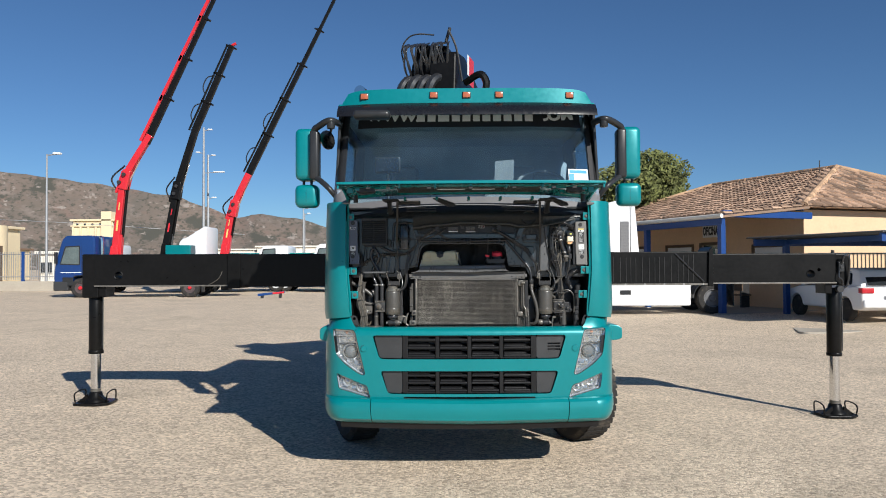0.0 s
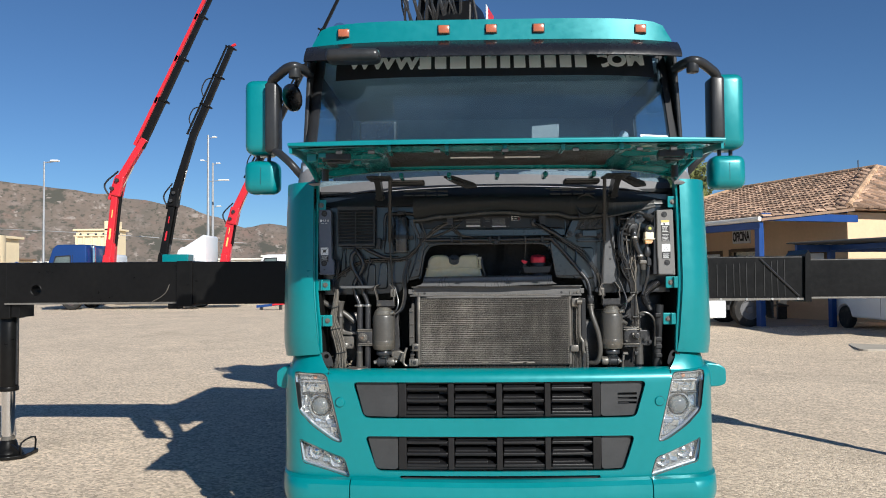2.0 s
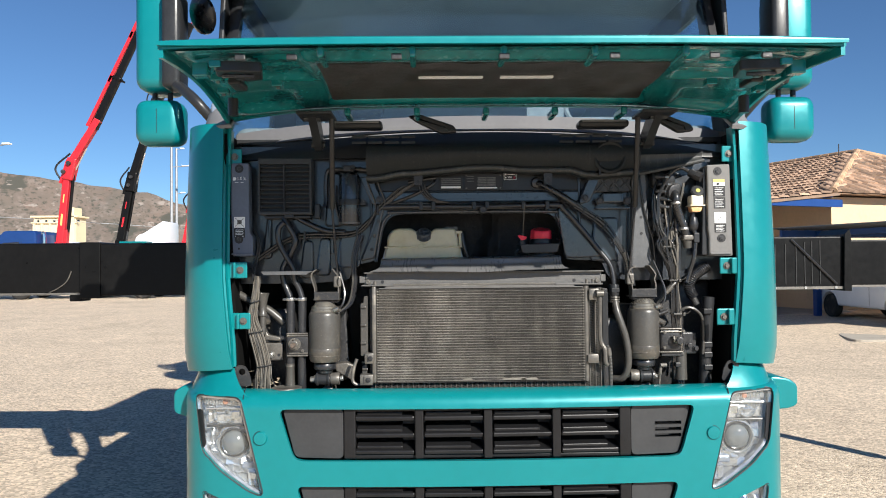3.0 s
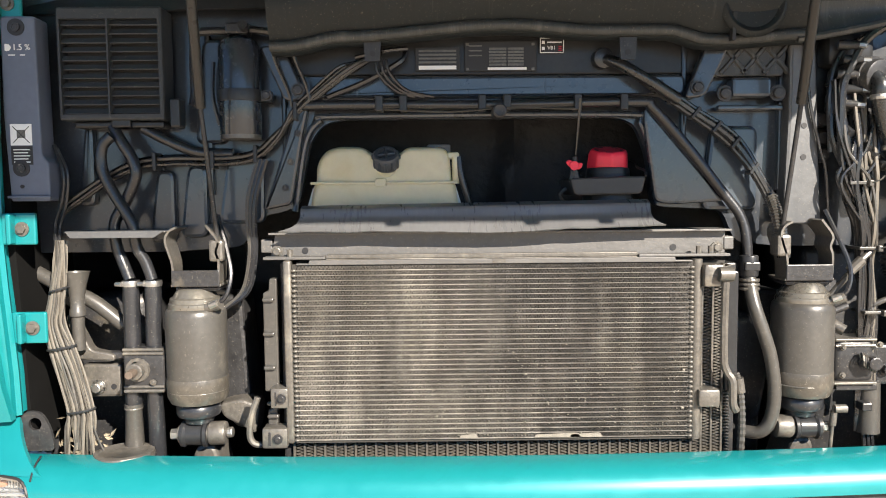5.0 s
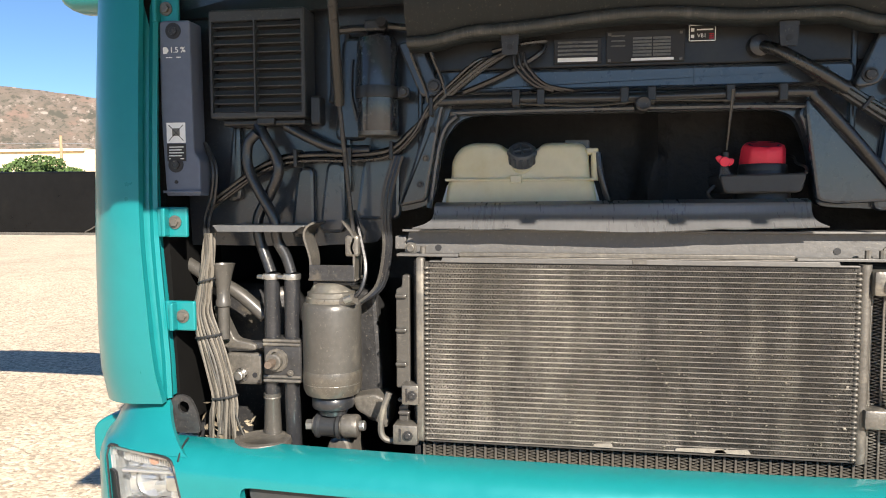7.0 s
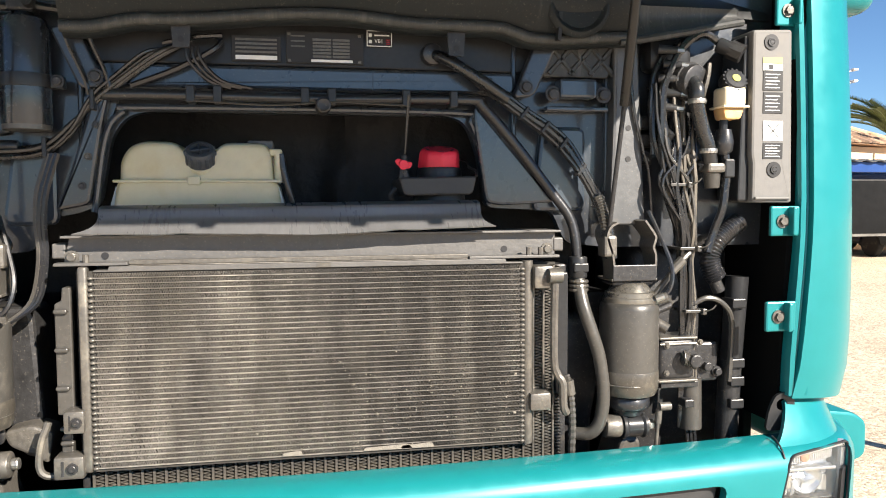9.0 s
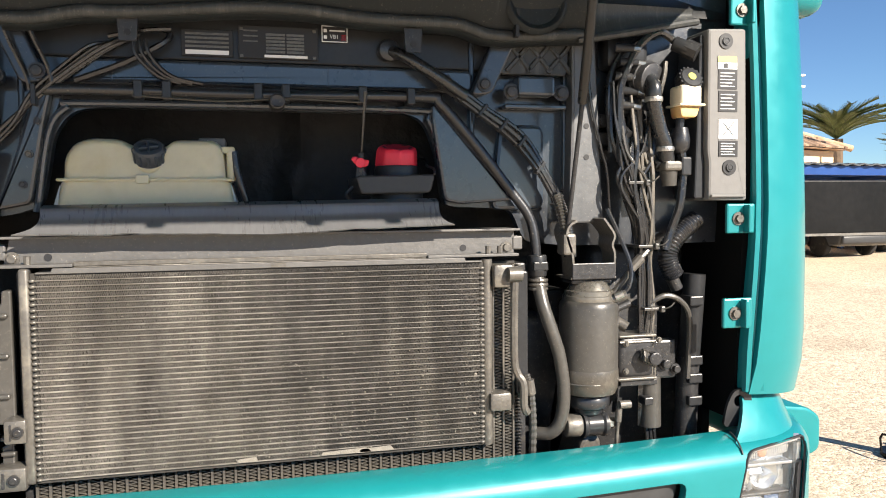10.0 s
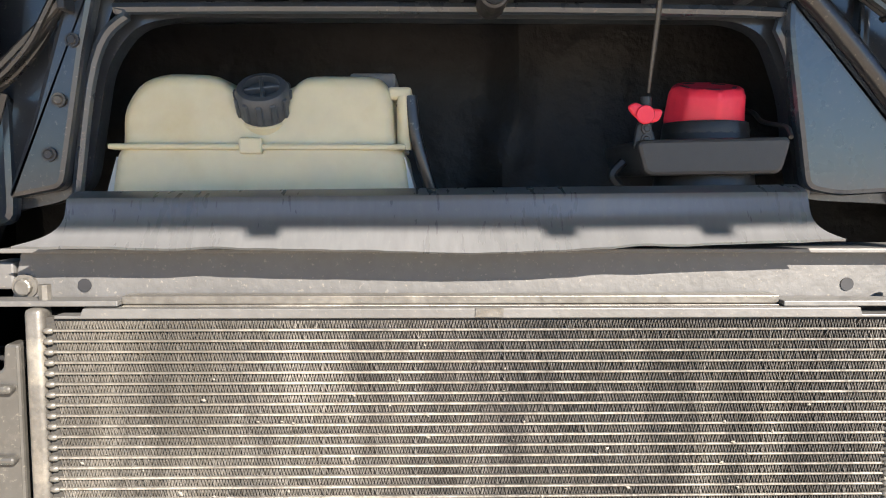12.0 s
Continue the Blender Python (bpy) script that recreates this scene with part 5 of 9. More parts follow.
# lorries
def lorry(at, cab_mat, cab_h=2.9, length=9.0, bed=None, bed_h=0.5, label="", cab_len=2.1, wheels=(1.3, 6.8), sleeper=0.0, rim=RIMGREY, bed_gap=1.4, skirts=None):
    """A lorry that faces along its own -x, with its nose at x = 0 and its wheels on z = 0."""
    t = thing("lorry", label, "truck", "parked lorries", at)
    prof = [(0.05, 0.55), (0.0, 1.0), (0.05, 1.65), (0.42, cab_h - 0.22), (0.62, cab_h - 0.02), (0.80, cab_h), (cab_len - 0.1, cab_h + sleeper), (cab_len, cab_h - 0.1 + sleeper), (cab_len, 0.95), (1.75, 0.95), (1.55, 1.12), (1.05, 1.12), (0.85, 0.6)]
    cab = part("cab", slab(soften(prof, 0.08), "y", -1.2, 1.2, 0.05), cab_mat, t, smooth=True)
    for s in (-1, 1):
        part("door_window", slab(soften([(0.36, 1.75), (0.62, 2.58), (1.30, 2.62), (1.30, 1.72)], 0.06), "y", s * 1.198, s * 1.206), CABGLASS, cab)
        part("window_seal", slab(soften([(0.30, 1.70), (0.57, 2.64), (1.35, 2.68), (1.35, 1.67)], 0.06), "y", s * 1.196, s * 1.203), INK, cab)
        part("door_gap", box(1.43, 1.445, s * 1.198, s * 1.204, 1.15, 2.7), INK, cab)
        part("step", box(0.45, 1.0, s * 1.19, s * 1.215, 0.62, 1.05, 0.02), BLACK, cab)
        part("arch", sheet(lambda u, v: (1.32 - 0.62 * math.cos(u * math.pi), s * (1.22 - 0.3 * v), 0.52 + 0.64 * math.sin(u * math.pi)), 14, 2, 0.02), BLACK, cab)
        part("mirror", box(0.12, 0.24, s * 1.25, s * 1.45, 1.75, 2.35, 0.03), BLACK, cab)
        part("door_line", box(0.35, 1.42, s * 1.20, s * 1.205, 1.28, 1.31), STICKER, cab)
    part("windscreen", slab([(0.095, 1.72), (0.40, cab_h - 0.28), (0.375, cab_h - 0.28), (0.055, 1.72)], "y", -1.08, 1.08), CABGLASS, cab)
    part("bumper", box(-0.03, 0.75, -1.22, 1.22, 0.35, 0.85, 0.05), GREYPL if cab_mat is not WHITE else WHITE, t)
    part("chassis", box(0.8, length, -0.45, 0.45, 0.75, 1.0), DARKMET, t)
    for s in (-1, 1):
        for x in wheels:
            wheel_small(t, x, s * 1.02, 0.5, 0.5, 0.32, rim, s)
        if not skirts:
            part("side_box", box(2.6, 3.9, s * 0.65, s * 1.19, 0.55, 1.0, 0.03), GALV, t)
            part("side_rail", box(4.1, wheels[-1] - 0.8, s * 1.15, s * 1.19, 0.55, 0.95, 0.01), GALV, t)
        part("mudflap", box(wheels[-1] + 0.62, wheels[-1] + 0.66, s * 0.75, s * 1.2, 0.25, 0.95), INK, t)
        part("number_bars", box(length - 0.02, length, s * 0.3, s * 0.5, 0.6, 0.75), STICKER, t)
    if skirts:
        for s in (-1, 1):
            part("skirt", box(1.95, wheels[-1] - 0.70, s * 1.14, s * 1.2, 0.27, 1.45, 0.04), skirts, t, smooth=True)
            part("marker", box(2.6, 2.72, s * 1.2, s * 1.206, 0.62, 0.68), AMBER, t)
            part("fuel_flap", box(3.0, 3.35, s * 1.2, s * 1.208, 0.62, 0.76), BLACK, t)
    if bed:
        b = part("load_bed", box(cab_len + bed_gap, length, -1.22, 1.22, 1.05, 1.2, 0.02), GALV, t)
        for s in (-1, 1):
            n = 3
            for k in range(n):
                xa = cab_len + bed_gap + (length - cab_len - bed_gap) * k / n
                xb = cab_len + bed_gap + (length - cab_len - bed_gap) * (k + 1) / n - 0.04
                part("drop_side", box(xa, xb, s * 1.19, s * 1.23, 1.2, 1.2 + bed_h, 0.01), bed, b)
    return t


def wheel_small(parent, x, y, z, r, w, rim, s):
    wh = part("wheel", spin([(r * 0.52, -w * 0.08), (r * 0.58, -w / 2), (r * 0.9, -w / 2), (r, -w / 2 + 0.05), (r, w / 2 - 0.05), (r * 0.9, w / 2), (r * 0.58, w / 2), (r * 0.52, w * 0.08)], (x, y, z), "y", 24), TYRE, parent, smooth=True)
    part("rim", spin([(r * 0.59, s * w * 0.30), (r * 0.585, s * w * 0.46), (r * 0.53, s * w * 0.46), (r * 0.45, s * w * 0.22), (r * 0.24, s * w * 0.26), (r * 0.17, s * w * 0.46), (0.01, s * w * 0.48)], (x, y, z), "y", 20), rim, wh, smooth=True)
    return wh


def girder(a, b, w0, w1, d0, d1, bm=None):
    """A box-section beam in the upright plane from a to b; w: breadth across the beam, d: breadth along y."""
    a, b = Vector(a), Vector(b)
    u = (b - a).normalized()
    n = Vector((-u.z, 0, u.x)).normalized()
    t = bmesh.new()
    ring = []
    for p, w, d in ((a, w0, d0), (b, w1, d1)):
        ring.append([t.verts.new(p + n * sx * w / 2 + Vector((0, sy * d / 2, 0))) for sx, sy in ((-1, -1), (1, -1), (1, 1), (-1, 1))])
    for k in range(4):
        t.faces.new((ring[0][k], ring[0][(k + 1) % 4], ring[1][(k + 1) % 4], ring[1][k]))
    t.faces.new(ring[0][::-1])
    t.faces.new(ring[1])
    bmesh.ops.recalc_face_normals(t, faces=t.faces)
    bmesh.ops.bevel(t, geom=t.edges[:], offset=min(w1, d1) * 0.12, segments=2, affect="EDGES", profile=0.5)
    return merge(bm, t)


def crane_arm(parent, base, knee, elbow, tip, red, w=0.42, steps=4):
    """An upright knuckle-boom crane: post, main boom and a stepped telescope."""
    b, k, e, t = Vector(base), Vector(knee), Vector(elbow), Vector(tip)
    lower = REDPAINT if red else BEAMBLACK
    up, over = (k - b).normalized(), (e - k).normalized()
    side_low = Vector((up.z, 0, -up.x))
    c = part("crane", girder(b - up * 0.5, k, w * 0.88, w * 0.76, 0.38, 0.34), lower, parent, "raised loading crane")
    part("foot", slab(soften([(b.x - 0.40, b.z - 1.3), (b.x + 0.40, b.z - 1.3), (b.x + 0.20, b.z + 0.3), (b.x - 0.14, b.z + 0.4)], 0.06), "y", b.y - 0.30, b.y + 0.30, 0.03), lower, c)
    part("slew_post", girder(b + side_low * 0.28 - up * 0.6, b + side_low * 0.22 + up * 1.0, 0.16, 0.14, 0.3, 0.3), lower, c)
    part("cheek", girder(k - up * 0.55 + side_low * 0.06, k + over * 0.55 - side_low * 0.04, w * 1.10, w * 1.05, 0.50, 0.50), lower, c)
    for q in (-0.22, 0.26):
        part("pin", rod(k + over * q + Vector((0, -0.37, 0)), k + over * q + Vector((0, 0.37, 0)), 0.10, seg=12), DARKMET, c)
    part("main_boom", girder(k + over * 0.2, e + over * 0.15, w * 0.84, w * 0.76, 0.36, 0.34), lower, c)
    part("link", girder(k - up * 0.75 - side_low * 0.25, k + over * 0.45 - side_low * 0.22, 0.12, 0.10, 0.4, 0.4), lower, c)
    part("lift_ram", rod(b + up * 0.9 + side_low * 0.28, k - up * 0.1 + side_low * 0.26, 0.075, seg=10), BEAMBLACK, c, smooth=True)
    part("ram_rod", rod(k - up * 0.2 + side_low * 0.26, k + over * (e - k).length * 0.45 + side_low * 0.24, 0.045, seg=8), CHROME, c, smooth=True)
    d = t - e
    u = d.normalized()
    side = Vector((-u.z, 0, u.x))
    for n in range(steps):
        p, q = e + d * (n / steps) - d * 0.03, e + d * ((n + 1) / steps)
        a = w * (0.80 - 0.11 * n)
        part("telescope", girder(p, q, a, a, a * 0.85, a * 0.85), BEAMBLACK, c)
        part("collar", girder(q - u * 0.12, q + u * 0.05, a * 1.22, a * 1.22, a * 1.05, a * 1.05), BEAMBLACK, c)
        part("bracket", girder(q - u * 0.10, q, a * 0.9 + 0.45, a * 0.9 + 0.45, 0.12, 0.12), BEAMBLACK, c)
        if red == 2 or n < 3:
            part("ram", girder(p + side * (a * 0.5 + 0.16), q + side * (a * 0.5 + 0.13), 0.17 if red == 2 else 0.09, 0.15 if red == 2 else 0.08, 0.15, 0.15), REDPAINT if red == 2 else BEAMBLACK, c)
        if n < 2 and red != 2:
            part("hose_loop", hose([p + side * 0.3 + u * 0.5, p + side * 0.62 + u * 0.9, p + side * 0.62 + u * 1.5, p + side * 0.3 + u * 1.8], 0.04, 6), RUBBER, c)
    part("hose_loop", hose([k + side_low * -0.3 - up * 0.6, k + side_low * -0.62, k + over * 0.8 - side_low * 0.35], 0.05, 6), RUBBER, c)
    for q, ln, wd, paint in ((0.30, 0.55, 0.09, YELLOW if red else REDPAINT), (0.58, 0.40, 0.05, YELLOW if red else REDPAINT)):
        m = b.lerp(k, q)
        part("decal", girder(m + Vector((0, -0.19, 0)), m + up * ln + Vector((0, -0.19, 0)), wd, wd, 0.012, 0.012), paint, c)
    part("hook", rod(t + u * 0.05, t + u * 0.3 + Vector((0.15, 0, -0.1)), 0.09, seg=8), REDPAINT, c)
    return c


def at_left(x, y):
    return pose(x - 0.45, y, zg(x, y), 0, 0, 0)


a = lorry(at_left(-20.15, 33.6), BLUE, 3.2, 9.6, GALV, 0.55, "blue lorry with a raised red and black crane", wheels=(1.35, 7.0), rim=mat("dark_rim", (0.10, 0.075, 0.075), 0.5, 0.2), bed_gap=1.5)
for x in (1.35, 7.0):
    part("hub", spin([(0.10, -1.16), (0.08, -1.21), (0.02, -1.22)], (x, 0, 0.5), "y", 14), REDPAINT, a)
part("exhaust", hose([(2.35, -0.9, 1.0), (2.35, -0.9, 2.9), (2.25, -0.9, 3.1)], 0.09, 10), CHROME, a, smooth=True)
crane_arm(a, (2.75, -0.2, 2.3), (3.15, -0.2, 6.2), (4.5, -0.2, 8.4), (9.45, -0.2, 19.0), 2, steps=5)
b = lorry(at_left(-21.75, 39.5), WHITE, 2.9, 10.0, PALEWALL, 0.6, "white flat-bed lorry with a raised black crane", wheels=(1.35, 7.2))
crane_arm(b, (4.7, 0, 2.6), (5.35, 0, 6.2), (6.5, 0, 9.9), (8.7, 0, 15.0), 0, w=0.50, steps=3)
part("stowage_box", box(5.1, 6.6, -1.15, -0.25, 1.2, 2.85, 0.04), TEAL, b, "teal stowage box")
c = lorry(at_left(-17.1, 42.0), WHITE, 3.35, 9.8, TEAL, 1.2, "white sleeper lorry with teal bed and red crane", wheels=(1.35, 7.0), sleeper=0.75)
crane_arm(c, (2.9, 0, 2.6), (3.4, 0, 5.3), (4.6, 0, 7.8), (10.1, 0, 19.0), 1, w=0.52, steps=5)
lorry(at_left(-11.9, 41.5), WHITE, 2.85, 8.0, None, label="white lorry with a bare chassis", wheels=(1.35, 5.8))
lorry(at_left(-8.2, 40.0), WHITE, 2.9, 8.0, GALV, 0.8, label="white lorry parked in the row", wheels=(1.35, 5.8))
lorry(at_left(-13.6, 50.0), WHITE, 3.0, 9.0, TEAL, 1.0, label="white lorry with a teal bed", wheels=(1.35, 6.2))
gz = zg(-9, 31)
ramp = tagged(part("drawbar", slab([(-9.70, gz + 0.10), (-9.70, gz + 0.22), (-8.40, gz + 0.34), (-8.40, gz + 0.24)], "y", 30.85, 31.15, 0.01), STEELBLUE), "dark blue and red steel bar on the gravel", "bar")
part("end", slab([(-8.95, gz + 0.20), (-8.95, gz + 0.285), (-8.38, gz + 0.335), (-8.38, gz + 0.25)], "y", 30.83, 30.85), REDPAINT, ramp)
for x, h in ((-9.5, 0.12), (-8.6, 0.23)):
    part("support", box(x - 0.06, x + 0.06, 30.9, 31.1, gz, gz + h), DARKMET, ramp)

PANELVENT = mat("vent_mesh", (0.16, 0.16, 0.165), 0.7, 0, 0.2, 20)
tr = lorry(pose(2.2, 18.95, zg(6, 19), 0, 0, 0), WHITE, 3.1, 6.0, None, label="white sleeper tractor unit beside the office", rim=mat("grey_rim", (0.13, 0.13, 0.135), 0.5, 0.3), wheels=(1.35, 5.95), cab_len=3.35, sleeper=0.6, skirts=WHITE)
part("side_vent", box(3.02, 3.30, -1.216, -1.20, 1.95, 2.95, 0.01), PANELVENT, tr, "grey mesh air vent")
for k in range(9):
    part("vent_bar", box(3.03, 3.29, -1.222, -1.214, 1.99 + 0.105 * k, 2.03 + 0.105 * k), COWL, tr)
part("fairing", slab(soften([(3.36, 1.0), (3.7, 1.0), (3.5, 3.5), (3.36, 3.6)], 0.05), "y", -1.2, -1.1, 0.02), WHITE, tr)
part("wheel_guard", sheet(lambda u, v: (5.95 - 0.62 * math.cos(u * math.pi), -1.2 + 0.5 * v, 0.5 + 0.60 * math.sin(u * math.pi)), 14, 2, 0.02), BLACK, tr)


# fence, lamp posts and far buildings
def fence():
    f = thing("fence", "blue-posted railing on a low concrete wall", "fence")
    def p(t):
        return Vector((-60 + 36.5 * t, 46.5 - 3.0 * t, 0.13))
    for k in range(15):
        q = p(k / 14)
        part("post", box(q.x - 0.09, q.x + 0.09, q.y - 0.09, q.y + 0.09, 0.6, 2.75, 0.01), STEELBLUE, f)
    for z in (0.95, 2.45):
        part("rail", hose([p(0) + Vector((0, 0, z)), p(1) + Vector((0, 0, z))], 0.03, 5, 1), GALV, f)
    bar = bmesh.new()
    box(-0.015, 0.015, -0.015, 0.015, 0.75, 2.6, bm=bar)
    me = bpy.data.meshes.new("bar")
    bar.to_mesh(me)
    bar.free()
    me.materials.append(GALV)
    for k in range(230):
        o = new("bar", me)
        o.parent, o.location = f, p(k / 229)
    wall = part("base_wall", slab([(-60, 46.65), (-23.5, 43.65), (-23.5, 43.35), (-60, 46.35)], "z", 0.0, 0.78, 0.02), CONCRETE, f)


fence()


def lamp_post(x, y, h, arms, name="street_lamp"):
    l = thing(name, "tall grey steel lamp post with flat heads", "street lamp", "lamp posts")
    part("mast", rod((x, y, zg(x, y) - 0.05), (x, y, h), 0.12 if h < 14 else 0.22, 0.06 if h < 14 else 0.12, 10), GALV, l, smooth=True)
    for dx, z in arms:
        part("arm", rod((x, y, z), (x + dx, y, z + 0.12), 0.05, seg=6), GALV, l)
        part("head", box(x + dx * 0.6, x + dx * 1.25, y - 0.2, y + 0.2, z + 0.08, z + 0.22, 0.04), STICKER, l)


lamp_post(-32.3, 53.5, 10.7, [(0.9, 10.6)])
lamp_post(-32.7, 93.0, 20.0, [(0.9, 19.6), (-0.8, 16.6), (2.2, 14.0)])
lamp_post(-33.4, 97.0, 17.0, [(0.8, 16.8), (0.9, 11.0)])
lamp_post(-18.6, 88.0, 9.0, [(0.6, 8.8)])
lamp_post(-19.2, 92.0, 8.6, [(0.6, 8.4)])
lamp_post(33.3, 40.0, 9.6, [(0.5, 9.4), (0.5, 8.7)])
lamp_post(23.0, 19.5, 6.3, [(-0.7, 6.1)])


def far_house(x0, x1, y0, y1, h, material, label, windows=3, roof=None):
    t = thing("house", label, "building", "far buildings")
    z0 = zg(x0, y0) - 0.2
    part("wall", box(x0, x1, y0, y1, z0, h, 0.05), material, t)
    part("roof", box(x0 - 0.3, x1 + 0.3, y0 - 0.3, y1 + 0.3, h, h + 0.25, 0.04), roof or material, t)
    for k in range(windows):
        x = x0 + (x1 - x0) * (k + 0.5) / windows
        w = part("window", box(x - 0.5, x + 0.5, y0 - 0.06, y0 + 0.02, h * 0.42, h * 0.74, 0.02), DARKGLASS, t)
        part("sill", box(x - 0.6, x + 0.6, y0 - 0.14, y0, h * 0.40, h * 0.42), PALEWALL, w)
    return t


store = far_house(-52.0, -46.5, 97, 100, 8.0, CREAMWALL, "cream block store with a stepped top", 0)
for k in range(6):
    part("pilaster", box(-52.0 + 1.04 * k, -51.75 + 1.04 * k, 96.8, 97.0, 0, 7.3), CREAMWALL, store)
    part("vent", spin([(0.16, -0.02), (0.16, 0.02)], (-51.35 + 1.04 * k, 96.98, 7.55), "y", 12), DARKGLASS, store)
part("cornice", box(-52.2, -46.4, 96.75, 97.0, 7.25, 7.4), CREAMWALL, store)
part("tower", box(-48.0, -46.6, 96.7, 99, 0, 9.3, 0.05), CREAMWALL, store)
far_house(-78, -64, 88, 98, 4.6, PALEWALL, "low white workshop beyond the fence", 5)
far_house(-62, -55, 84, 92, 3.9, CREAMWALL, "low cream shed beyond the fence", 3, TILE)
far_house(-44, -33, 120, 130, 4.4, PALEWALL, "long white shed behind the lorries", 6)
far_house(-30, -18, 110, 120, 4.6, PALEWALL, "white workshop behind the lorries", 6)
hall = far_house(-62, -41.5, 58, 66, 5.3, CREAMWALL, "cream hall with a rounded corner", 4)
part("corner_bay", rod((-41.5, 60, -0.2), (-41.5, 60, 5.4), 2.0, seg=28), CREAMWALL, hall, smooth=True)
part("gate", box(-40.0, -39.4, 58.2, 59.6, 0.2, 3.6), BARK, hall)
far_house(-37.5, -33.5, 62, 68, 2.9, PALEWALL, "small white annex beside the cream hall", 3)
pole = thing("utility_pole", "wooden pole carrying two wires", "pole")
part("mast", rod((-33.3, 44, -0.1), (-33.3, 44, 5.5), 0.12, 0.09, 10), RIDGE, pole)
part("wire", hose([(-90, 44, 6.4), (-60, 44, 4.95), (-33.3, 44, 5.0), (-15, 48, 4.0)], 0.018, 5), GALV, pole)


# foliage
def leaf_mass(centres, count, size, seed):
    """Many small leaf clumps spread over the outside of overlapping lumps."""
    r = random.Random(seed)
    verts, faces = [], []
    for k in range(count):
        cx, cy, cz, rx, rz = centres[r.randrange(len(centres))]
        d = Vector((r.gauss(0, 1), r.gauss(0, 1), r.gauss(0, 1))).normalized()
        q = r.uniform(0.72, 1.04)
        p = Vector((cx + d.x * rx * q, cy + d.y * rx * q, cz + d.z * rz * q))
        u = Vector((r.gauss(0, 1), r.gauss(0, 1), r.gauss(0, 1))).normalized()
        v = u.orthogonal().normalized()
        s = size * r.uniform(0.45, 1.2)
        i = len(verts)
        verts += [p - u * s, p + v * s * 0.6, p + u * s, p - v * s * 0.6]
        faces.append((i, i + 1, i + 2, i + 3))
    me = bpy.data.meshes.new("crown")
    me.from_pydata(verts, [], faces)
    return me


def tree(x, y, h, spread, seed, count=9000, material=PINE, label="dark green rounded pine", base=0.35):
    t = thing("tree", label, "tree", "pines")
    r = random.Random(seed)
    z0 = zg(x, y)
    lumps = []
    for k in range(16):
        a = r.uniform(0, 6.28)
        q = r.uniform(0.0, 0.72) * spread
        hh = z0 + h * (base + (1 - base) * r.uniform(0.12, 0.80) * (1 - 0.35 * (q / spread) ** 2))
        lumps.append((x + q * math.cos(a), y + q * math.sin(a), hh, spread * r.uniform(0.22, 0.40), h * r.uniform(0.09, 0.16)))
    lumps.append((x, y, z0 + h * 0.86, spread * 0.45, h * 0.13))
    part("trunk", hose([(x, y, z0 - 0.1), (x + 0.1, y, z0 + h * 0.3), (x, y, z0 + h * 0.8)], 0.16, 8, 4), BARK, t, smooth=True)
    for l in lumps[::2]:
        part("limb", rod((x, y, z0 + h * 0.3), (l[0], l[1], l[2]), 0.07, 0.03, 6), BARK, t)
    part_mesh("crown", leaf_mass(lumps, int(count * 1.5), 0.125, seed), material, t)


tree(10.3, 33.5, 7.5, 4.7, 5, 26000)
tree(17.0, 41.5, 6.6, 2.4, 8, 7000)
tree(6.6, 36.5, 6.2, 2.6, 9, 5000)
tree(-33.0, 41.5, 4.0, 3.2, 15, 8000, BUSHLEAF, "clipped round green shrub tree", 0.25)


def palm(x, y, h, seed):
    t = thing("palm", "palm with arching grey-green fronds", "palm")
    r = random.Random(seed)
    z0 = zg(x, y)
    part("trunk", rod((x, y, z0 - 0.1), (x, y, z0 + h), 0.35, 0.28, 12), BARK, t)
    for k in range(40):
        a = 2.399 * k
        up = 1.5 - 0.8 * (k / 40)
        L = r.uniform(2.1, 2.8)
        line = []
        for i in range(11):
            s = i / 10
            ang = up - 1.3 * s * s
            line.append(Vector((x + math.cos(a) * L * s * math.cos(ang * 0.8), y + math.sin(a) * L * s * math.cos(ang * 0.8), z0 + h + L * (math.sin(up) * s - 0.42 * s * s))))
        verts, faces = [], []
        for i in range(1, 11):
            d = (line[i] - line[i - 1]).normalized()
            side = d.cross(Vector((0, 0, 1))).normalized()
            for j in range(5):
                p = line[i - 1].lerp(line[i], j / 5)
                for q in (-1, 1):
                    tip = p + side * q * 0.45 * (1 - 0.5 * i / 10) + d * 0.35 + Vector((0, 0, 0.08))
                    n = len(verts)
                    verts += [p, p + d * 0.09, tip]
                    faces.append((n, n + 1, n + 2))
        me = bpy.data.meshes.new("frond")
        me.from_pydata(verts, [], faces)
        fr = part_mesh("frond", me, PALMLEAF, t)
        part("rib", hose(line, 0.025, 4, 1), PALMLEAF, fr)


palm(25.5, 27.5, 4.3, 2)
palm(31.0, 27.0, 3.2, 4)


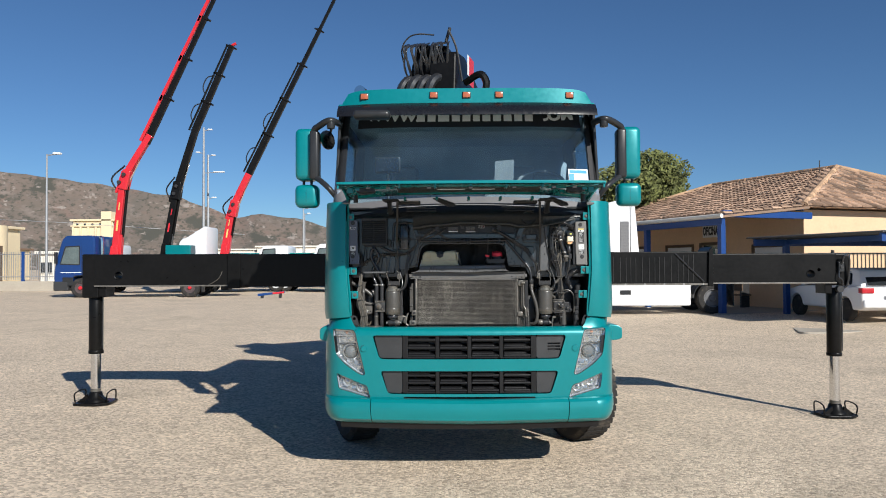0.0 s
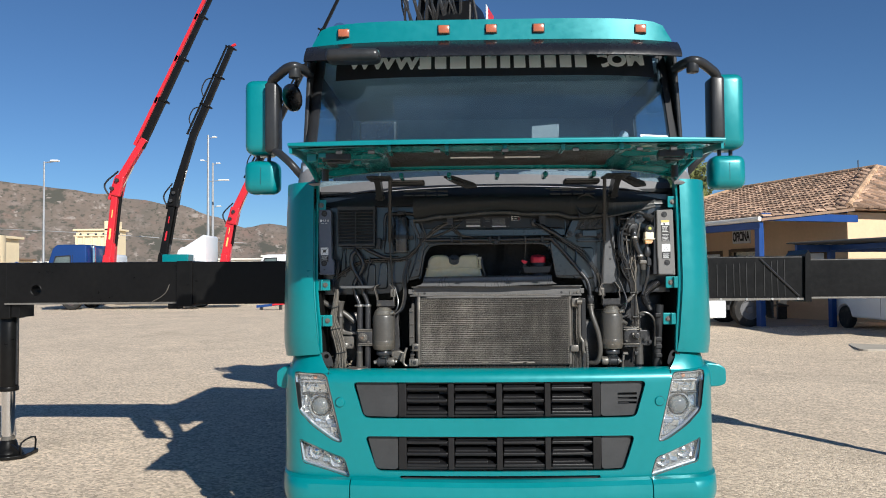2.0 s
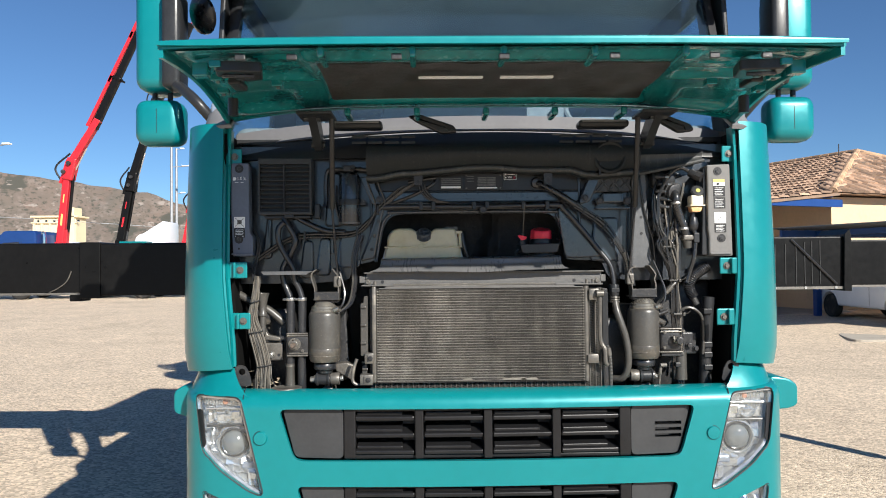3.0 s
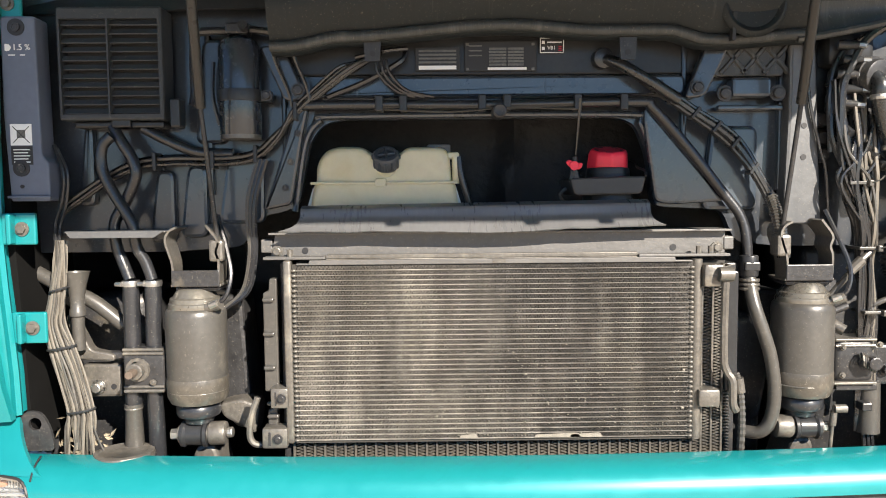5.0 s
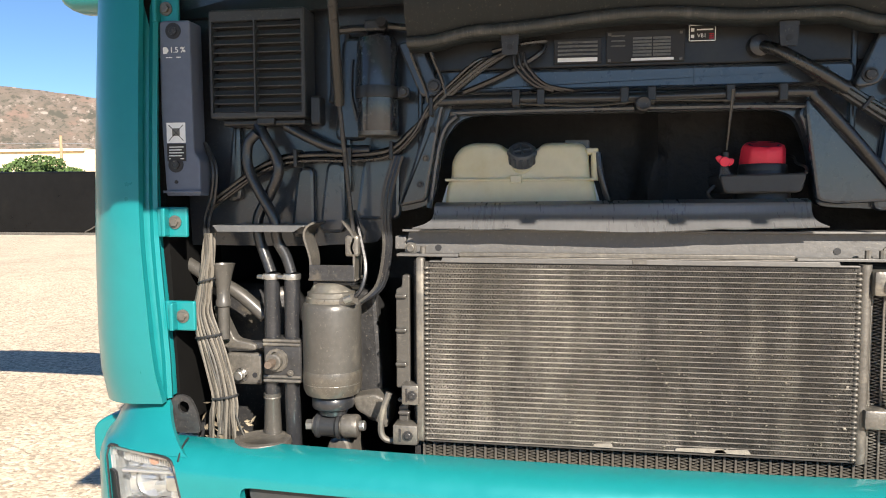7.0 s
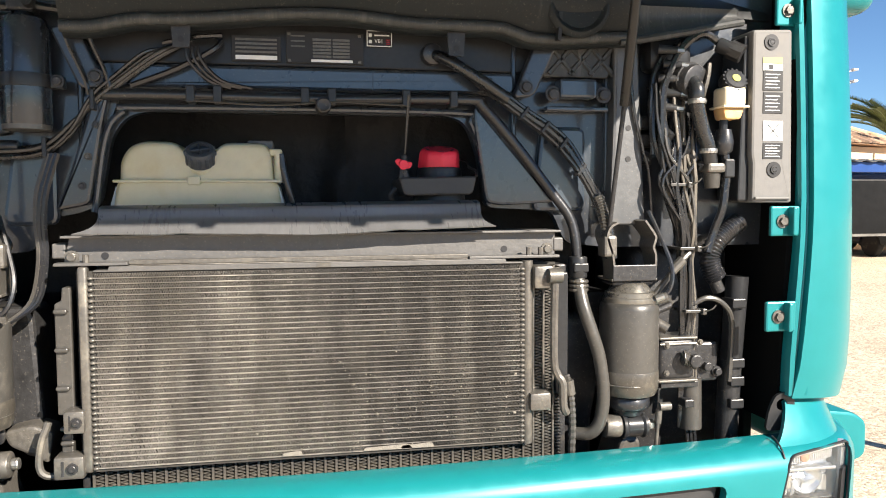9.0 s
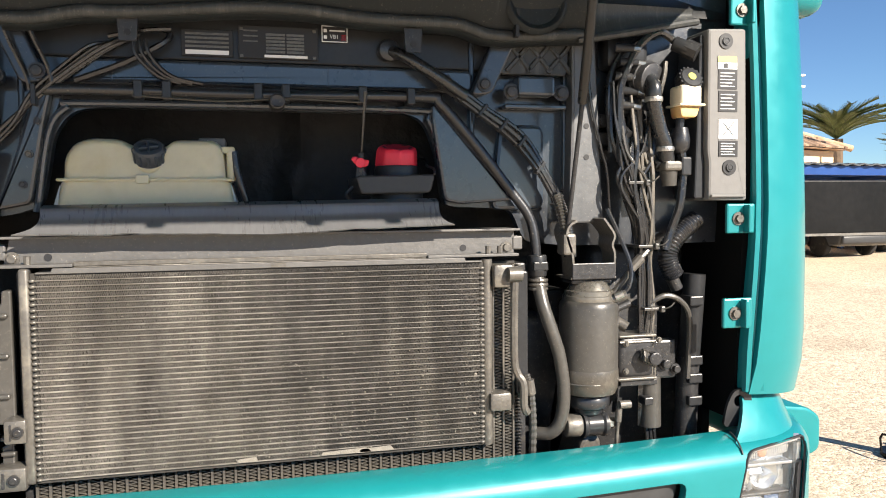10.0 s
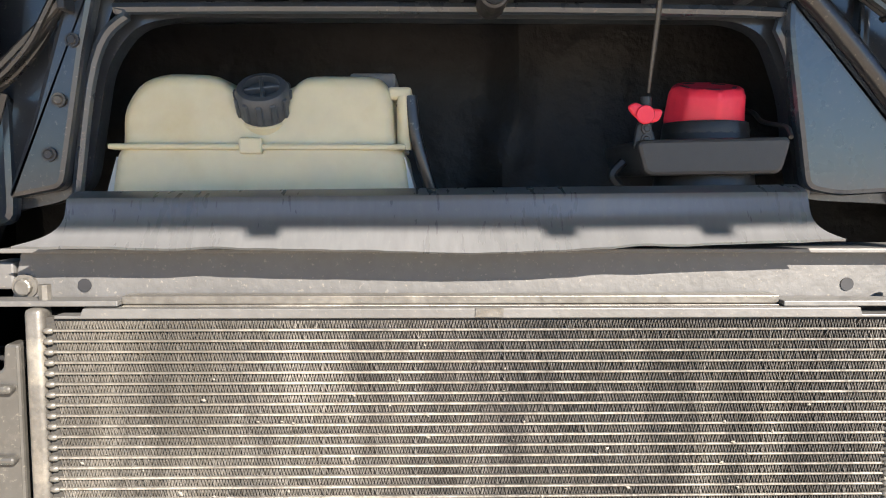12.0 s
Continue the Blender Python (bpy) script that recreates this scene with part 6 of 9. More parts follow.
# the office
def office():
    at = pose(11.85, 19.5, 0.1, 0, 0, 21.2)
    t = thing("office_building", "ochre office with a clay tile roof and blue porch", "building", at=at)
    def p(name, bm, m, parent=None, label="", smooth=False):
        return part(name, bm, m, parent or t, label, smooth)
    wall_a = carve(box(0, 0.25, 0, 14, 0, 3.45), [box(-1, 1, 3.9, 5.2, 0, 2.35), box(-1, 1, 5.8, 7.4, 1.0, 2.3), box(-1, 1, 0.9, 2.3, 1.0, 2.2), box(-1, 1, 9, 10.5, 1.0, 2.3)])
    p("wall_porch", wall_a, ORANGE)
    p("wall_front", box(0.25, 10.6, 0, 0.25, 0, 3.45), ORANGE)
    p("wall_end", box(10.35, 10.6, 0.25, 14, 0, 3.45), CREAMWALL)
    p("wall_rear", box(0.25, 10.35, 13.75, 14, 0, 3.45), ORANGE)
    p("inner_dark", box(0.6, 0.62, 0.3, 13.7, 0, 3.1), INTERIOR)
    for y0, y1, z0, z1 in ((5.8, 7.4, 1.0, 2.3), (0.9, 2.3, 1.0, 2.2), (9, 10.5, 1.0, 2.3)):
        w = p("window", box(0.08, 0.12, y0, y1, z0, z1), DARKGLASS)
        p("shutter_box", box(0.02, 0.10, y0, y1, z1 - 0.45, z1), STICKER, w)
        for yy in (y0 - 0.12, y1):
            p("surround", box(-0.03, 0.05, yy, yy + 0.12, z0 - 0.1, z1 + 0.12), BARK, w)
        p("surround", box(-0.03, 0.05, y0 - 0.12, y1 + 0.12, z1, z1 + 0.12), BARK, w)
    d = p("door", box(0.10, 0.14, 3.9, 5.2, 0, 2.35), DARKGLASS)
    p("frame", box(-0.03, 0.06, 3.78, 3.9, 0, 2.45), BARK, d)
    p("frame", box(-0.03, 0.06, 5.2, 5.32, 0, 2.45), BARK, d)
    p("frame", box(-0.03, 0.06, 3.9, 5.2, 2.35, 2.47), BARK, d)
    p("panel", box(0.06, 0.10, 3.9, 4.5, 1.2, 2.2), STICKER, d)
    sign = p("sign", box(-0.05, -0.005, 4.16, 5.08, 2.66, 3.14, 0.01), STICKER, None, "pale sign with the word OFICINA")
    text_mesh("OFICINA", 0.46, INK, sign, at @ pose(-0.055, 4.62, 2.90, 90, 0, -90) @ Matrix.Diagonal((0.47, 1, 1, 1)), bold=0.020)
    # roof body and eaves
    A, E = 3.5, 5.45
    roof = bmesh.new()
    cs = [(-0.45, -0.45, A), (11.05, -0.45, A), (11.05, 14.45, A), (-0.45, 14.45, A), (5.3, 3.4, E), (5.3, 10.8, E)]
    v = [roof.verts.new(c) for c in cs]
    for f in ((0, 1, 4), (1, 2, 5, 4), (2, 3, 5), (3, 0, 4, 5), (3, 2, 1, 0)):
        roof.faces.new([v[i] for i in f])
    r = p("roof", roof, TILE)
    por = bmesh.new()
    k = (E - A) / 5.45
    pc = [(-0.45, -0.7, A + 0.002), (-0.45, 14.45, A + 0.002), (-4.0, 14.45, A - 0.36), (-4.0, -0.7, A - 0.36)]
    pv = [por.verts.new(c) for c in pc] + [por.verts.new((c[0], c[1], c[2] - 0.08)) for c in pc]
    for f in ((0, 1, 2, 3), (7, 6, 5, 4), (0, 3, 7, 4), (3, 2, 6, 7), (2, 1, 5, 6), (1, 0, 4, 5)):
        por.faces.new([pv[i] for i in f])
    p("porch_roof", por, TILE)
    p("gutter", hose([(-4.05, -0.7, A - 0.38), (-4.05, 14.4, A - 0.38)], 0.07, 8, 1), PALEWALL)
    p("porch_beam", box(-3.97, -3.83, -0.6, 14.3, A - 0.66, A - 0.45, 0.01), STEELBLUE)
    p("side_beam", box(-3.95, -0.3, -0.66, -0.56, A - 0.42, A - 0.20, 0.01), STEELBLUE)
    p("eave_trim", box(-0.47, -0.43, -0.42, -0.1, A - 0.12, A, 0.004), STEELBLUE)
    for y in (-0.5, 3.4, 7.6, 12.0):
        po = p("porch_post", box(-3.99, -3.81, y - 0.09, y + 0.09, -0.05, A - 0.64, 0.01), STEELBLUE)
        p("foot", box(-4.06, -3.74, y - 0.16, y + 0.16, -0.05, 0.05), CONCRETE, po)
    p("porch_floor", box(-3.6, 0, -0.6, 14, -0.25, 0.04, 0.02), CONCRETE)
    p("antenna", rod((4.6, 3.6, E - 0.1), (4.6, 3.6, E + 0.35), 0.02, seg=6), DARKMET)
    # scalloped eave course
    # clay tiles
    prof = [(0.105 * math.cos(math.pi * i / 6), 0.075 * math.sin(math.pi * i / 6)) for i in range(7)]
    tv, tf = [], []
    for y, sc in ((0.0, 1.12), (0.46, 0.9)):
        for a, b in prof:
            tv.append((a * sc, y, b * sc + (0.0 if y else 0.03)))
    for i in range(6):
        tf.append((i, i + 1, i + 8, i + 7))
    tf.append(tuple(range(6, -1, -1)))
    tile_me = bpy.data.meshes.new("tile")
    tile_me.from_pydata(tv, [], tf)
    tile_me.materials.append(TILE)
    rest_v, rest_f, near = [], [], []
    def face_tiles(o, along, up, width_at, height):
        n = along.cross(up).normalized()
        rows = int(height / 0.40)
        for j in range(rows):
            q = 0.40 * j
            lo, hi = width_at(q)
            m = int((hi - lo) / 0.225)
            for i in range(m + 1):
                s = lo + 0.225 * i
                pos = o + along * s + up * q + n * 0.012
                mm = Matrix((along, up, n)).transposed().to_4x4()
                mm.translation = pos
                near.append((abs(s) + q, mm))
    sl = Vector((5.75, 0, E - A))
    upA = sl.normalized()
    LA = sl.length
    face_tiles(Vector((-0.45, 0, A)), Vector((0, -1, 0)), upA, lambda q: (-14.45 + 3.65 * q / LA, 0.45 - 3.85 * q / LA), LA)
    slb = Vector((0, 3.85, E - A))
    upB = slb.normalized()
    LB = slb.length
    face_tiles(Vector((0, -0.45, A)), Vector((1, 0, 0)), upB, lambda q: (-0.45 + 5.75 * q / LB, 11.05 - 5.75 * q / LB), LB)
    upP = Vector((3.55, 0, 0.36)).normalized()
    face_tiles(Vector((-4.0, 0, A - 0.36)), Vector((0, -1, 0)), upP, lambda q: (-14.45, 0.65), 3.55)
    near.sort(key=lambda e: e[0])
    jig = random.Random(6)
    for i, (_, mm) in enumerate(near):
        mm = mm @ pose(jig.uniform(-0.01, 0.01), jig.uniform(-0.02, 0.02), jig.uniform(0, 0.012), 0, 0, jig.uniform(-2.5, 2.5))
        if i < 290:
            o = new("tile", tile_me)
            o.parent = r
            o.matrix_local = mm
        else:
            n0 = len(rest_v)
            rest_v += [tuple(mm @ Vector(c)) for c in tv]
            rest_f += [tuple(x + n0 for x in f) for f in tf]
    me = bpy.data.meshes.new("tiling")
    me.from_pydata(rest_v, [], rest_f)
    tagged(part_mesh("tiling", me, TILE, r), kind="stuff")
    for a, b in (((-0.45, -0.45, A), (5.3, 3.4, E)), ((11.05, -0.45, A), (5.3, 3.4, E)), ((5.3, 3.4, E), (5.3, 10.8, E)), ((-0.45, 14.45, A), (5.3, 10.8, E))):
        a, b = Vector(a), Vector(b)
        n = int((b - a).length / 0.38)
        for i in range(n):
            q0, q1 = a.lerp(b, i / n), a.lerp(b, (i + 1.12) / n)
            part("ridge_tile", rod(q0 + Vector((0, 0, 0.05)), q1 + Vector((0, 0, 0.075)), 0.135, 0.11, 10), RIDGE, r)


office()


# car port beside the office
def carport():
    t = thing("carport", "low blue steel car port with a grey sheet roof", "carport", at=pose(10.3, 12.0, 0.1, 0, 0, 11))
    roof = part("roof", sheet(lambda u, v: (14 * u, 5.8 * v, 2.36 + 0.04 * v + 0.02 * math.sin(u * 220)), 160, 1, 0.03), SLATE, t)
    part("front_beam", box(0.05, 13.9, 0.1, 0.2, 2.14, 2.35, 0.01), STEELBLUE, t)
    part("rear_beam", box(0.05, 13.9, 5.4, 5.5, 2.16, 2.37, 0.01), STEELBLUE, t)
    for x in (1.15, 5.2, 9.3, 13.4):
        part("post", box(x - 0.08, x + 0.08, 5.36, 5.52, -0.1, 2.36, 0.01), STEELBLUE, t)
        part("rafter", box(x - 0.05, x + 0.05, 0.2, 5.5, 2.2, 2.35, 0.01), STEELBLUE, t)
    gate = part("railing", box(2.5, 6.4, 6.2, 6.25, 1.9, 1.96), GALV, t)
    for k in range(26):
        part("bar", box(2.5 + 0.15 * k, 2.53 + 0.15 * k, 6.21, 6.24, 0.3, 1.95), PALEWALL, gate)


carport()


def car(at, paint, label, suv=False):
    """A small hatchback that faces its own +y, wheels on z = 0."""
    t = thing("car", label, "car", "parked cars", at)
    h = 1.72 if suv else 1.46
    low = [(-2.05, 0.32), (-2.12, 0.55), (-2.10, 0.92), (-1.9, 0.98), (1.1, 0.95), (1.85, 0.80), (2.1, 0.62), (2.1, 0.32)]
    me = carve(slab(soften(low, 0.10), "x", -0.89, 0.89, 0.07, seg=3), [rod((-1.2, y, 0.31), (1.2, y, 0.31), 0.375, seg=24) for y in (-1.31, 1.31)])
    body = part_mesh("body", me, paint, t, smooth=True)
    cab = bmesh.new()
    prof = [(-2.0, 0.93), (-1.72, h - 0.06), (-1.45, h), (-0.1, h), (0.35, h - 0.07), (1.15, 0.93)]
    top = slab(soften(prof, 0.10), "x", -0.84, 0.84, 0.05, seg=2)
    for v in top.verts:
        v.co.x *= 1 - 0.20 * max(0, (v.co.z - 0.93) / (h - 0.93))
    part("cabin", top, paint, t, smooth=True)
    for s in (-1, 1):
        win = slab(soften([(-1.55, 1.0), (-1.42, h - 0.14), (0.22, h - 0.13), (0.88, 1.0)], 0.06), "x", s * 0.835, s * 0.850)
        for v in win.verts:
            v.co.x *= 1 - 0.195 * max(0, (v.co.z - 0.93) / (h - 0.93))
        w = part("side_window", win, DARKGLASS, t)
        part("pillar", box(s * 0.74, s * 0.80, -0.42, -0.34, 1.0, h - 0.15), INK, w)
        part("mirror", box(s * 0.88, s * 1.05, 0.62, 0.75, 0.95, 1.08, 0.03), paint, t)
        for y in (-1.31, 1.31):
            wheel_car(t, s * 0.79, y, s)
        part("tail_lamp", box(s * 0.55, s * 0.90, -2.14, -1.95, 0.78, 0.93, 0.03), TAIL, t)
        part("door_line", box(s * 0.889, s * 0.893, -0.4, -0.39, 0.4, 0.95), INK, t)
    rw = sheet(lambda u, v: ((-0.66 + 1.32 * u) * (1 - 0.1 * v), -2.0 + 0.26 * v - 0.03, 1.0 + (h - 1.18) * v), 6, 3, 0.01)
    part("rear_window", rw, DARKGLASS, t)
    part("bumper", box(-0.86, 0.86, -2.17, -2.0, 0.38, 0.62, 0.06, 3), paint if not suv else GREYPL, t, smooth=True)
    part("number_bars", box(-0.26, 0.26, -2.185, -2.17, 0.64, 0.75), STICKER, t)
    return t


def wheel_car(parent, x, y, s):
    wh = part("wheel", spin([(0.20, -0.10), (0.29, -0.10), (0.315, -0.07), (0.315, 0.07), (0.29, 0.10), (0.20, 0.10)], (x, y, 0.315), "x", 24), TYRE, parent, smooth=True)
    part("rim", spin([(0.205, s * 0.09), (0.19, s * 0.095), (0.17, s * 0.05), (0.06, s * 0.06), (0.02, s * 0.07)], (x, y, 0.315), "x", 20), GALV, wh, smooth=True)
    for k in range(5):
        a = 2 * math.pi * k / 5
        part("spoke", rod((x + s * 0.075, y, 0.315), (x + s * 0.075, y + 0.19 * math.cos(a), 0.315 + 0.19 * math.sin(a)), 0.02, seg=6), GALV, wh)


SILVERGREY = mat("dark_grey_paint", (0.06, 0.062, 0.065), 0.35, 0.3, 0.06, 3, coat=0.5)
car(pose(11.5, 15.95, zg(11.7, 16), 0, 0, 3), WHITE, "white hatchback parked under the car port")
car(pose(15.9, 17.6, zg(15, 17), 0, 0, 3), SILVERGREY, "dark grey off-roader seen from behind", True)
car(pose(19.0, 18.8, zg(19, 18), 0, 0, 3), SILVERGREY, "dark saloon parked under the car port")

# bench, chairs and kerb by the porch
kerb = tagged(part("kerb_slab", slab(soften([(8.45, 12.35), (9.4, 12.3), (10.4, 12.7), (10.2, 14.3), (9.5, 14.5), (8.8, 13.6)], 0.3), "z", -0.12, 0.016, 0.008), CONCRETE), "broken concrete slab at the edge of the yard", "slab")
bench = thing("bench", "dark bench under the porch", "bench", at=pose(10.2, 21.6, 0.14, 0, 0, 111))
part("seat", box(-0.7, 0.7, -0.2, 0.2, 0.42, 0.47), BARK, bench)
part("backrest", box(-0.7, 0.7, 0.18, 0.22, 0.6, 0.85), BARK, bench)
for x in (-0.6, 0.6):
    part("leg", box(x - 0.03, x + 0.03, -0.18, 0.2, 0, 0.85), DARKMET, bench)

# ---- engine bay ----
TANK = mat("tank_plastic", (0.57, 0.535, 0.385), 0.36, 0, 0.08, 6, 0.03, 80, stain=(0.50, 0.44, 0.27), stain_scale=6, stain_at=0.50)
TANK.node_tree.nodes["Principled BSDF"].inputs["Subsurface Weight"].default_value = 0.35
TANK.node_tree.nodes["Principled BSDF"].inputs["Subsurface Radius"].default_value = (0.05, 0.04, 0.02)
CREAM = mat("reservoir_plastic", (0.66, 0.42, 0.20), 0.4, 0, 0.06, 8)
RESWHITE = mat("reservoir_white", (0.80, 0.70, 0.52), 0.35, 0, 0.06, 8, stain=(0.74, 0.60, 0.40), stain_scale=12, stain_at=0.6)
CREAM.node_tree.nodes["Principled BSDF"].inputs["Subsurface Weight"].default_value = 0.5
CREAM.node_tree.nodes["Principled BSDF"].inputs["Subsurface Radius"].default_value = (0.05, 0.025, 0.010)
RED = mat("red_plastic", (0.78, 0.036, 0.070), 0.42, 0, 0.08, 12, 0.05, 150)
PANELBLUE = mat("blue_black_plastic", (0.105, 0.124, 0.172), 0.42, 0, 0.1, 8, 0.06, 350)
PANELGREY = mat("mid_grey_plastic", (0.155, 0.152, 0.148), 0.6, 0, 0.12, 8, 0.1, 350, stain=(0.20, 0.18, 0.15), stain_scale=7, stain_at=0.6)
SHIELD = mat("shield_metal", (0.138, 0.139, 0.143), 0.30, 0.3, 0.12, 5, 0.03, 60, stain=(0.17, 0.16, 0.14), stain_scale=4, stain_at=0.60, stretch=(3, 0.5, 0.8), speck=0.15)
BARMET = mat("bar_metal", (0.118, 0.115, 0.112), 0.5, 0.3, 0.15, 8, 0.1, 140, stain=(0.24, 0.215, 0.18), stain_scale=8, stain_at=0.62, speck=0.5)
POSTMET = mat("post_metal", (0.098, 0.101, 0.105), 0.4, 0.2, 0.15, 6, 0.05, 90, stain=(0.22, 0.20, 0.17), stain_scale=8, stain_at=0.62, speck=0.45)
COWLRUB = mat("cowl_rubber", (0.011, 0.014, 0.016), 0.55, 0, 0.25, 6, 0.05, 60, stain=(0.046, 0.049, 0.050), stain_scale=4, stain_at=0.62, stretch=(20, 1, 0.3), spec=0.4, speck=0.2)
SCREENGREY = mat("pale_grey_plastic", (0.13, 0.13, 0.135), 0.45, 0, 0.08, 6, 0.06, 250)
TAPEPALE = mat("caked_dust", (0.21, 0.193, 0.165), 0.9, 0, 0.3, 60, 0.4, 300)
LIPRUB = mat("lip_rubber", (0.042, 0.044, 0.044), 0.45, 0, 0.35, 8, 0.1, 80, stain=(0.105, 0.103, 0.096), stain_scale=5, stain_at=0.55, stretch=(9, 1, 1), speck=0.4)
# dark tone standing in for the shade between cooler fins
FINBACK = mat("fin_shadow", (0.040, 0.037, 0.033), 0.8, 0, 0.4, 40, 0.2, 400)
TAPE = mat("pale_cable", (0.15, 0.136, 0.115), 0.45, 0, 0.2, 15)
RUST = mat("rusty_bolt", (0.13, 0.10, 0.08), 0.7, 0.3, 0.3, 30)


def bolt(x, y, z, r, parent, material=STEEL, depth=0.010):
    b = part("bolt", spin([(r * 1.5, 0.0), (r * 1.5, -0.003), (r, -0.003), (r, -depth), (r * 0.8, -depth - 0.001)], (x, y, z), "y", 12), material, parent, smooth=False)
    return b


# dark space behind
COVERRUB = mat("engine_cover", (0.014, 0.014, 0.015), 0.6, 0, 0.5, 5, 0.3, 30, stain=(0.030, 0.029, 0.027), stain_scale=5, stain_at=0.60)
part("engine_tunnel", carve(box(-1.02, 1.02, 0.02, 0.9, 0.95, 2.2), [box(-1.0, 1.0, -0.2, 0.88, 0.97, 2.18)]), BLACK, truck, "dark space round the engine")
def cover(u, v):
    x = -0.62 + 1.24 * u
    crease = 0.03 * math.exp(-((x - 0.02 - 0.05 * v) / 0.025) ** 2) + 0.05 * ss(0.02, 0.20, x)
    return (x, 0.235 - crease + 0.02 * noise.noise((x * 4, v * 2, 1.0)), 1.50 + 0.43 * v)
part("engine_cover", sheet(cover, 60, 14, 0.004), COVERRUB, truck, "dusty black rubber engine cover", True)
OPEN = [(-0.70, 0.9), (-0.70, 1.60), (-0.548, 1.61), (-0.530, 1.672), (-0.462, 1.684), (-0.428, 1.70), (-0.405, 1.83), (-0.375, 1.872), (-0.33, 1.881), (0.265, 1.881), (0.30, 1.865), (0.325, 1.80), (0.338, 1.70), (0.352, 1.688), (0.490, 1.682), (0.520, 1.61), (0.62, 1.60), (0.62, 0.9)]
me = carve(box(-1.01, 1.01, -0.04, -0.015, 1.60, 2.16), [slab(soften(OPEN, 0.022), "y", -0.2, 0.2)])
bulk = part_mesh("bulkhead", me, BULKDARK, truck, "blue-black painted steel bulkhead")
# pressed shapes of the bulkhead
part("pressing", slab(soften([(-0.40, 1.925), (0.40, 1.925), (0.40, 1.969), (-0.37, 1.969)], 0.015), "y", -0.062, -0.035, 0.006), BULK, bulk)
part("upper_panel", slab(soften([(-0.45, 1.972), (0.45, 1.972), (0.45, 2.08), (-0.45, 2.08)], 0.01), "y", -0.050, -0.036, 0.004), BLACK, bulk)
for x0, x1, z0, z1 in ((-0.750, -0.692, 1.62, 1.775), (-0.684, -0.622, 1.63, 1.786), (-0.60, -0.50, 1.66, 1.80), (-0.90, -0.86, 1.70, 1.87), (-0.645, -0.575, 1.83, 2.05), (0.44, 0.56, 1.68, 1.86)):
    part("pressing", slab(soften([(x0, z0), (x1, z0), (x1, z1), (x0 + 0.02, z1)], 0.02), "y", -0.058, -0.035, 0.008), BULK if x1 in (-0.50, -0.622) or x0 > 0 else BULKDARK, bulk)
for x in (-0.615, -0.455, 0.40, 0.61):
    part("rib", box(x - 0.006, x + 0.006, -0.055, -0.035, 1.72, 2.06, 0.004), BULKDARK, bulk)
# rolled lip round the tunnel opening
lip_pts = [(-0.436, -0.055, 1.685), (-0.412, -0.055, 1.83), (-0.378, -0.055, 1.878), (-0.33, -0.055, 1.887), (0.268, -0.055, 1.887), (0.306, -0.055, 1.868), (0.332, -0.055, 1.79), (0.345, -0.055, 1.695)]
part("tunnel_lip", hose(lip_pts, 0.0065, 8, 5), BULK, bulk, smooth=True)
part("flange_back", slab([(-0.515, 1.690), (-0.44, 1.690), (-0.41, 1.84), (-0.385, 1.905), (-0.48, 1.905)], "y", -0.052, -0.042), BULKDARK, bulk)
fl = slab(soften([(-0.500, 1.688), (-0.44, 1.70), (-0.415, 1.84), (-0.40, 1.905), (-0.43, 1.90), (-0.47, 1.77)], 0.012), "y", -0.075, -0.05, 0.006)
part("tunnel_flange", fl, BULKDARK, bulk)
part("tunnel_flange", slab(soften([(0.335, 1.70), (0.31, 1.865), (0.31, 1.90), (0.345, 1.885), (0.46, 1.735), (0.487, 1.700), (0.37, 1.693)], 0.012), "y", -0.072, -0.05, 0.006), BULK, bulk)
# cross pipe with clips and centre bolt
cp = part("cross_pipe", hose([(-0.415, -0.075, 1.907), (-0.30, -0.08, 1.908), (0.0, -0.08, 1.906), (0.29, -0.08, 1.910), (0.325, -0.08, 1.898), (0.40, -0.08, 1.815), (0.47, -0.08, 1.727), (0.515, -0.085, 1.665), (0.528, -0.09, 1.60), (0.527, -0.09, 1.545)], 0.0108, 10), RUBBER, truck, "black pipe across the bulkhead", True)
for x in (-0.25, -0.20, -0.035, 0.017, 0.165, 0.262):
    part("clip", box(x - 0.008, x + 0.008, -0.098, -0.06, 1.892, 1.926, 0.003), BLACK, cp)
part("boss", rod((0.0, -0.06, 1.890), (0.0, -0.115, 1.890), 0.015, seg=16, bevel=0.003), DARKMET, cp, smooth=True)
part("boss_ring", spin([(0.009, -0.003), (0.0115, -0.004), (0.0115, 0.0)], (0.0, -0.116, 1.890), "y", 18), DARKMET, cp, smooth=True)
part("thin_cable", hose([(-0.26, -0.095, 1.897), (-0.1, -0.098, 1.890), (0.02, -0.098, 1.898), (0.16, -0.098, 1.894)], 0.0022, 5), DUSTRUB, cp)
part("thin_cable", hose([(-0.22, -0.07, 1.925), (-0.03, -0.075, 1.922), (0.10, -0.075, 1.921), (0.30, -0.08, 1.925), (0.36, -0.09, 1.915)], 0.003, 5), RUBBER, cp)
part("cable_tie", rod((0.169, -0.10, 1.915), (0.164, -0.075, 1.800), 0.0035, 0.0015, 6), DUSTRUB, cp)
for x, z in ((-0.452, 1.735), (-0.440, 1.79), (-0.424, 1.85)):
    bolt(x, -0.0755, z, 0.005, bulk, DARKMET, 0.004)
for x in (-0.30, 0.10):
    part("fold_line", box(x, x + 0.003, -0.0635, -0.061, 1.928, 1.966), BULKDARK, bulk)
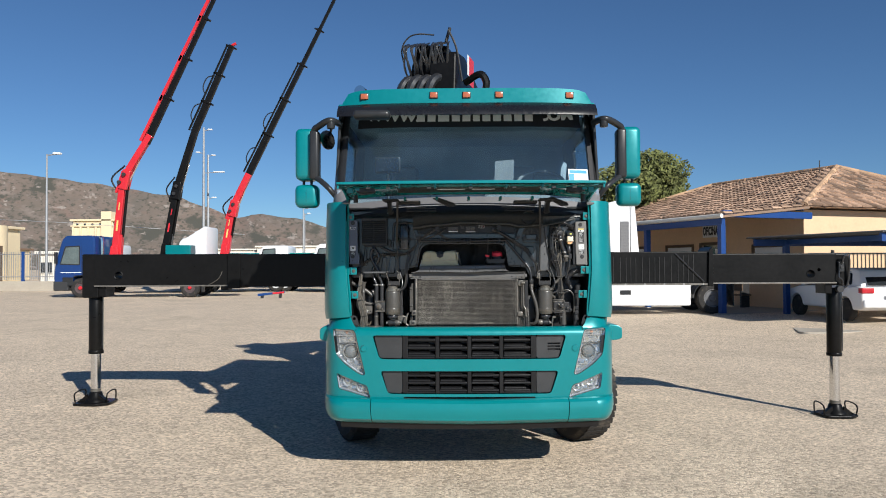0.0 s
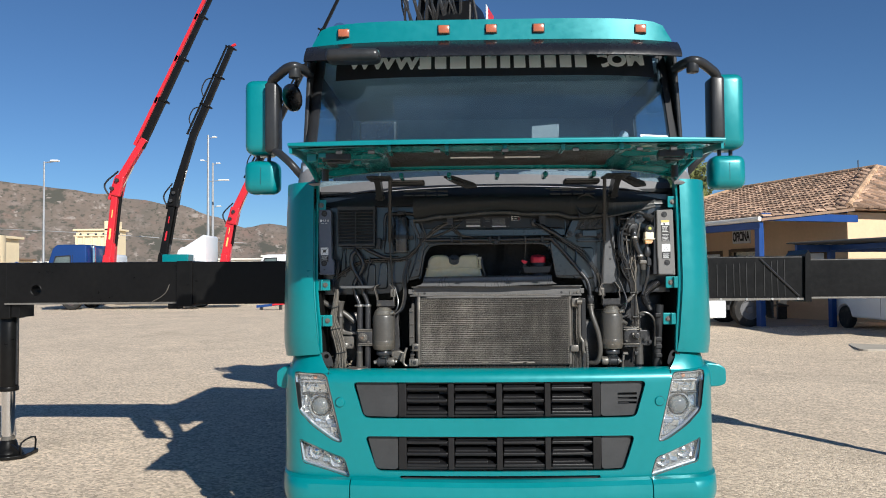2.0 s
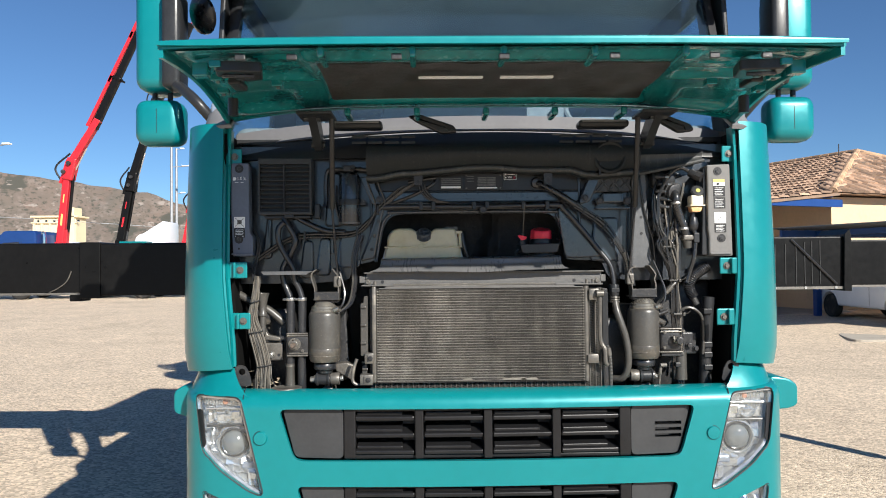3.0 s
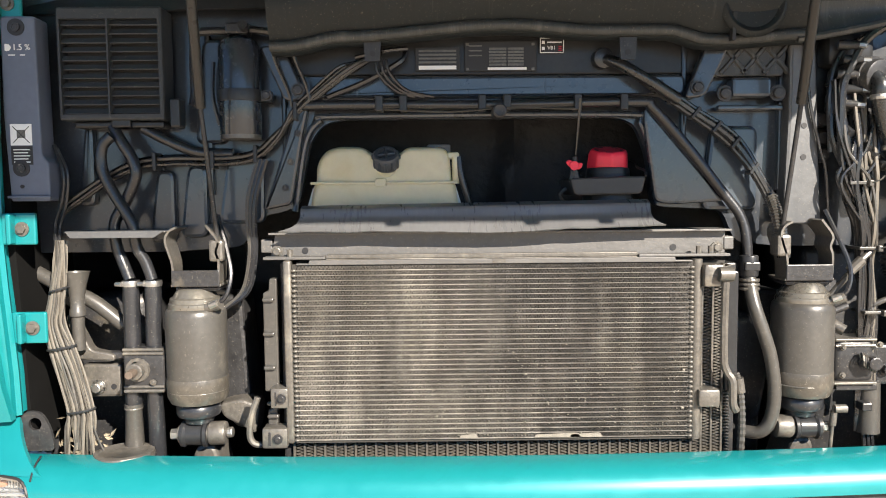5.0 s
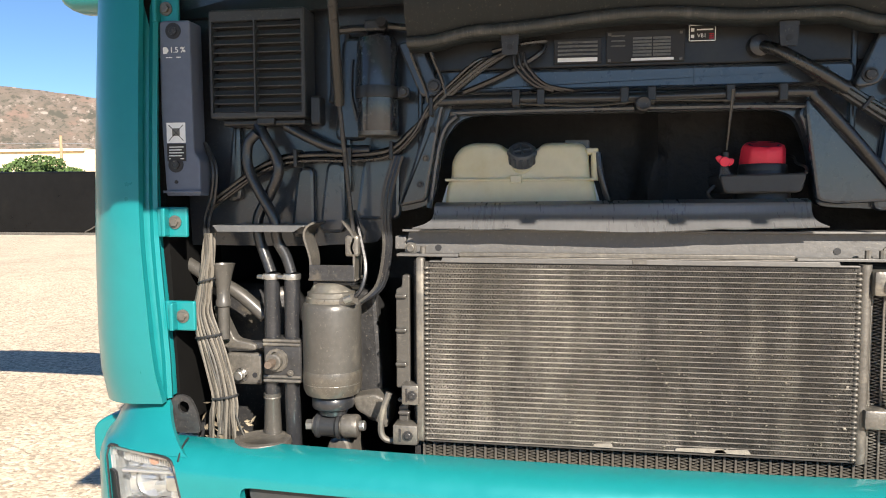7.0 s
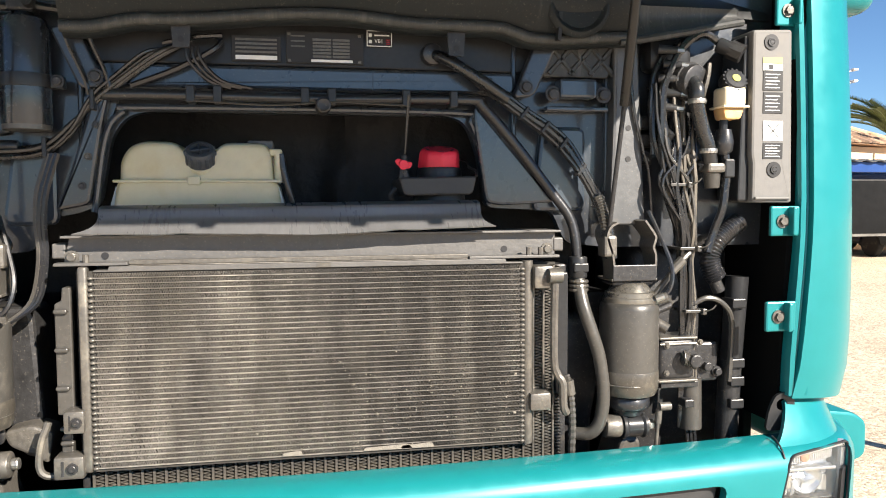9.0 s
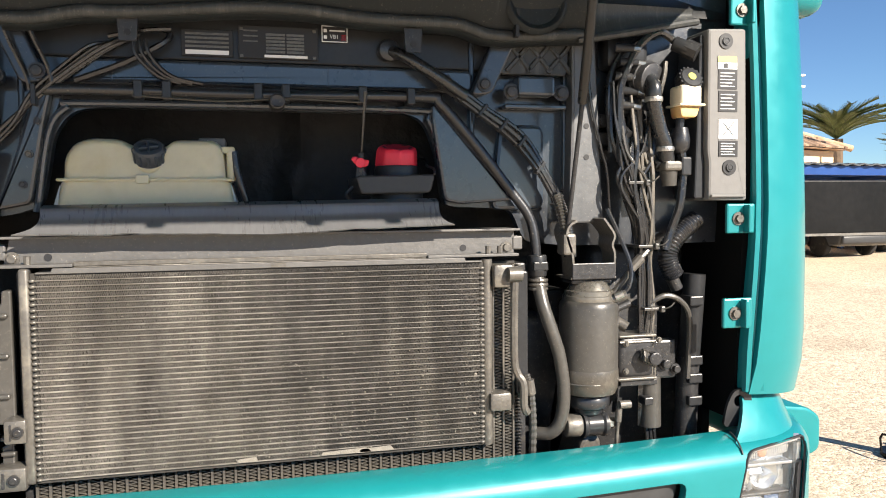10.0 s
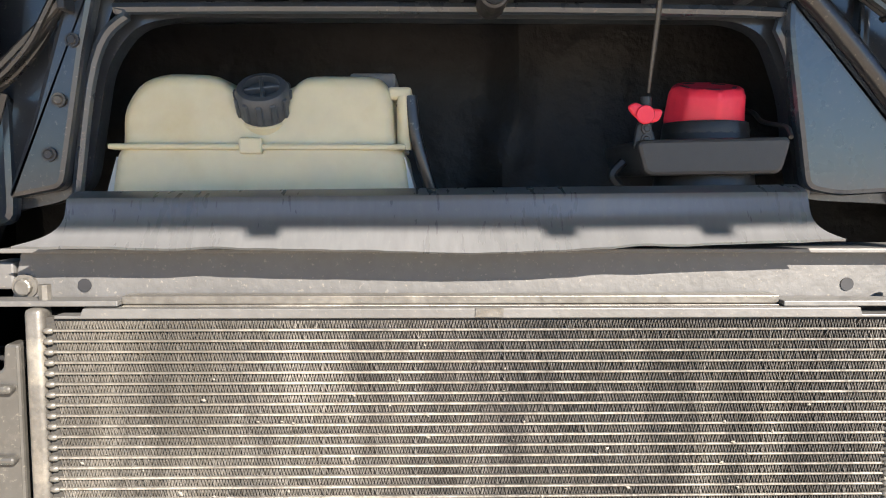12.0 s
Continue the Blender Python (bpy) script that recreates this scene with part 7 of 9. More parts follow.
# rating plates
def plate(x0, x1, z0, z1, style):
    p = part("rating_plate", box(x0, x1, -0.058, -0.054, z0, z1, 0.001), INK, truck, "small black rating plate with pale rows")
    w, h = x1 - x0, z1 - z0
    def row(a, b, c, d, m=STEEL, n="print"):
        part(n, box(x0 + w * a, x0 + w * b, -0.0595, -0.058, z0 + h * c, z0 + h * d), m, p)
    if style == 1:
        row(0.08, 0.92, 0.06, 0.22, STICKER)
        for k in range(4):
            row(0.08, 0.92, 0.32 + 0.16 * k, 0.40 + 0.16 * k, DUSTMET)
    elif style == 2:
        row(0.32, 0.86, 0.04, 0.12, STICKER)
        for k in range(6):
            row(0.34, 0.58, 0.18 + 0.105 * k, 0.25 + 0.105 * k, DUSTMET)
            row(0.60, 0.82, 0.18 + 0.105 * k, 0.25 + 0.105 * k, DUSTMET)
        for k in range(3):
            row(0.06, 0.24, 0.5 + 0.16 * k, 0.54 + 0.16 * k, DUSTMET)
        for a in (0.02, 0.93):
            for c in (0.03, 0.85):
                row(a, a + 0.04, c, c + 0.08, DUSTMET, "rivet")
    else:
        for a, b, c, d in ((0, 1, 0, 0.05), (0, 1, 0.95, 1), (0, 0.03, 0, 1), (0.97, 1, 0, 1), (0.08, 0.2, 0.2, 0.4), (0.08, 0.2, 0.6, 0.8), (0.3, 0.9, 0.66, 0.74)):
            row(a, b, c, d, STICKER)
        text_mesh("VB1", 0.0105, STICKER, p, pose(x0 + w * 0.48, -0.0602, z0 + h * 0.32, 90, 0, 0))
        for k in range(3):
            row(0.76, 0.93, 0.14 + 0.13 * k, 0.19 + 0.13 * k, TAIL)


plate(-0.175, -0.080, 1.980, 2.030, 1)
plate(-0.070, 0.083, 1.979, 2.042, 2)
plate(0.090, 0.141, 2.016, 2.048, 3)

# rubber cowl under the windscreen
def cowl(u, v):
    x = -0.465 + 1.09 * u
    edge = 2.006 + 0.018 * ss(-0.43, -0.32, x) + 0.022 * ss(-0.32, 0.0, x) - 0.012 * ss(0.02, 0.20, x) - 0.020 * ss(0.34, 0.42, x) + 0.010 * ss(0.45, 0.62, x)
    if v < 0.35:
        k = v / 0.35
        return (x, -0.075 - 0.055 * math.sin(k * 1.57), edge + 0.004 - 0.012 * math.sin(k * 3.14) + 0.012 * k)
    k = (v - 0.35) / 0.65
    return (x, -0.130 - 0.035 * math.sin(k * 2.4) - 0.01 * k, edge + 0.016 + (2.125 - edge) * k)
cw = part("cowl", sheet(cowl, 70, 22, 0.006), COWLRUB, truck, "black rubber cowl with dusty drip streaks", True)
rim = [cowl(k / 40, 0.30) for k in range(41)]
part("rolled_lip", hose([(x, y - 0.006, z + 0.004) for x, y, z in rim], 0.0115, 10, 1), LIPRUB, cw, "dusty rolled lip along the lower edge", True)
part("ring", spin([(0.068, 0.012), (0.063, 0.004), (0.058, 0.002), (0.053, 0.004), (0.049, 0.008), (0.030, 0.009), (0.002, 0.010)], (0.502, -0.172, 2.094), "y", 32), COWLRUB, cw, "raised round embossing", True)
part("slit", slab([(0.4575, 2.020), (0.4645, 2.020), (0.4675, 2.075), (0.4605, 2.075)], "y", -0.166, -0.150), INK, cw)
beam = part("cowl_beam", sheet(lambda u, v: (0.60 + 0.30 * u, -0.135 + 0.012 * math.sin(v * 3.14) + 0.04 * u * u + 0.02 * v, 2.024 + 0.060 * u ** 1.15 + (0.085 - 0.05 * u) * v), 20, 8, 0.004), LIPRUB, truck, "dusty grey beam beside the cowl", True)
part("rolled_edge", hose([(0.60 + 0.30 * k / 12, -0.138 + 0.04 * (k / 12) ** 2, 2.026 + 0.060 * (k / 12) ** 1.15) for k in range(13)], 0.008, 8, 1), LIPRUB, beam, smooth=True)
for x in (-0.260, 0.261):
    t = part("hang_tab", slab(soften([(x - 0.015, 1.990), (x + 0.015, 1.990), (x + 0.018, 2.036), (x - 0.018, 2.036)], 0.003), "y", -0.125, -0.119), DARKMET, truck, "grey steel tab with a hole")
    part("hole", spin([(0.006, -0.0005), (0.006, 0.0005)], (x, -0.1255, 2.005), "y", 12), INK, t)
for s, x in ((-1, -0.419), (1, 0.417)):
    h = part("hanger", slab(soften([(x - 0.028, 1.915), (x + 0.018, 1.92), (x + 0.05 * s + 0.02, 2.03), (x + 0.05 * s - 0.03, 2.03)], 0.015), "y", -0.085, -0.06, 0.004), BULKDARK, truck)
    bolt(x, -0.086, 1.938, 0.010, h, DARKMET)
# strips above
part("upper_trim", sheet(lambda u, v: (-1.0 + 2.0 * u, -0.115 + 0.07 * abs(-1 + 2 * u) ** 2 + 0.055 * v * v, 2.105 + (0.108 - 0.05 * (-1 + 2 * u) ** 2) * v), 40, 3, 0.01), BLACK, truck, "black plastic trim under the windscreen", True)
part("screen_base", sheet(lambda u, v: ((-1 + 2 * u) * 1.03, -0.045 + 0.10 * abs(-1 + 2 * u) ** 2.4 + 0.03 * v, 2.224 - 0.052 * (-1 + 2 * u) ** 2 + 0.065 * v), 40, 4, 0.01), SCREENGREY, truck, "pale grey panel below the windscreen", True)
for xc in (-0.40, 0.42):
    for k in range(2):
        for j in range(4):
            x = xc - 0.12 + j * 0.065
            part("vent_slot", box(x, x + 0.055, -0.190 + 0.10 * xc * xc, -0.17, 2.150 + 0.022 * k, 2.160 + 0.022 * k, 0.002), BLACK, truck)
for x0, x1 in ((-0.60, -0.40), (0.38, 0.58)):
    cap = part("wiper_cap", box(x0, x1, -0.175, -0.09, 2.212, 2.243, 0.014, 4), BLACK, truck, "black rounded wiper cap", True)
    # grey plate paints the highlight along the top of the black cap
    part("top_highlight", box(x0 + 0.01, x1 - 0.012, -0.178, -0.13, 2.232, 2.240, 0.003), COWL, cap)
for x0, x1 in ((-0.30, -0.115), (0.66, 0.83)):
    arm = part("wiper_arm", slab(soften([(x0, 2.262), (x0 + 0.05, 2.268), (x1, 2.222), (x1 + 0.012, 2.196), (x1 - 0.05, 2.190), (x0 + 0.04, 2.236)], 0.012), "y", -0.165, -0.13, 0.006), BLACK, truck, "black wiper arm", True)
    part("nut", rod((x1 - 0.02, -0.172, 2.207), (x1 - 0.02, -0.162, 2.207), 0.010, seg=12), BLACK, arm)
for x0, x1, z in ((-0.52, -0.36, 2.185), (0.28, 0.56, 2.187)):
    part("drain_strip", box(x0, x1, -0.128, -0.120, z, z + 0.006, 0.002), SCREENGREY, truck)

# coolant tank
def tank():
    prof = soften([(-0.412, 1.66), (-0.401, 1.738), (-0.393, 1.746), (-0.392, 1.786), (-0.374, 1.814), (-0.347, 1.824), (-0.298, 1.823), (-0.284, 1.818), (-0.274, 1.809), (-0.210, 1.808), (-0.201, 1.817), (-0.190, 1.822), (-0.118, 1.822), (-0.103, 1.806), (-0.098, 1.746), (-0.088, 1.738), (-0.078, 1.66)], 0.014, 3)
    b = bmesh.new()
    rings = []
    for y, d in ((0.16, 1.0), (-0.040, 1.0), (-0.050, 0.992), (-0.056, 0.98), (-0.060, 0.96), (-0.062, 0.93)):
        rings.append([b.verts.new((-0.245 + (x + 0.245) * d, y, 1.66 + (z - 1.66) * d)) for x, z in prof])
    n = len(prof)
    for k in (0.97, 0.7, 0.4):
        rings.append([b.verts.new((-0.245 + (v.co.x + 0.245) * k, -0.0625 - 0.003 * (1 - k), 1.70 + (v.co.z - 1.70) * k)) for v in rings[5]])
    for p, q in zip(rings, rings[1:]):
        for i in range(n):
            b.faces.new((p[i], p[(i + 1) % n], q[(i + 1) % n], q[i]))
    tip = b.verts.new((-0.245, -0.0655, 1.70))
    for i in range(n):
        b.faces.new((rings[-1][i], rings[-1][(i + 1) % n], tip))
    b.faces.new(rings[0][::-1])
    bmesh.ops.recalc_face_normals(b, faces=b.faces)
    t = part("coolant_tank", b, TANK, truck, "milky yellow plastic coolant tank", True)
    t.location.y = 0.018
    part("seam", box(-0.403, -0.088, -0.071, 0.1, 1.7415, 1.7475, 0.002), TANK, t)
    part("level_mark", box(-0.264, -0.240, -0.074, -0.06, 1.737, 1.754, 0.002), TANK, t)
    for q in (-1, 1):
        x = -0.245 + q * 0.178
        part("skirt", slab([(x - q * 0.03, 1.66), (x, 1.66), (x - q * 0.022, 1.734), (x - q * 0.03, 1.734)][::-q], "y", -0.052, 0.1), TANKBLUE, t, "bluish clear lower skirt")
    tilt = Matrix.Translation((-0.240, -0.062, 1.799)) @ Matrix.Rotation(radians(42), 4, "X") @ Matrix.Scale(0.98, 4)
    cap = part("filler_cap", place(spin([(0.027, -0.024), (0.0295, -0.018), (0.0295, 0.006), (0.026, 0.011), (0.020, 0.012), (0.019, 0.004), (0.003, 0.004)], (0, 0, 0), "z", 32), tilt), CAPGREY, t, "dark blue-grey filler cap", True)
    for k in range(12):
        a = 2 * math.pi * k / 12
        part("rib", place(box(0.0275, 0.0318, -0.0035, 0.0035, -0.018, 0.006, 0.0012, 1), tilt @ Matrix.Rotation(a, 4, "Z")), CAPGREY, cap)
    for k in range(2):
        part("grip", place(box(-0.019, 0.019, -0.0022, 0.0022, 0.003, 0.0115, 0.001, 1), tilt @ Matrix.Rotation(radians(90 * k + 12), 4, "Z")), CAPGREY, cap)
    part("neck", place(spin([(0.030, -0.035), (0.031, -0.022), (0.027, -0.020)], (0, 0, 0), "z", 24), tilt), TANK, t, smooth=True)
    part("nozzle", box(-0.152, -0.100, -0.02, 0.06, 1.800, 1.829, 0.004), PANELGREY, t)
    part("overflow_cap", box(-0.108, -0.082, -0.052, 0.0, 1.796, 1.810, 0.004, 3), TANK, t)
    part("overflow_pipe", rod((-0.090, -0.048, 1.742), (-0.090, -0.048, 1.80), 0.008, seg=12), TANK, t, smooth=True)
    part("overflow_hose", hose([(-0.083, -0.05, 1.80), (-0.078, -0.052, 1.76), (-0.066, -0.05, 1.715), (-0.05, -0.04, 1.66)], 0.007, 10), RUBBER, t, smooth=True)


CAPGREY = mat("cap_plastic", (0.055, 0.065, 0.078), 0.4, 0, 0.15, 30, 0.05, 200, stain=(0.16, 0.15, 0.13), stain_scale=30, stain_at=0.62)
TANKBLUE = mat("clear_plastic", (0.42, 0.46, 0.48), 0.4, 0, 0.05, 8)
tank()

# oil filler tray with the red cap
tray = part("filler_tray", carve(slab(soften([(0.160, 1.714), (0.303, 1.716), (0.313, 1.755), (0.150, 1.751)], 0.010), "y", -0.100, 0.05, 0.004), [slab(soften([(0.164, 1.720), (0.300, 1.722), (0.3115, 1.82), (0.1515, 1.82)], 0.008), "y", -0.0965, 0.0465)]), GREYPL, truck, "dark plastic tray with a red filler cap")
part("rim", hose([(0.312, -0.097, 1.754), (0.314, -0.08, 1.766), (0.311, -0.03, 1.775), (0.314, 0.01, 1.790), (0.295, 0.045, 1.797), (0.245, 0.05, 1.800)], 0.0028, 6), GREYPL, tray, smooth=True)
lobed = spin([(0.0435, -0.024), (0.0440, -0.019), (0.0415, 0.010), (0.0385, 0.017), (0.0345, 0.0195), (0.024, 0.0185), (0.003, 0.0185)], (0, 0, 0), "z", 60)
for v in lobed.verts:
    a = math.atan2(v.co.y, v.co.x)
    k = 1 + (0.055 * max(0, math.cos(8 * a)) - 0.02) * (1 if -0.022 < v.co.z < 0.018 else 0.2)
    v.co.x, v.co.y = v.co.x * k, v.co.y * k
red = part("filler_cap", place(lobed, Matrix.Translation((0.246, -0.030, 1.795)) @ Matrix.Rotation(radians(14), 4, "X")), RED, tray, "red plastic filler cap", True)
for k in range(5):
    a = 0.5 + 2 * math.pi * k / 5
    mark = box(-0.0075, 0.0075, -0.0022, 0.0022, 0.0188, 0.0196)
    place(mark, Matrix.Translation((0.246, -0.030, 1.795)) @ Matrix.Rotation(radians(14), 4, "X") @ Matrix.Rotation(a, 4, "Z") @ Matrix.Translation((0, 0.028, 0)))
    part("print", mark, INK, red)
part("collar", spin([(0.047, -0.036), (0.0475, -0.030), (0.0455, -0.022), (0.040, -0.021)], (0.246, -0.030, 1.795), "z", 36), BLACK, tray, smooth=True)
part("neck", rod((0.246, -0.030, 1.70), (0.246, -0.030, 1.770), 0.056, 0.046, 24), BLACK, tray, smooth=True)
key = part("drain_key", slab(soften([(0.141, 1.785), (0.150, 1.791), (0.163, 1.784), (0.180, 1.783), (0.176, 1.770), (0.162, 1.768), (0.150, 1.774)], 0.006), "y", -0.094, -0.087, 0.003), RED, tray, "red wing key", True)
part("grip_ring", spin([(0.009, -0.002), (0.010, 0.0), (0.009, 0.002)], (0.160, -0.095, 1.777), "y", 18), RED, key, smooth=True)
part("stem", slab(soften([(0.150, 1.742), (0.176, 1.742), (0.172, 1.758), (0.166, 1.770), (0.154, 1.770)], 0.005), "y", -0.088, -0.080, 0.002), BLACK, key)
for z in (1.752, 1.763):
    bolt(0.163, -0.088, z, 0.0035, key, DARKMET, 0.003)
part("top", rod((0.163, -0.084, 1.786), (0.163, -0.084, 1.796), 0.006), BLACK, key)
tray.location.y = 0.015
part("pipe", hose([(0.150, -0.05, 1.70), (0.138, -0.05, 1.715), (0.150, -0.05, 1.73)], 0.005, 6), BLACK, tray)

# deflector shield above the cooler
def shield(u, v):
    x0, x1 = -0.412 - 0.041 * v ** 5, 0.308 + 0.026 * v ** 5
    x = x0 + (x1 - x0) * u
    sag = 0.006 * math.exp(-((x + 0.02) / 0.12) ** 2) - 0.005 * ss(0.10, 0.30, x)
    dent = sag + 0.0025 * noise.noise((x * 9, 0.3, 0.5)) + 0.0015 * noise.noise((x * 30, 0.1, 2.5))
    lip = max(0, v - 0.45) / 0.55
    roll = max(0, 0.16 - v) / 0.16
    return (x, -0.128 - 0.012 * v - 0.016 * lip ** 1.8 + 0.022 * roll ** 2 + 0.004 * noise.noise((x * 5, v * 2, 4.0)) * v, 1.6975 + 0.008 * u - (0.051 + 0.006 * u) * v - dent * v ** 3)
part("air_deflector", sheet(shield, 110, 16, 0.003), SHIELD, truck, "bent dark metal air deflector", True)
# top bar
bar = part("cooler_bar", slab([(-0.482, 1.586), (0.474, 1.584), (0.474, 1.638), (-0.470, 1.640)], "y", -0.106, -0.096, 0.002), BARMET, truck, "grey steel bar above the cooler")
part("top_flange", slab([(-0.480, -0.128), (0.480, -0.128), (0.474, -0.05), (-0.474, -0.05)], "z", 1.638, 1.6425, 0.001), BARMET, bar)
part("lower_flange", box(-0.489, -0.362, -0.142, -0.112, 1.588, 1.5935, 0.001), BARMET, bar)
part("lower_flange", box(0.283, 0.472, -0.142, -0.112, 1.587, 1.5925, 0.001), BARMET, bar)
part("joint_strip", box(-0.362, 0.283, -0.132, -0.112, 1.5885, 1.5965, 0.001), DUSTMET, bar)
part("joint_strip", box(-0.36, 0.281, -0.137, -0.112, 1.5868, 1.5880, 0.0004), ALUTUBE, bar)
part("end_block", box(-0.500, -0.476, -0.109, -0.07, 1.600, 1.628, 0.003), BARMET, bar)
part("end_block", box(0.470, 0.492, -0.108, -0.07, 1.598, 1.626, 0.003), BARMET, bar)
for x, z in ((-0.466, 1.603), (0.456, 1.603)):
    bolt(x, -0.107, z, 0.0085, bar, DUSTMET, 0.008)
for x, z in ((-0.408, 1.604), (0.364, 1.604)):
    part("hole", spin([(0.0068, -0.0005), (0.0068, 0.0005)], (x, -0.1068, z), "y", 14), INK, bar)
for x in (-0.436, 0.410, 0.435):
    part("stud", rod((x, -0.13, 1.590), (x, -0.13, 1.608), 0.006, seg=8), DUSTMET, bar)

# condenser: side tanks, flat tubes and zigzag fins
cond = part("condenser", box(-0.4480, -0.4310, -0.150, -0.125, 1.205, 1.587, 0.005, 3), DUSTMET, truck, "dusty aluminium condenser with fine fins", True)
part("side_tank", rod((0.4045, -0.137, 1.205), (0.4045, -0.137, 1.582), 0.011, seg=14), DUSTMET, cond, smooth=True)
part("top_plate", slab([(-0.420, 1.5770), (0.392, 1.5770), (0.392, 1.5800), (0.358, 1.5800), (0.356, 1.5866), (-0.393, 1.5866), (-0.396, 1.5800), (-0.420, 1.5800)], "y", -0.1475, -0.124, 0.001), BARMET, cond)
part("label", box(-0.019, 0.008, -0.1487, -0.1475, 1.5785, 1.5866), DUSTMET, cond)
for x, w in ((0.115, 0.05), (0.175, 0.035), (-0.07, 0.02)):
    part("dust_patch", slab(soften([(x - w, 1.213), (x + w, 1.212), (x + w * 0.8, 1.222), (x - w * 0.3, 1.220), (x - w * 0.9, 1.219)], 0.004), "y", -0.1492, -0.1478), TAPEPALE, cond, "pale caked dust")
# added dark sheet: paints the shade in the gaps of the fins
part("shade_backing", box(-0.43, 0.40, -0.1425, -0.130, 1.205, 1.578), FINBACK, cond)
NT = 35
b = spin([(0.0008, -0.0052), (0.0028, -0.0040), (0.0034, 0.0), (0.0028, 0.0040), (0.0008, 0.0052)], (0, 0, 0), "x", 8)
nub = bpy.data.meshes.new("tube_end")
b.to_mesh(nub)
b.free()
nub.materials.append(DUSTMET)
nub.shade_smooth()
tube_me = None
fin_mes = []
bent = random.Random(5)
pitch = (1.5655 - 1.212) / (NT - 1)
for k in range(NT):
    z = 1.212 + pitch * k
    if tube_me is None:
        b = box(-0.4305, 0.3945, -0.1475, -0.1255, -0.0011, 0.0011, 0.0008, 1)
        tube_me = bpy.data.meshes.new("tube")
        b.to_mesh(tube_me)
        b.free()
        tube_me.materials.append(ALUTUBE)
        for variant in range(6):
            verts, faces = [], []
            n = 560
            turn = [bent.gauss(0, 0.00030) * (3 if bent.random() < 0.06 else 1) for i in range(n + 1)]
            for i in range(n):
                xa, xb = -0.4195 + 0.806 * i / n + turn[i], -0.4195 + 0.806 * (i + 1) / n + turn[i + 1]
                za, zb = (0.0013, pitch - 0.0013) if i % 2 else (pitch - 0.0013, 0.0013)
                ya, yb = -0.1452 - abs(turn[i]), -0.1452 - abs(turn[i + 1])
                q = len(verts)
                for w in (-0.00026, 0.00026):
                    verts += [(xa + w, ya, za), (xb + w, yb, zb), (xb + w, -0.1300, zb), (xa + w, -0.1300, za)]
                faces += [(q, q + 1, q + 5, q + 4), (q, q + 3, q + 2, q + 1), (q + 4, q + 5, q + 6, q + 7)]
            fin_me = bpy.data.meshes.new("fin")
            fin_me.from_pydata(verts, [], faces)
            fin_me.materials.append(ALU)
            fin_mes.append(fin_me)
    o = new("tube", tube_me)
    o.location.z, o.parent = z, cond
    for q, nub_me in zip((-0.4265, 0.3915), (nub, nub)):
        o = new("tube_end", nub_me)
        o.location, o.parent = (q, -0.1462, z), cond
    o = new("fin", fin_mes[bent.randrange(6)])
    o.location.z, o.parent = z, cond
# flecks of road dirt and dead insects caught in the fins
verts, faces = [], []
for k in range(420):
    x = bent.gauss(0.10, 0.22) if k % 3 else bent.uniform(-0.41, 0.38)
    z = 1.215 + abs(bent.gauss(0, 0.13))
    if not (-0.415 < x < 0.39 and z < 1.56):
        continue
    a, r, q = bent.uniform(0, 3.14), bent.uniform(0.0006, 0.0019) * (1.8 if bent.random() < 0.06 else 1), len(verts)
    c, s = math.cos(a) * r, math.sin(a) * r
    verts += [(x + c * 1.6, -0.1478, z + s * 1.6), (x - s, -0.1478, z + c), (x - c * 1.3, -0.1478, z - s * 1.3), (x + s, -0.1478, z - c), (x, -0.1490, z), (x, -0.1465, z)]
    for i in range(4):
        faces += [(q + i, q + (i + 1) % 4, q + 4), (q + (i + 1) % 4, q + i, q + 5)]
fleck_me = bpy.data.meshes.new("dirt")
fleck_me.from_pydata(verts, [], faces)
tagged(part_mesh("dirt", fleck_me, TAPEPALE, cond, "pale flecks of dirt and insects"), kind="stuff")
for x, z, w in ((-0.459, 1.304, 0.018), (-0.470, 1.220, 0.026)):
    mb = part("mount_block", box(x - w, x + w, -0.160, -0.115, z - 0.021, z + 0.021, 0.004), DUSTMET, cond, smooth=True)
    part("slot", box(x - w * 0.5, x - w * 0.3, -0.1615, -0.155, z - 0.014, z + 0.014, 0.001), DARKMET, mb)
    bolt(x + w * 0.25, -0.161, z, 0.007, mb, DARKMET, 0.005)
part("mount_block", box(0.405, 0.450, -0.160, -0.115, 1.275, 1.312, 0.005), DUSTMET, cond, smooth=True)
part("outlet_block", box(0.413, 0.455, -0.16, -0.115, 1.525, 1.572, 0.006), DUSTMET, cond, smooth=True)
part("outlet_union", rod((0.44, -0.165, 1.552), (0.468, -0.165, 1.552), 0.015), DUSTMET, cond, smooth=True)
part("gas_pipe", hose([(0.457, -0.16, 1.552), (0.455, -0.16, 1.50), (0.455, -0.16, 1.38), (0.462, -0.16, 1.35), (0.472, -0.165, 1.33), (0.474, -0.165, 1.285), (0.482, -0.16, 1.268)], 0.0085, 8), DUSTMET, cond, smooth=True)
part("service_hose", hose([(0.484, -0.15, 1.345), (0.492, -0.155, 1.31), (0.497, -0.155, 1.24), (0.496, -0.15, 1.15)], 0.007, 8, 12, ribs=0.0015), DUSTRUB, cond)
part("fitting", rod((0.487, -0.155, 1.335), (0.492, -0.155, 1.305), 0.011), DUSTMET, cond)

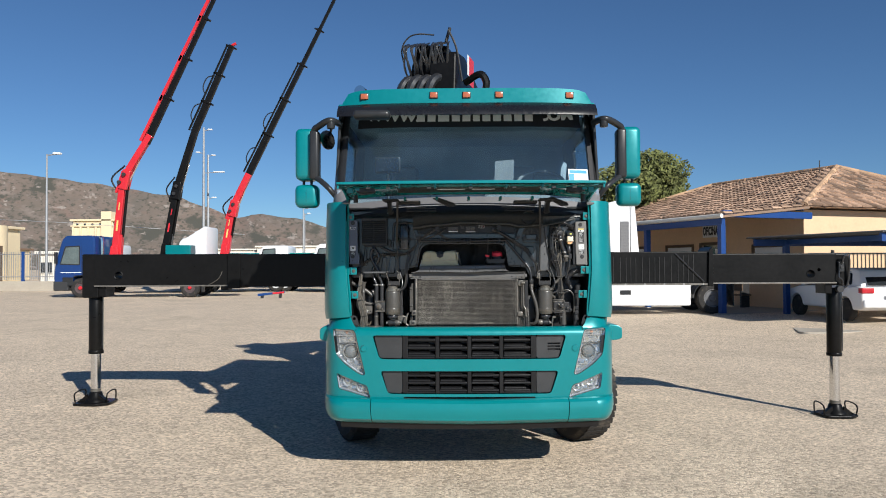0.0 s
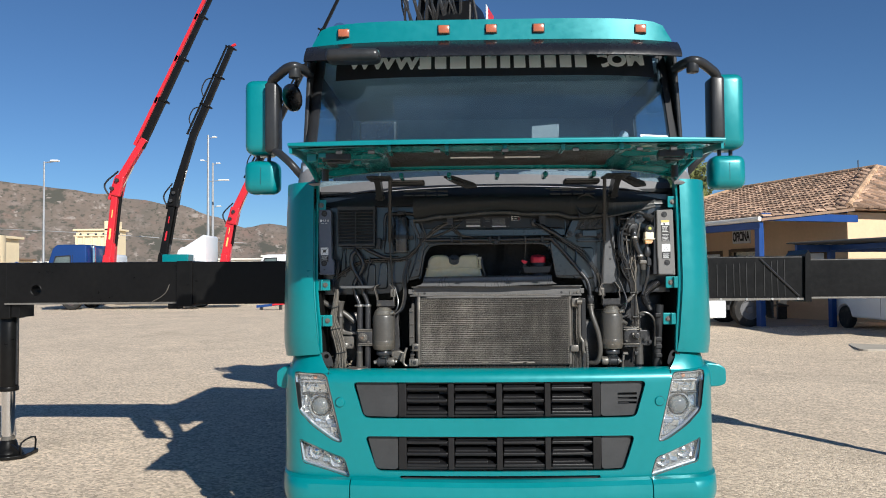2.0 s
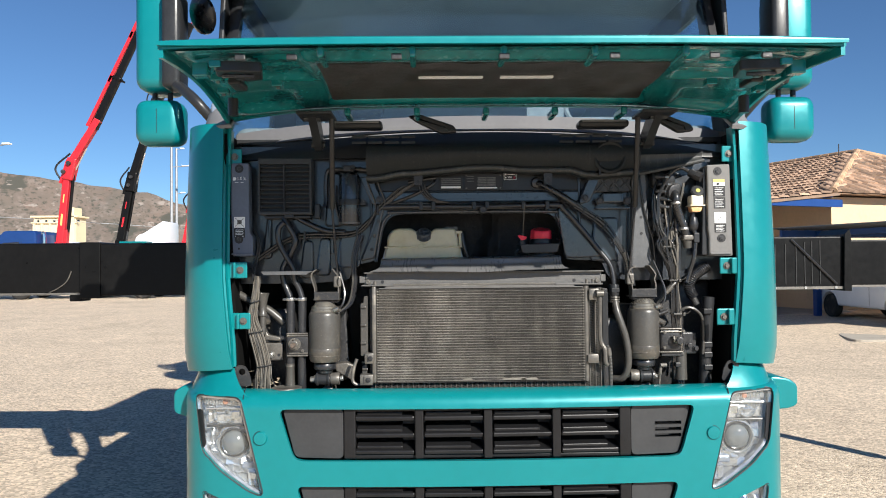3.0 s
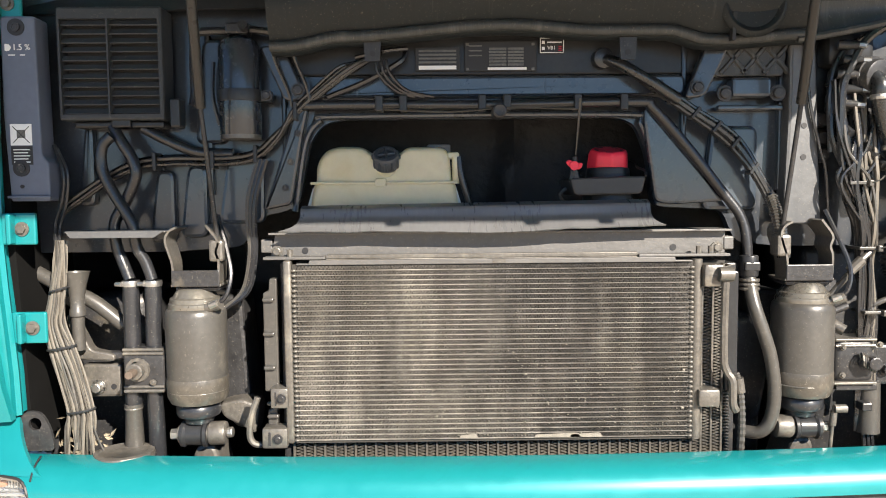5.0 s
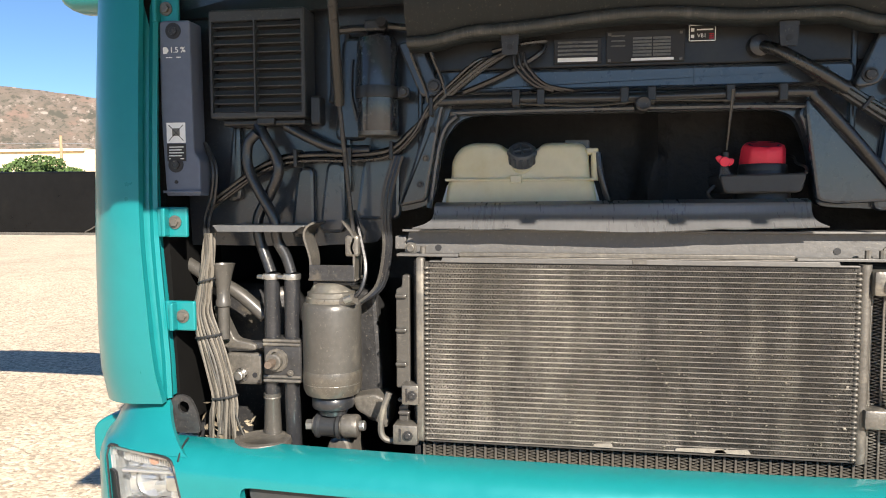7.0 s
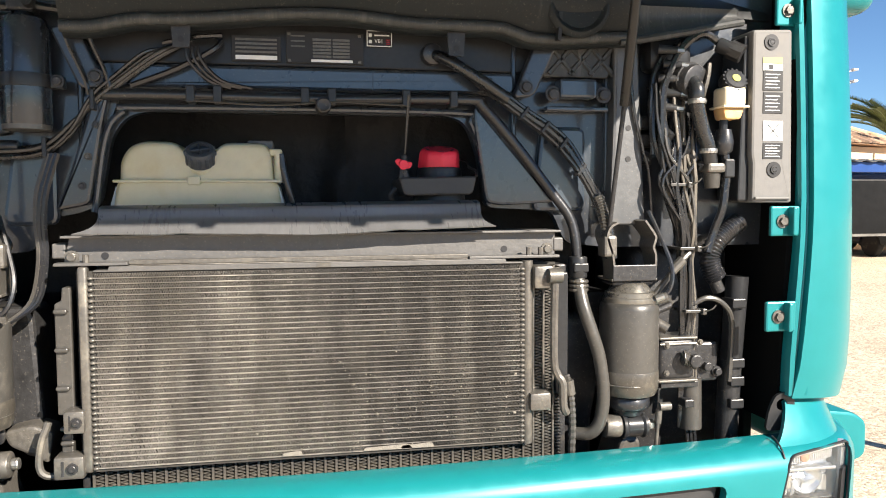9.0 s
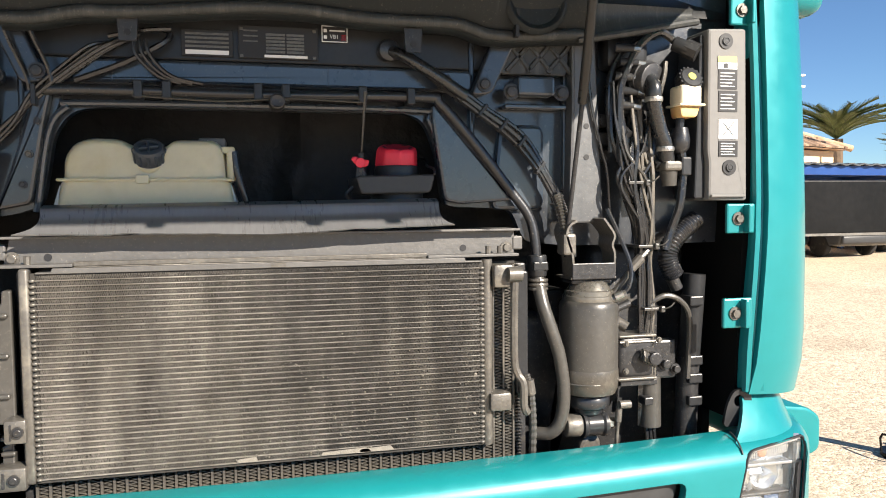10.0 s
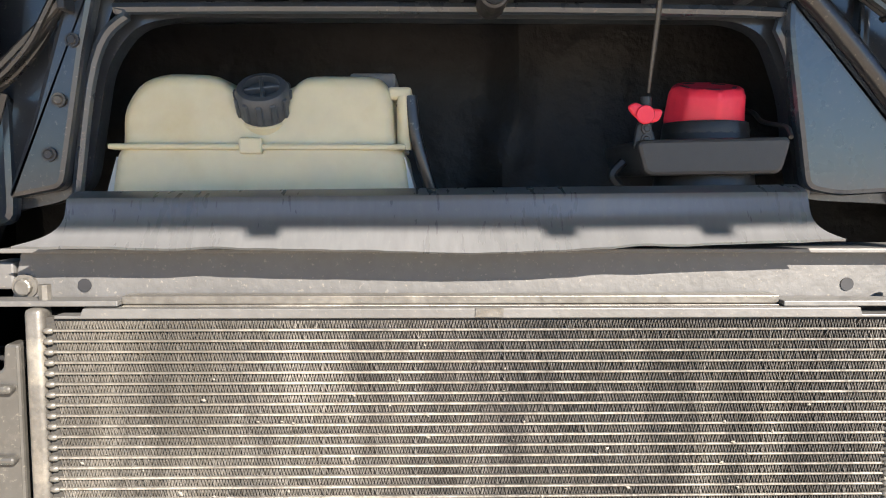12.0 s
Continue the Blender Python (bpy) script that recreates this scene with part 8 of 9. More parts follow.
# radiator behind it
radi = part("radiator", box(-0.46, -0.44, -0.112, -0.03, 1.10, 1.58, 0.004), DARKMET, truck, "dusty radiator behind the condenser")
part("side_tank", box(0.475, 0.50, -0.105, -0.03, 1.10, 1.57, 0.004), DARKMET, radi)
# same dark tone closes the radiator core where only shade would be
part("core_shade", box(-0.44, 0.475, -0.105, -0.100, 1.10, 1.575), FINBACK, radi)
zig_me = tube2_me = None
for k in range(43):
    x = -0.437 + 0.0215 * k
    if tube2_me is None:
        b = box(-0.0026, 0.0026, -0.1235, -0.09, 1.10, 1.57, 0.001, 1)
        tube2_me = bpy.data.meshes.new("tube")
        b.to_mesh(tube2_me)
        b.free()
        tube2_me.materials.append(DUSTMET)
        verts, faces = [], []
        for i in range(141):
            z = 1.10 + 0.47 * i / 140
            xx = 0.0185 if i % 2 else 0.0030
            verts += [(xx, -0.1215, z - 0.0006), (xx, -0.1215, z + 0.0006), (xx, -0.100, z)]
            if i:
                q = 3 * i
                faces += [(q - 3, q, q + 1, q - 2), (q - 2, q + 1, q + 2, q - 1)]
        zig_me = bpy.data.meshes.new("fin")
        zig_me.from_pydata(verts, [], faces)
        zig_me.materials.append(DUSTMET)
    o = new("tube", tube2_me)
    o.location.x, o.parent = x, radi
    o = new("fin", zig_me)
    o.location.x, o.parent = x, radi
# plastic seals beside the cooler
for x0, x1, z0, z1 in ((-0.495, -0.466, 1.31, 1.548), (-0.490, -0.47, 1.21, 1.30)):
    g = part("air_guide", slab(soften([(x0, z0), (x1, z0), (x1, z1), (x0 + 0.014, z1), (x0 + 0.012, z1 - 0.025), (x0, z1 - 0.03)], 0.004), "y", -0.125, -0.10, 0.003), DUSTRUB, truck, "grey plastic air guide")
    for k in range(3):
        z = z0 + (z1 - z0) * (0.2 + 0.3 * k)
        part("rib", box(x0, x0 + 0.024, -0.135, -0.12, z, z + 0.008, 0.003), DUSTRUB, g)
part("air_guide", box(0.470, 0.496, -0.13, -0.09, 1.30, 1.555, 0.004), BLACK, truck)
part("drain_pipe", hose([(-0.510, -0.13, 1.30), (-0.522, -0.135, 1.262), (-0.527, -0.135, 1.222), (-0.518, -0.135, 1.203), (-0.495, -0.13, 1.198), (-0.46, -0.13, 1.200)], 0.007, 8), DUSTMET, truck, smooth=True)

# fuse box cover
fuse = part("fuse_cover", slab(soften([(-1.0, 1.712), (-0.911, 1.712), (-0.911, 1.79), (-0.924, 1.805), (-0.927, 2.082), (-0.996, 2.082)], 0.008), "y", -0.135, -0.08, 0.004), PANELBLUE, truck, "blue-black fuse box cover with a sticker")
part("lower_lip", box(-0.995, -0.908, -0.141, -0.13, 1.718, 1.724, 0.002), PANELBLUE, fuse)
for x, z in ((-0.964, 2.060), (-0.966, 1.779)):
    part("recess", spin([(0.017, -0.001), (0.017, 0.001), (0.015, 0.003)], (x, -0.136, z), "y", 20), INK, fuse)
    bolt(x, -0.137, z, 0.006, fuse, DARKMET, 0.002)
part("hole", spin([(0.004, -0.001), (0.004, 0.001)], (-0.966, -0.136, 1.742), "y", 10), INK, fuse)
st = part("sticker", box(-0.985, -0.942, -0.1362, -0.1352, 1.825, 1.868), STICKER, fuse, "white warning sticker over a black one")
part("warning_label", box(-0.985, -0.942, -0.1362, -0.1352, 1.786, 1.8235), INK, fuse)
for k in range(5):
    part("print", box(-0.980, -0.947 - 0.004 * (k % 2), -0.1368, -0.136, 1.7905 + 0.0062 * k, 1.7925 + 0.0062 * k), STICKER, fuse)
for a, b in (((-0.980, 1.830), (-0.947, 1.863)), ((-0.980, 1.863), (-0.947, 1.830))):
    part("print", rod((a[0], -0.1364, a[1]), (b[0], -0.1364, b[1]), 0.0008, seg=5), INK, st)
part("print", box(-0.972, -0.955, -0.1366, -0.136, 1.840, 1.856), DUSTMET, st)
text_mesh("1.5 %", 0.0165, STICKER, fuse, pose(-0.955, -0.1358, 2.020, 90, 0, 0))
fuse.location.x = -0.007
part("lamp_symbol", slab(soften([(-0.988, 2.013), (-0.980, 2.013), (-0.975, 2.020), (-0.980, 2.027), (-0.988, 2.027)], 0.002), "y", -0.1362, -0.1352), STICKER, fuse)
for x0, x1 in ((-0.982, -0.968), (-0.958, -0.948)):
    part("print", box(x0, x1, -0.1362, -0.1352, 2.004, 2.006), STICKER, fuse)

# air intake grille
LOUVRE = mat("louvre_plastic", (0.040, 0.044, 0.049), 0.50, 0, 0.15, 10, 0.06, 300, speck=0.25, spec=0.35)
ac = part("air_intake", carve(box(-0.901, -0.687, -0.118, -0.05, 1.876, 2.104, 0.005), [box(-0.894, -0.696, -0.2, -0.085, 1.888, 2.080)]), LOUVRE, truck, "black louvred air intake")
# black plate paints the shade seen between the louvres
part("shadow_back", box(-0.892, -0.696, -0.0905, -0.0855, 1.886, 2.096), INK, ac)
part("mullion", box(-0.7990, -0.7955, -0.121, -0.10, 1.888, 2.080), LOUVRE, ac)
for k in range(11):
    z = 1.895 + 0.0178 * k
    b = box(-0.894, -0.696, -0.0018, 0.0018, -0.0070, 0.0070, 0.0008, 1)
    part("louvre", place(b, pose(0, -0.107, z, -38, 0, 0)), LOUVRE, ac)
part("lower_tray", box(-0.88, -0.695, -0.10, -0.05, 1.862, 1.875, 0.004), BLACK, ac)
part("outlet", box(-0.80, -0.76, -0.11, -0.07, 1.862, 1.885, 0.004), BLACK, ac)
part("connector", box(-0.676, -0.655, -0.12, -0.08, 1.86, 1.92, 0.005), BLACK, ac)

# dryer bottle
dry = part("dryer_bottle", spin([(0.034, -0.102), (0.041, -0.098), (0.043, -0.09), (0.0425, 0.085), (0.038, 0.098), (0.022, 0.106), (0.018, 0.112)], (-0.530, -0.085, 1.932), "z", 28), mat("bottle_paint", (0.024, 0.029, 0.036), 0.25, 0, 0.2, 8, 0.02, 90, coat=0.7, coat_rough=0.1, stain=(0.06, 0.06, 0.058), stain_scale=10, stain_at=0.64), truck, "blue-black dryer bottle in a clamp", True)
dry.location = (-0.010, 0, 0.008)
part("base_ring", spin([(0.042, 0.0), (0.042, 0.012), (0.036, 0.014)], (-0.530, -0.085, 1.829), "z", 28), DUSTMET, dry, smooth=True)
part("clamp", spin([(0.046, -0.012), (0.047, 0.0), (0.046, 0.012)], (-0.530, -0.085, 1.918), "z", 28), BLACK, dry, smooth=True)
part("clamp_ear", box(-0.49, -0.465, -0.095, -0.065, 1.906, 1.930, 0.003), BLACK, dry)
bolt(-0.472, -0.096, 1.918, 0.008, dry, DARKMET)
part("top_fitting", box(-0.552, -0.505, -0.11, -0.065, 2.042, 2.066, 0.005), DARKMET, dry)
part("union", rod((-0.512, -0.11, 2.054), (-0.512, -0.125, 2.057), 0.010), DARKMET, dry)
part("pipe", hose([(-0.552, -0.085, 2.052), (-0.59, -0.085, 2.052), (-0.617, -0.085, 2.045), (-0.625, -0.085, 2.00), (-0.625, -0.085, 1.93), (-0.628, -0.09, 1.90)], 0.0085, 8), RUBBER, dry, smooth=True)
part("pipe", hose([(-0.505, -0.09, 2.054), (-0.47, -0.09, 2.05), (-0.455, -0.09, 2.05)], 0.008, 8), RUBBER, dry)
part("cable", hose([(-0.585, -0.08, 1.99), (-0.588, -0.08, 1.92), (-0.575, -0.08, 1.86)], 0.005, 6), RUBBER, dry)

# left hand hoses
part("heater_hose", hose([(-0.804, -0.09, 1.865), (-0.785, -0.10, 1.835), (-0.762, -0.10, 1.795), (-0.757, -0.10, 1.762), (-0.778, -0.095, 1.717), (-0.808, -0.09, 1.666), (-0.807, -0.09, 1.62), (-0.796, -0.09, 1.586), (-0.777, -0.10, 1.545)], 0.012, 10), RUBBER, truck, "black rubber heater hose", True)
part("heater_hose", hose([(-0.800, -0.11, 1.845), (-0.820, -0.11, 1.822), (-0.821, -0.11, 1.775), (-0.799, -0.11, 1.725), (-0.766, -0.11, 1.667), (-0.759, -0.105, 1.616), (-0.743, -0.10, 1.582), (-0.731, -0.10, 1.545)], 0.012, 10), RUBBER, truck, "black rubber heater hose", True)
part("heater_hose", hose([(-0.745, -0.08, 1.862), (-0.694, -0.085, 1.836), (-0.634, -0.08, 1.812), (-0.56, -0.075, 1.808)], 0.011, 10), RUBBER, truck, "black rubber heater hose", True)
for x in (-0.776, -0.730):
    p = part("riser_pipe", hose([(x, -0.10, 1.545), (x - 0.001, -0.10, 1.40), (x - 0.003, -0.10, 1.28), (x - 0.004, -0.09, 1.30 if x < -0.75 else 1.14)], 0.0170, 12, 34, ribs=0.0005), RUBBER, truck, "ribbed rubber riser pipe", True)
    part("hose_clamp", spin([(0.0185, -0.006), (0.0195, 0.0), (0.0185, 0.006)], (x, -0.10, 1.538), "z", 20), STEEL, p, smooth=True)
    part("clamp_screw", rod((x - 0.026, -0.112, 1.538), (x - 0.012, -0.117, 1.538), 0.005, seg=8), STEEL, p)
boot = part("rubber_boot", spin([(0.015, 0.005), (0.0185, 0.004), (0.0185, -0.006), (0.0170, -0.010), (0.0215, -0.13)], (-0.780, -0.10, 1.277), "z", 20), DUSTRUB, truck, "dusty rubber boot below the clamp", True)
part("band", spin([(0.0188, -0.002), (0.0193, 0.0), (0.0188, 0.002)], (-0.780, -0.10, 1.272), "z", 20), DUSTMET, boot)
rail = part("sheet_bracket", box(-0.884, -0.682, -0.155, -0.075, 1.6470, 1.6505, 0.0012), POSTMET, truck, "pale folded sheet bracket")
part("fold", slab([(-0.872, 1.637), (-0.704, 1.637), (-0.684, 1.6500), (-0.882, 1.6500)], "y", -0.157, -0.153), POSTMET, rail)
brk = part("step_bracket", box(-0.895, -0.812, -0.078, -0.05, 1.290, 1.362, 0.006), DUSTMET, truck, "dusty cast bracket")
part("clamp_plate", box(-0.788, -0.703, -0.126, -0.065, 1.312, 1.405, 0.005, 3), DARKMET, brk, smooth=True)
part("cross_bar", box(-0.898, -0.783, -0.082, -0.055, 1.372, 1.388, 0.004), DARKMET, brk)
bolt(-0.757, -0.127, 1.360, 0.017, brk, DUSTMET, 0.022)
bolt(-0.860, -0.079, 1.314, 0.010, brk, STEEL, 0.020)
part("washer", rod((-0.860, -0.078, 1.314), (-0.860, -0.082, 1.314), 0.016, seg=18), DUSTMET, brk)
part("arm", slab(soften([(-0.92, 1.47), (-0.905, 1.47), (-0.87, 1.395), (-0.82, 1.385), (-0.82, 1.37), (-0.90, 1.375)], 0.01), "y", -0.09, -0.06, 0.004), DUSTMET, brk)
part("stay_pipe", hose([(-1.01, -0.05, 1.566), (-0.949, -0.055, 1.532), (-0.874, -0.055, 1.493), (-0.812, -0.05, 1.440)], 0.016, 10), DUSTRUB, truck, "dusty stay pipe", True)
part("washer_filler", spin([(0.013, -0.125), (0.013, -0.055), (0.0165, -0.052), (0.0165, -0.040), (0.014, -0.036), (0.0155, -0.010), (0.0200, 0.014), (0.0265, 0.037), (0.0275, 0.040), (0.0255, 0.040), (0.018, 0.014), (0.010, -0.01)], (-0.887, -0.105, 1.524), "z", 22), DUSTRUB, truck, "smoky plastic washer filler", True)
rnd = random.Random(11)
LOOM = [(-0.903, 1.632, 0.4), (-0.905, 1.590, 0.55), (-0.911, 1.545, 0.65), (-0.918, 1.500, 0.75), (-0.923, 1.460, 0.9), (-0.911, 1.409, 1.2), (-0.895, 1.351, 1.25), (-0.878, 1.276, 1.2), (-0.880, 1.235, 1.35), (-0.884, 1.150, 1.5)]
bund = part("cable_loom", hose([(x, -0.125, z) for x, z, w in LOOM], 0.008, 8), DUSTRUB, truck, "loom of dusty grey cables tied together", True)
for k in range(22):
    a = -0.0215 + 0.0043 * (k % 11) + rnd.uniform(-0.0008, 0.0008)
    b = -0.006 - 0.005 * math.cos(a / 0.0215 * 1.5) + 0.006 * (k // 11)
    fan = rnd.uniform(-0.5, 0.5) * (1 if k % 5 else 3)
    wob = [rnd.uniform(-0.0018, 0.0018) for i in LOOM]
    pts = [(x + a * w + e + (0.028 * fan * ss(1.26, 1.15, z)), -0.127 + b + e, z) for (x, z, w), e in zip(LOOM, wob)]
    part("cable", hose(pts, (0.0021, 0.0027, 0.0018, 0.0031)[k % 4], 6, 5), (DUSTRUB, TAPE, WORNRUB, TAPE, DUSTRUB, DUSTMET)[k % 6], bund, smooth=True)
for x, z, w in ((-0.912, 1.530, 0.018), (-0.911, 1.409, 0.029), (-0.877, 1.276, 0.029)):
    tie = [(x + w * math.cos(q), -0.130 + 0.016 * math.sin(q), z + 0.005 * math.cos(q)) for q in [2 * math.pi * k / 16 for k in range(17)]]
    part("cable_tie", hose(tie, 0.0026, 6, 1), BLACK, bund)
part("cable", hose([(-0.923, -0.10, 1.828), (-0.907, -0.10, 1.769), (-0.913, -0.10, 1.711), (-0.930, -0.10, 1.659), (-0.915, -0.12, 1.60)], 0.004, 6), RUBBER, bund)
part("cable", hose([(-0.918, -0.10, 1.82), (-0.899, -0.10, 1.769), (-0.905, -0.10, 1.705), (-0.920, -0.10, 1.655), (-0.91, -0.12, 1.60)], 0.004, 6), RUBBER, bund)
# loom along the bulkhead
loom = None
for k in range(13):
    a, b = rnd.uniform(-0.012, 0.012), rnd.uniform(-0.01, 0.012)
    pts = [(-0.931, -0.07 + b, 1.69 + a), (-0.883, -0.075 + b, 1.722 + a), (-0.819, -0.08 + b, 1.762 + a), (-0.756, -0.08 + b, 1.788 + a), (-0.68, -0.08 + b, 1.795 + a), (-0.59, -0.08 + b, 1.794 + a), (-0.515, -0.08 + b, 1.804 + a), (-0.465, -0.08 + b, 1.846 + a), (-0.420 + a, -0.08 + b, 1.900), (-0.370 + a * 1.5, -0.075 + b, 1.945), (-0.32 + a * 2, -0.07 + b, 1.985), (-0.28 + a * 3, -0.06 + b * 0.5, 2.005 + a)]
    o = part("bulkhead_loom" if loom is None else "cable", hose(pts, rnd.uniform(0.0024, 0.0046), 6, 5), CABLE if k % 5 else DUSTRUB, truck if loom is None else loom, "bundle of black cables along the bulkhead" if loom is None else "", True)
    loom = loom or o
for x, z in ((-0.72, 1.792), (-0.60, 1.795), (-0.51, 1.806), (-0.425, 1.895)):
    part("cable_tie", box(x - 0.004, x + 0.004, -0.098, -0.055, z - 0.019, z + 0.019, 0.002), BLACK, loom)
for a, b in (((-0.469, 2.030), (-0.438, 1.934)), ((-0.427, 2.030), (-0.402, 1.950))):
    part("hanging_cable", hose([(a[0], -0.11, a[1]), (a[0] * 0.6 + b[0] * 0.4 - 0.004, -0.10, a[1] * 0.6 + b[1] * 0.4), (b[0], -0.09, b[1]), (b[0] + 0.006, -0.085, b[1] - 0.03)], 0.004, 6), CABLE, loom, smooth=True)
part("cable_spur", hose([(-0.30, -0.075, 2.006), (-0.24, -0.09, 2.016), (-0.19, -0.085, 2.022)], 0.0045, 6), CABLE, loom, smooth=True)
for k in range(3):
    part("cable", hose([(-0.255 + 0.01 * k, -0.09, 2.0), (-0.25 + 0.012 * k, -0.09, 1.97), (-0.215 + 0.012 * k, -0.09, 1.935), (-0.175 + 0.02 * k, -0.085, 1.922)], 0.0035, 6), RUBBER, loom)
part("cable", hose([(-0.36, -0.07, 1.925), (-0.28, -0.08, 1.955), (-0.215, -0.08, 1.99), (-0.195, -0.07, 2.01), (-0.20, -0.06, 2.025)], 0.006, 6), RUBBER, loom)
for k in range(3):
    part("cable", hose([(-0.505 + 0.008 * k, -0.09, 1.795), (-0.527 + 0.008 * k, -0.09, 1.72), (-0.530 + 0.007 * k, -0.09, 1.66), (-0.527 + 0.006 * k, -0.09, 1.60), (-0.545 + 0.006 * k, -0.085, 1.52), (-0.59, -0.085, 1.478)], 0.0055, 6), RUBBER if k else DUSTRUB, loom, smooth=True)


# air springs with their brackets
RINGMET = mat("ring_metal", (0.20, 0.188, 0.165), 0.3, 0.6, 0.2, 14, 0.05, 200)
def air_spring(x, s):
    c = (x, -0.105, 1.39)
    sp = part("air_spring", spin([(0.040, -0.103), (0.056, -0.100), (0.0615, -0.088), (0.0625, -0.06), (0.0628, 0.02), (0.063, 0.082), (0.061, 0.092), (0.057, 0.097), (0.052, 0.099)], c, "z", 36), DUSTRUB, truck, "dusty grey rubber cab air spring", True)
    part("lower_roll", spin([(0.050, -0.1025), (0.0568, -0.1005), (0.0625, -0.088), (0.0640, -0.065), (0.0634, -0.050), (0.0620, -0.046)], c, "z", 36), WORNRUB, sp, "worn brown roll of the bellows", True)
    part("upper_ring", spin([(0.055, 0.094), (0.0560, 0.097), (0.0550, 0.107), (0.0520, 0.109), (0.0515, 0.118), (0.046, 0.120), (0.038, 0.134), (0.034, 0.138), (0.030, 0.139)], c, "z", 32), RINGMET, sp, smooth=True)
    part("lower_cup", spin([(0.020, -0.150), (0.030, -0.146), (0.032, -0.136), (0.0435, -0.131), (0.0455, -0.126), (0.0455, -0.112), (0.042, -0.106), (0.030, -0.102)], c, "z", 32), RUBBER, sp, smooth=True)
    part("stem", rod((x, -0.105, 1.20), (x, -0.105, 1.25), 0.018), DUSTMET, sp)
    eye = part("joint", rod((x - s * 0.036, -0.115, 1.219), (x + s * 0.055, -0.115, 1.220), 0.020, seg=20, bevel=0.003), DUSTMET, sp, "dusty steel pivot joint", True)
    part("bush", spin([(0.020, -0.028), (0.027, -0.027), (0.0275, -0.021), (0.0235, -0.016), (0.0235, 0.016), (0.0275, 0.021), (0.027, 0.027), (0.020, 0.028)], (x - s * 0.006, -0.115, 1.219), "x", 24), BLACK, eye, "black rubber bush", True)
    part("sleeve", rod((x + s * 0.024, -0.115, 1.220), (x + s * 0.060, -0.115, 1.221), 0.0245, seg=24, bevel=0.004), DUSTMET, eye, smooth=True)
    part("pin", rod((x + s * 0.060, -0.115, 1.221), (x + s * 0.074, -0.115, 1.222), 0.011, bevel=0.003), STEEL, eye)
    part("nut", rod((x - s * 0.056, -0.115, 1.218), (x - s * 0.036, -0.115, 1.219), 0.012, seg=6), STEEL, eye)
    part("washer", rod((x - s * 0.040, -0.115, 1.219), (x - s * 0.036, -0.115, 1.219), 0.018, seg=16), DUSTMET, eye)
    part("cross_arm", slab(soften([(x - 0.05, 1.06), (x + 0.06, 1.06), (x + 0.03, 1.19), (x - 0.01, 1.19)], 0.02), "y", -0.10, 0.0, 0.008), DUSTMET, sp)
    # bracket above with two ears
    bx = x + (0.013 if s > 0 else -0.003)
    ear = part("spring_bracket", box(bx - 0.052, bx + 0.050, -0.14, -0.06, 1.534, 1.539, 0.001), DUSTMET, truck, "dark steel spring bracket with two ears")
    part("front_plate", box(bx - 0.050, bx + 0.048, -0.142, -0.137, 1.534, 1.568, 0.002), DARKMET, ear)
    part("rubber_buffer", box(bx - 0.046, bx + 0.046, -0.13, -0.07, 1.524, 1.534, 0.004), RUBBER, ear)
    for wall in (((-0.050, 1.536), (-0.050, 1.580), (-0.063, 1.626), (-0.056, 1.648), (-0.040, 1.658)), ((0.048, 1.536), (0.049, 1.585), (0.044, 1.605), (0.048, 1.628), (0.024, 1.662))):
        line = smooth_line([Vector((bx + q, -0.14, z)) for q, z in wall], 5)
        n = len(line) - 1
        part("ear", sheet(lambda u, v: tuple(line[round(u * n)] + Vector((0, (0.03 * u + 0.05) * v, 0))), n, 1, 0.0045), DUSTMET, ear, smooth=False)
    part("boss", rod((x + 0.03, -0.14, 1.49), (x + 0.065, -0.15, 1.50), 0.011), DUSTMET, sp)
    part("frame_horn", slab(soften([(x - 0.03 * s - 0.03, 1.50), (x + 0.075 * s, 1.50), (x + 0.095 * s, 1.20), (x + 0.05 * s, 1.20)][::-s], 0.02), "y", -0.02, 0.10, 0.01), DARKMET, truck, "black chassis horn behind the spring")


air_spring(-0.640, 1)
air_spring(0.642, -1)
part("lower_lug", slab(soften([(-0.61, 1.27), (-0.56, 1.28), (-0.52, 1.265), (-0.53, 1.20), (-0.56, 1.22), (-0.60, 1.24)], 0.012), "y", -0.07, 0.0, 0.006), DUSTMET, truck)
link = part("level_rod", rod((0.703, -0.13, 1.268), (0.694, -0.13, 1.15), 0.004), DUSTMET, truck, "thin levelling rod")
part("ball_end", rod((0.70, -0.135, 1.262), (0.725, -0.135, 1.262), 0.009), DUSTMET, link)
part("collar", rod((0.7025, -0.13, 1.255), (0.700, -0.13, 1.225), 0.007), DUSTMET, link)

# right hand pillar post and clutter
post = part("steel_post", slab(soften([(0.604, 1.650), (0.686, 1.650), (0.672, 1.905), (0.662, 2.085), (0.610, 2.085), (0.612, 1.905)], 0.008), "y", -0.085, -0.045, 0.004), POSTMET, truck, "grey steel post with holes")
for z in (1.857, 1.791):
    part("hole", spin([(0.006, -0.0005), (0.006, 0.0005)], (0.645, -0.0858, z), "y", 12), INK, post)
part("edge", hose([(0.606, -0.087, 1.66), (0.613, -0.087, 1.90), (0.612, -0.087, 2.08)], 0.004, 6), POSTMET, post, smooth=True)
xp = part("insulation_plate", slab(soften([(0.455, 1.962), (0.602, 1.962), (0.612, 2.045), (0.60, 2.055), (0.46, 2.04)], 0.008), "y", -0.078, -0.06, 0.003), LIPRUB, truck, "black pressed plate with crossed ribs")
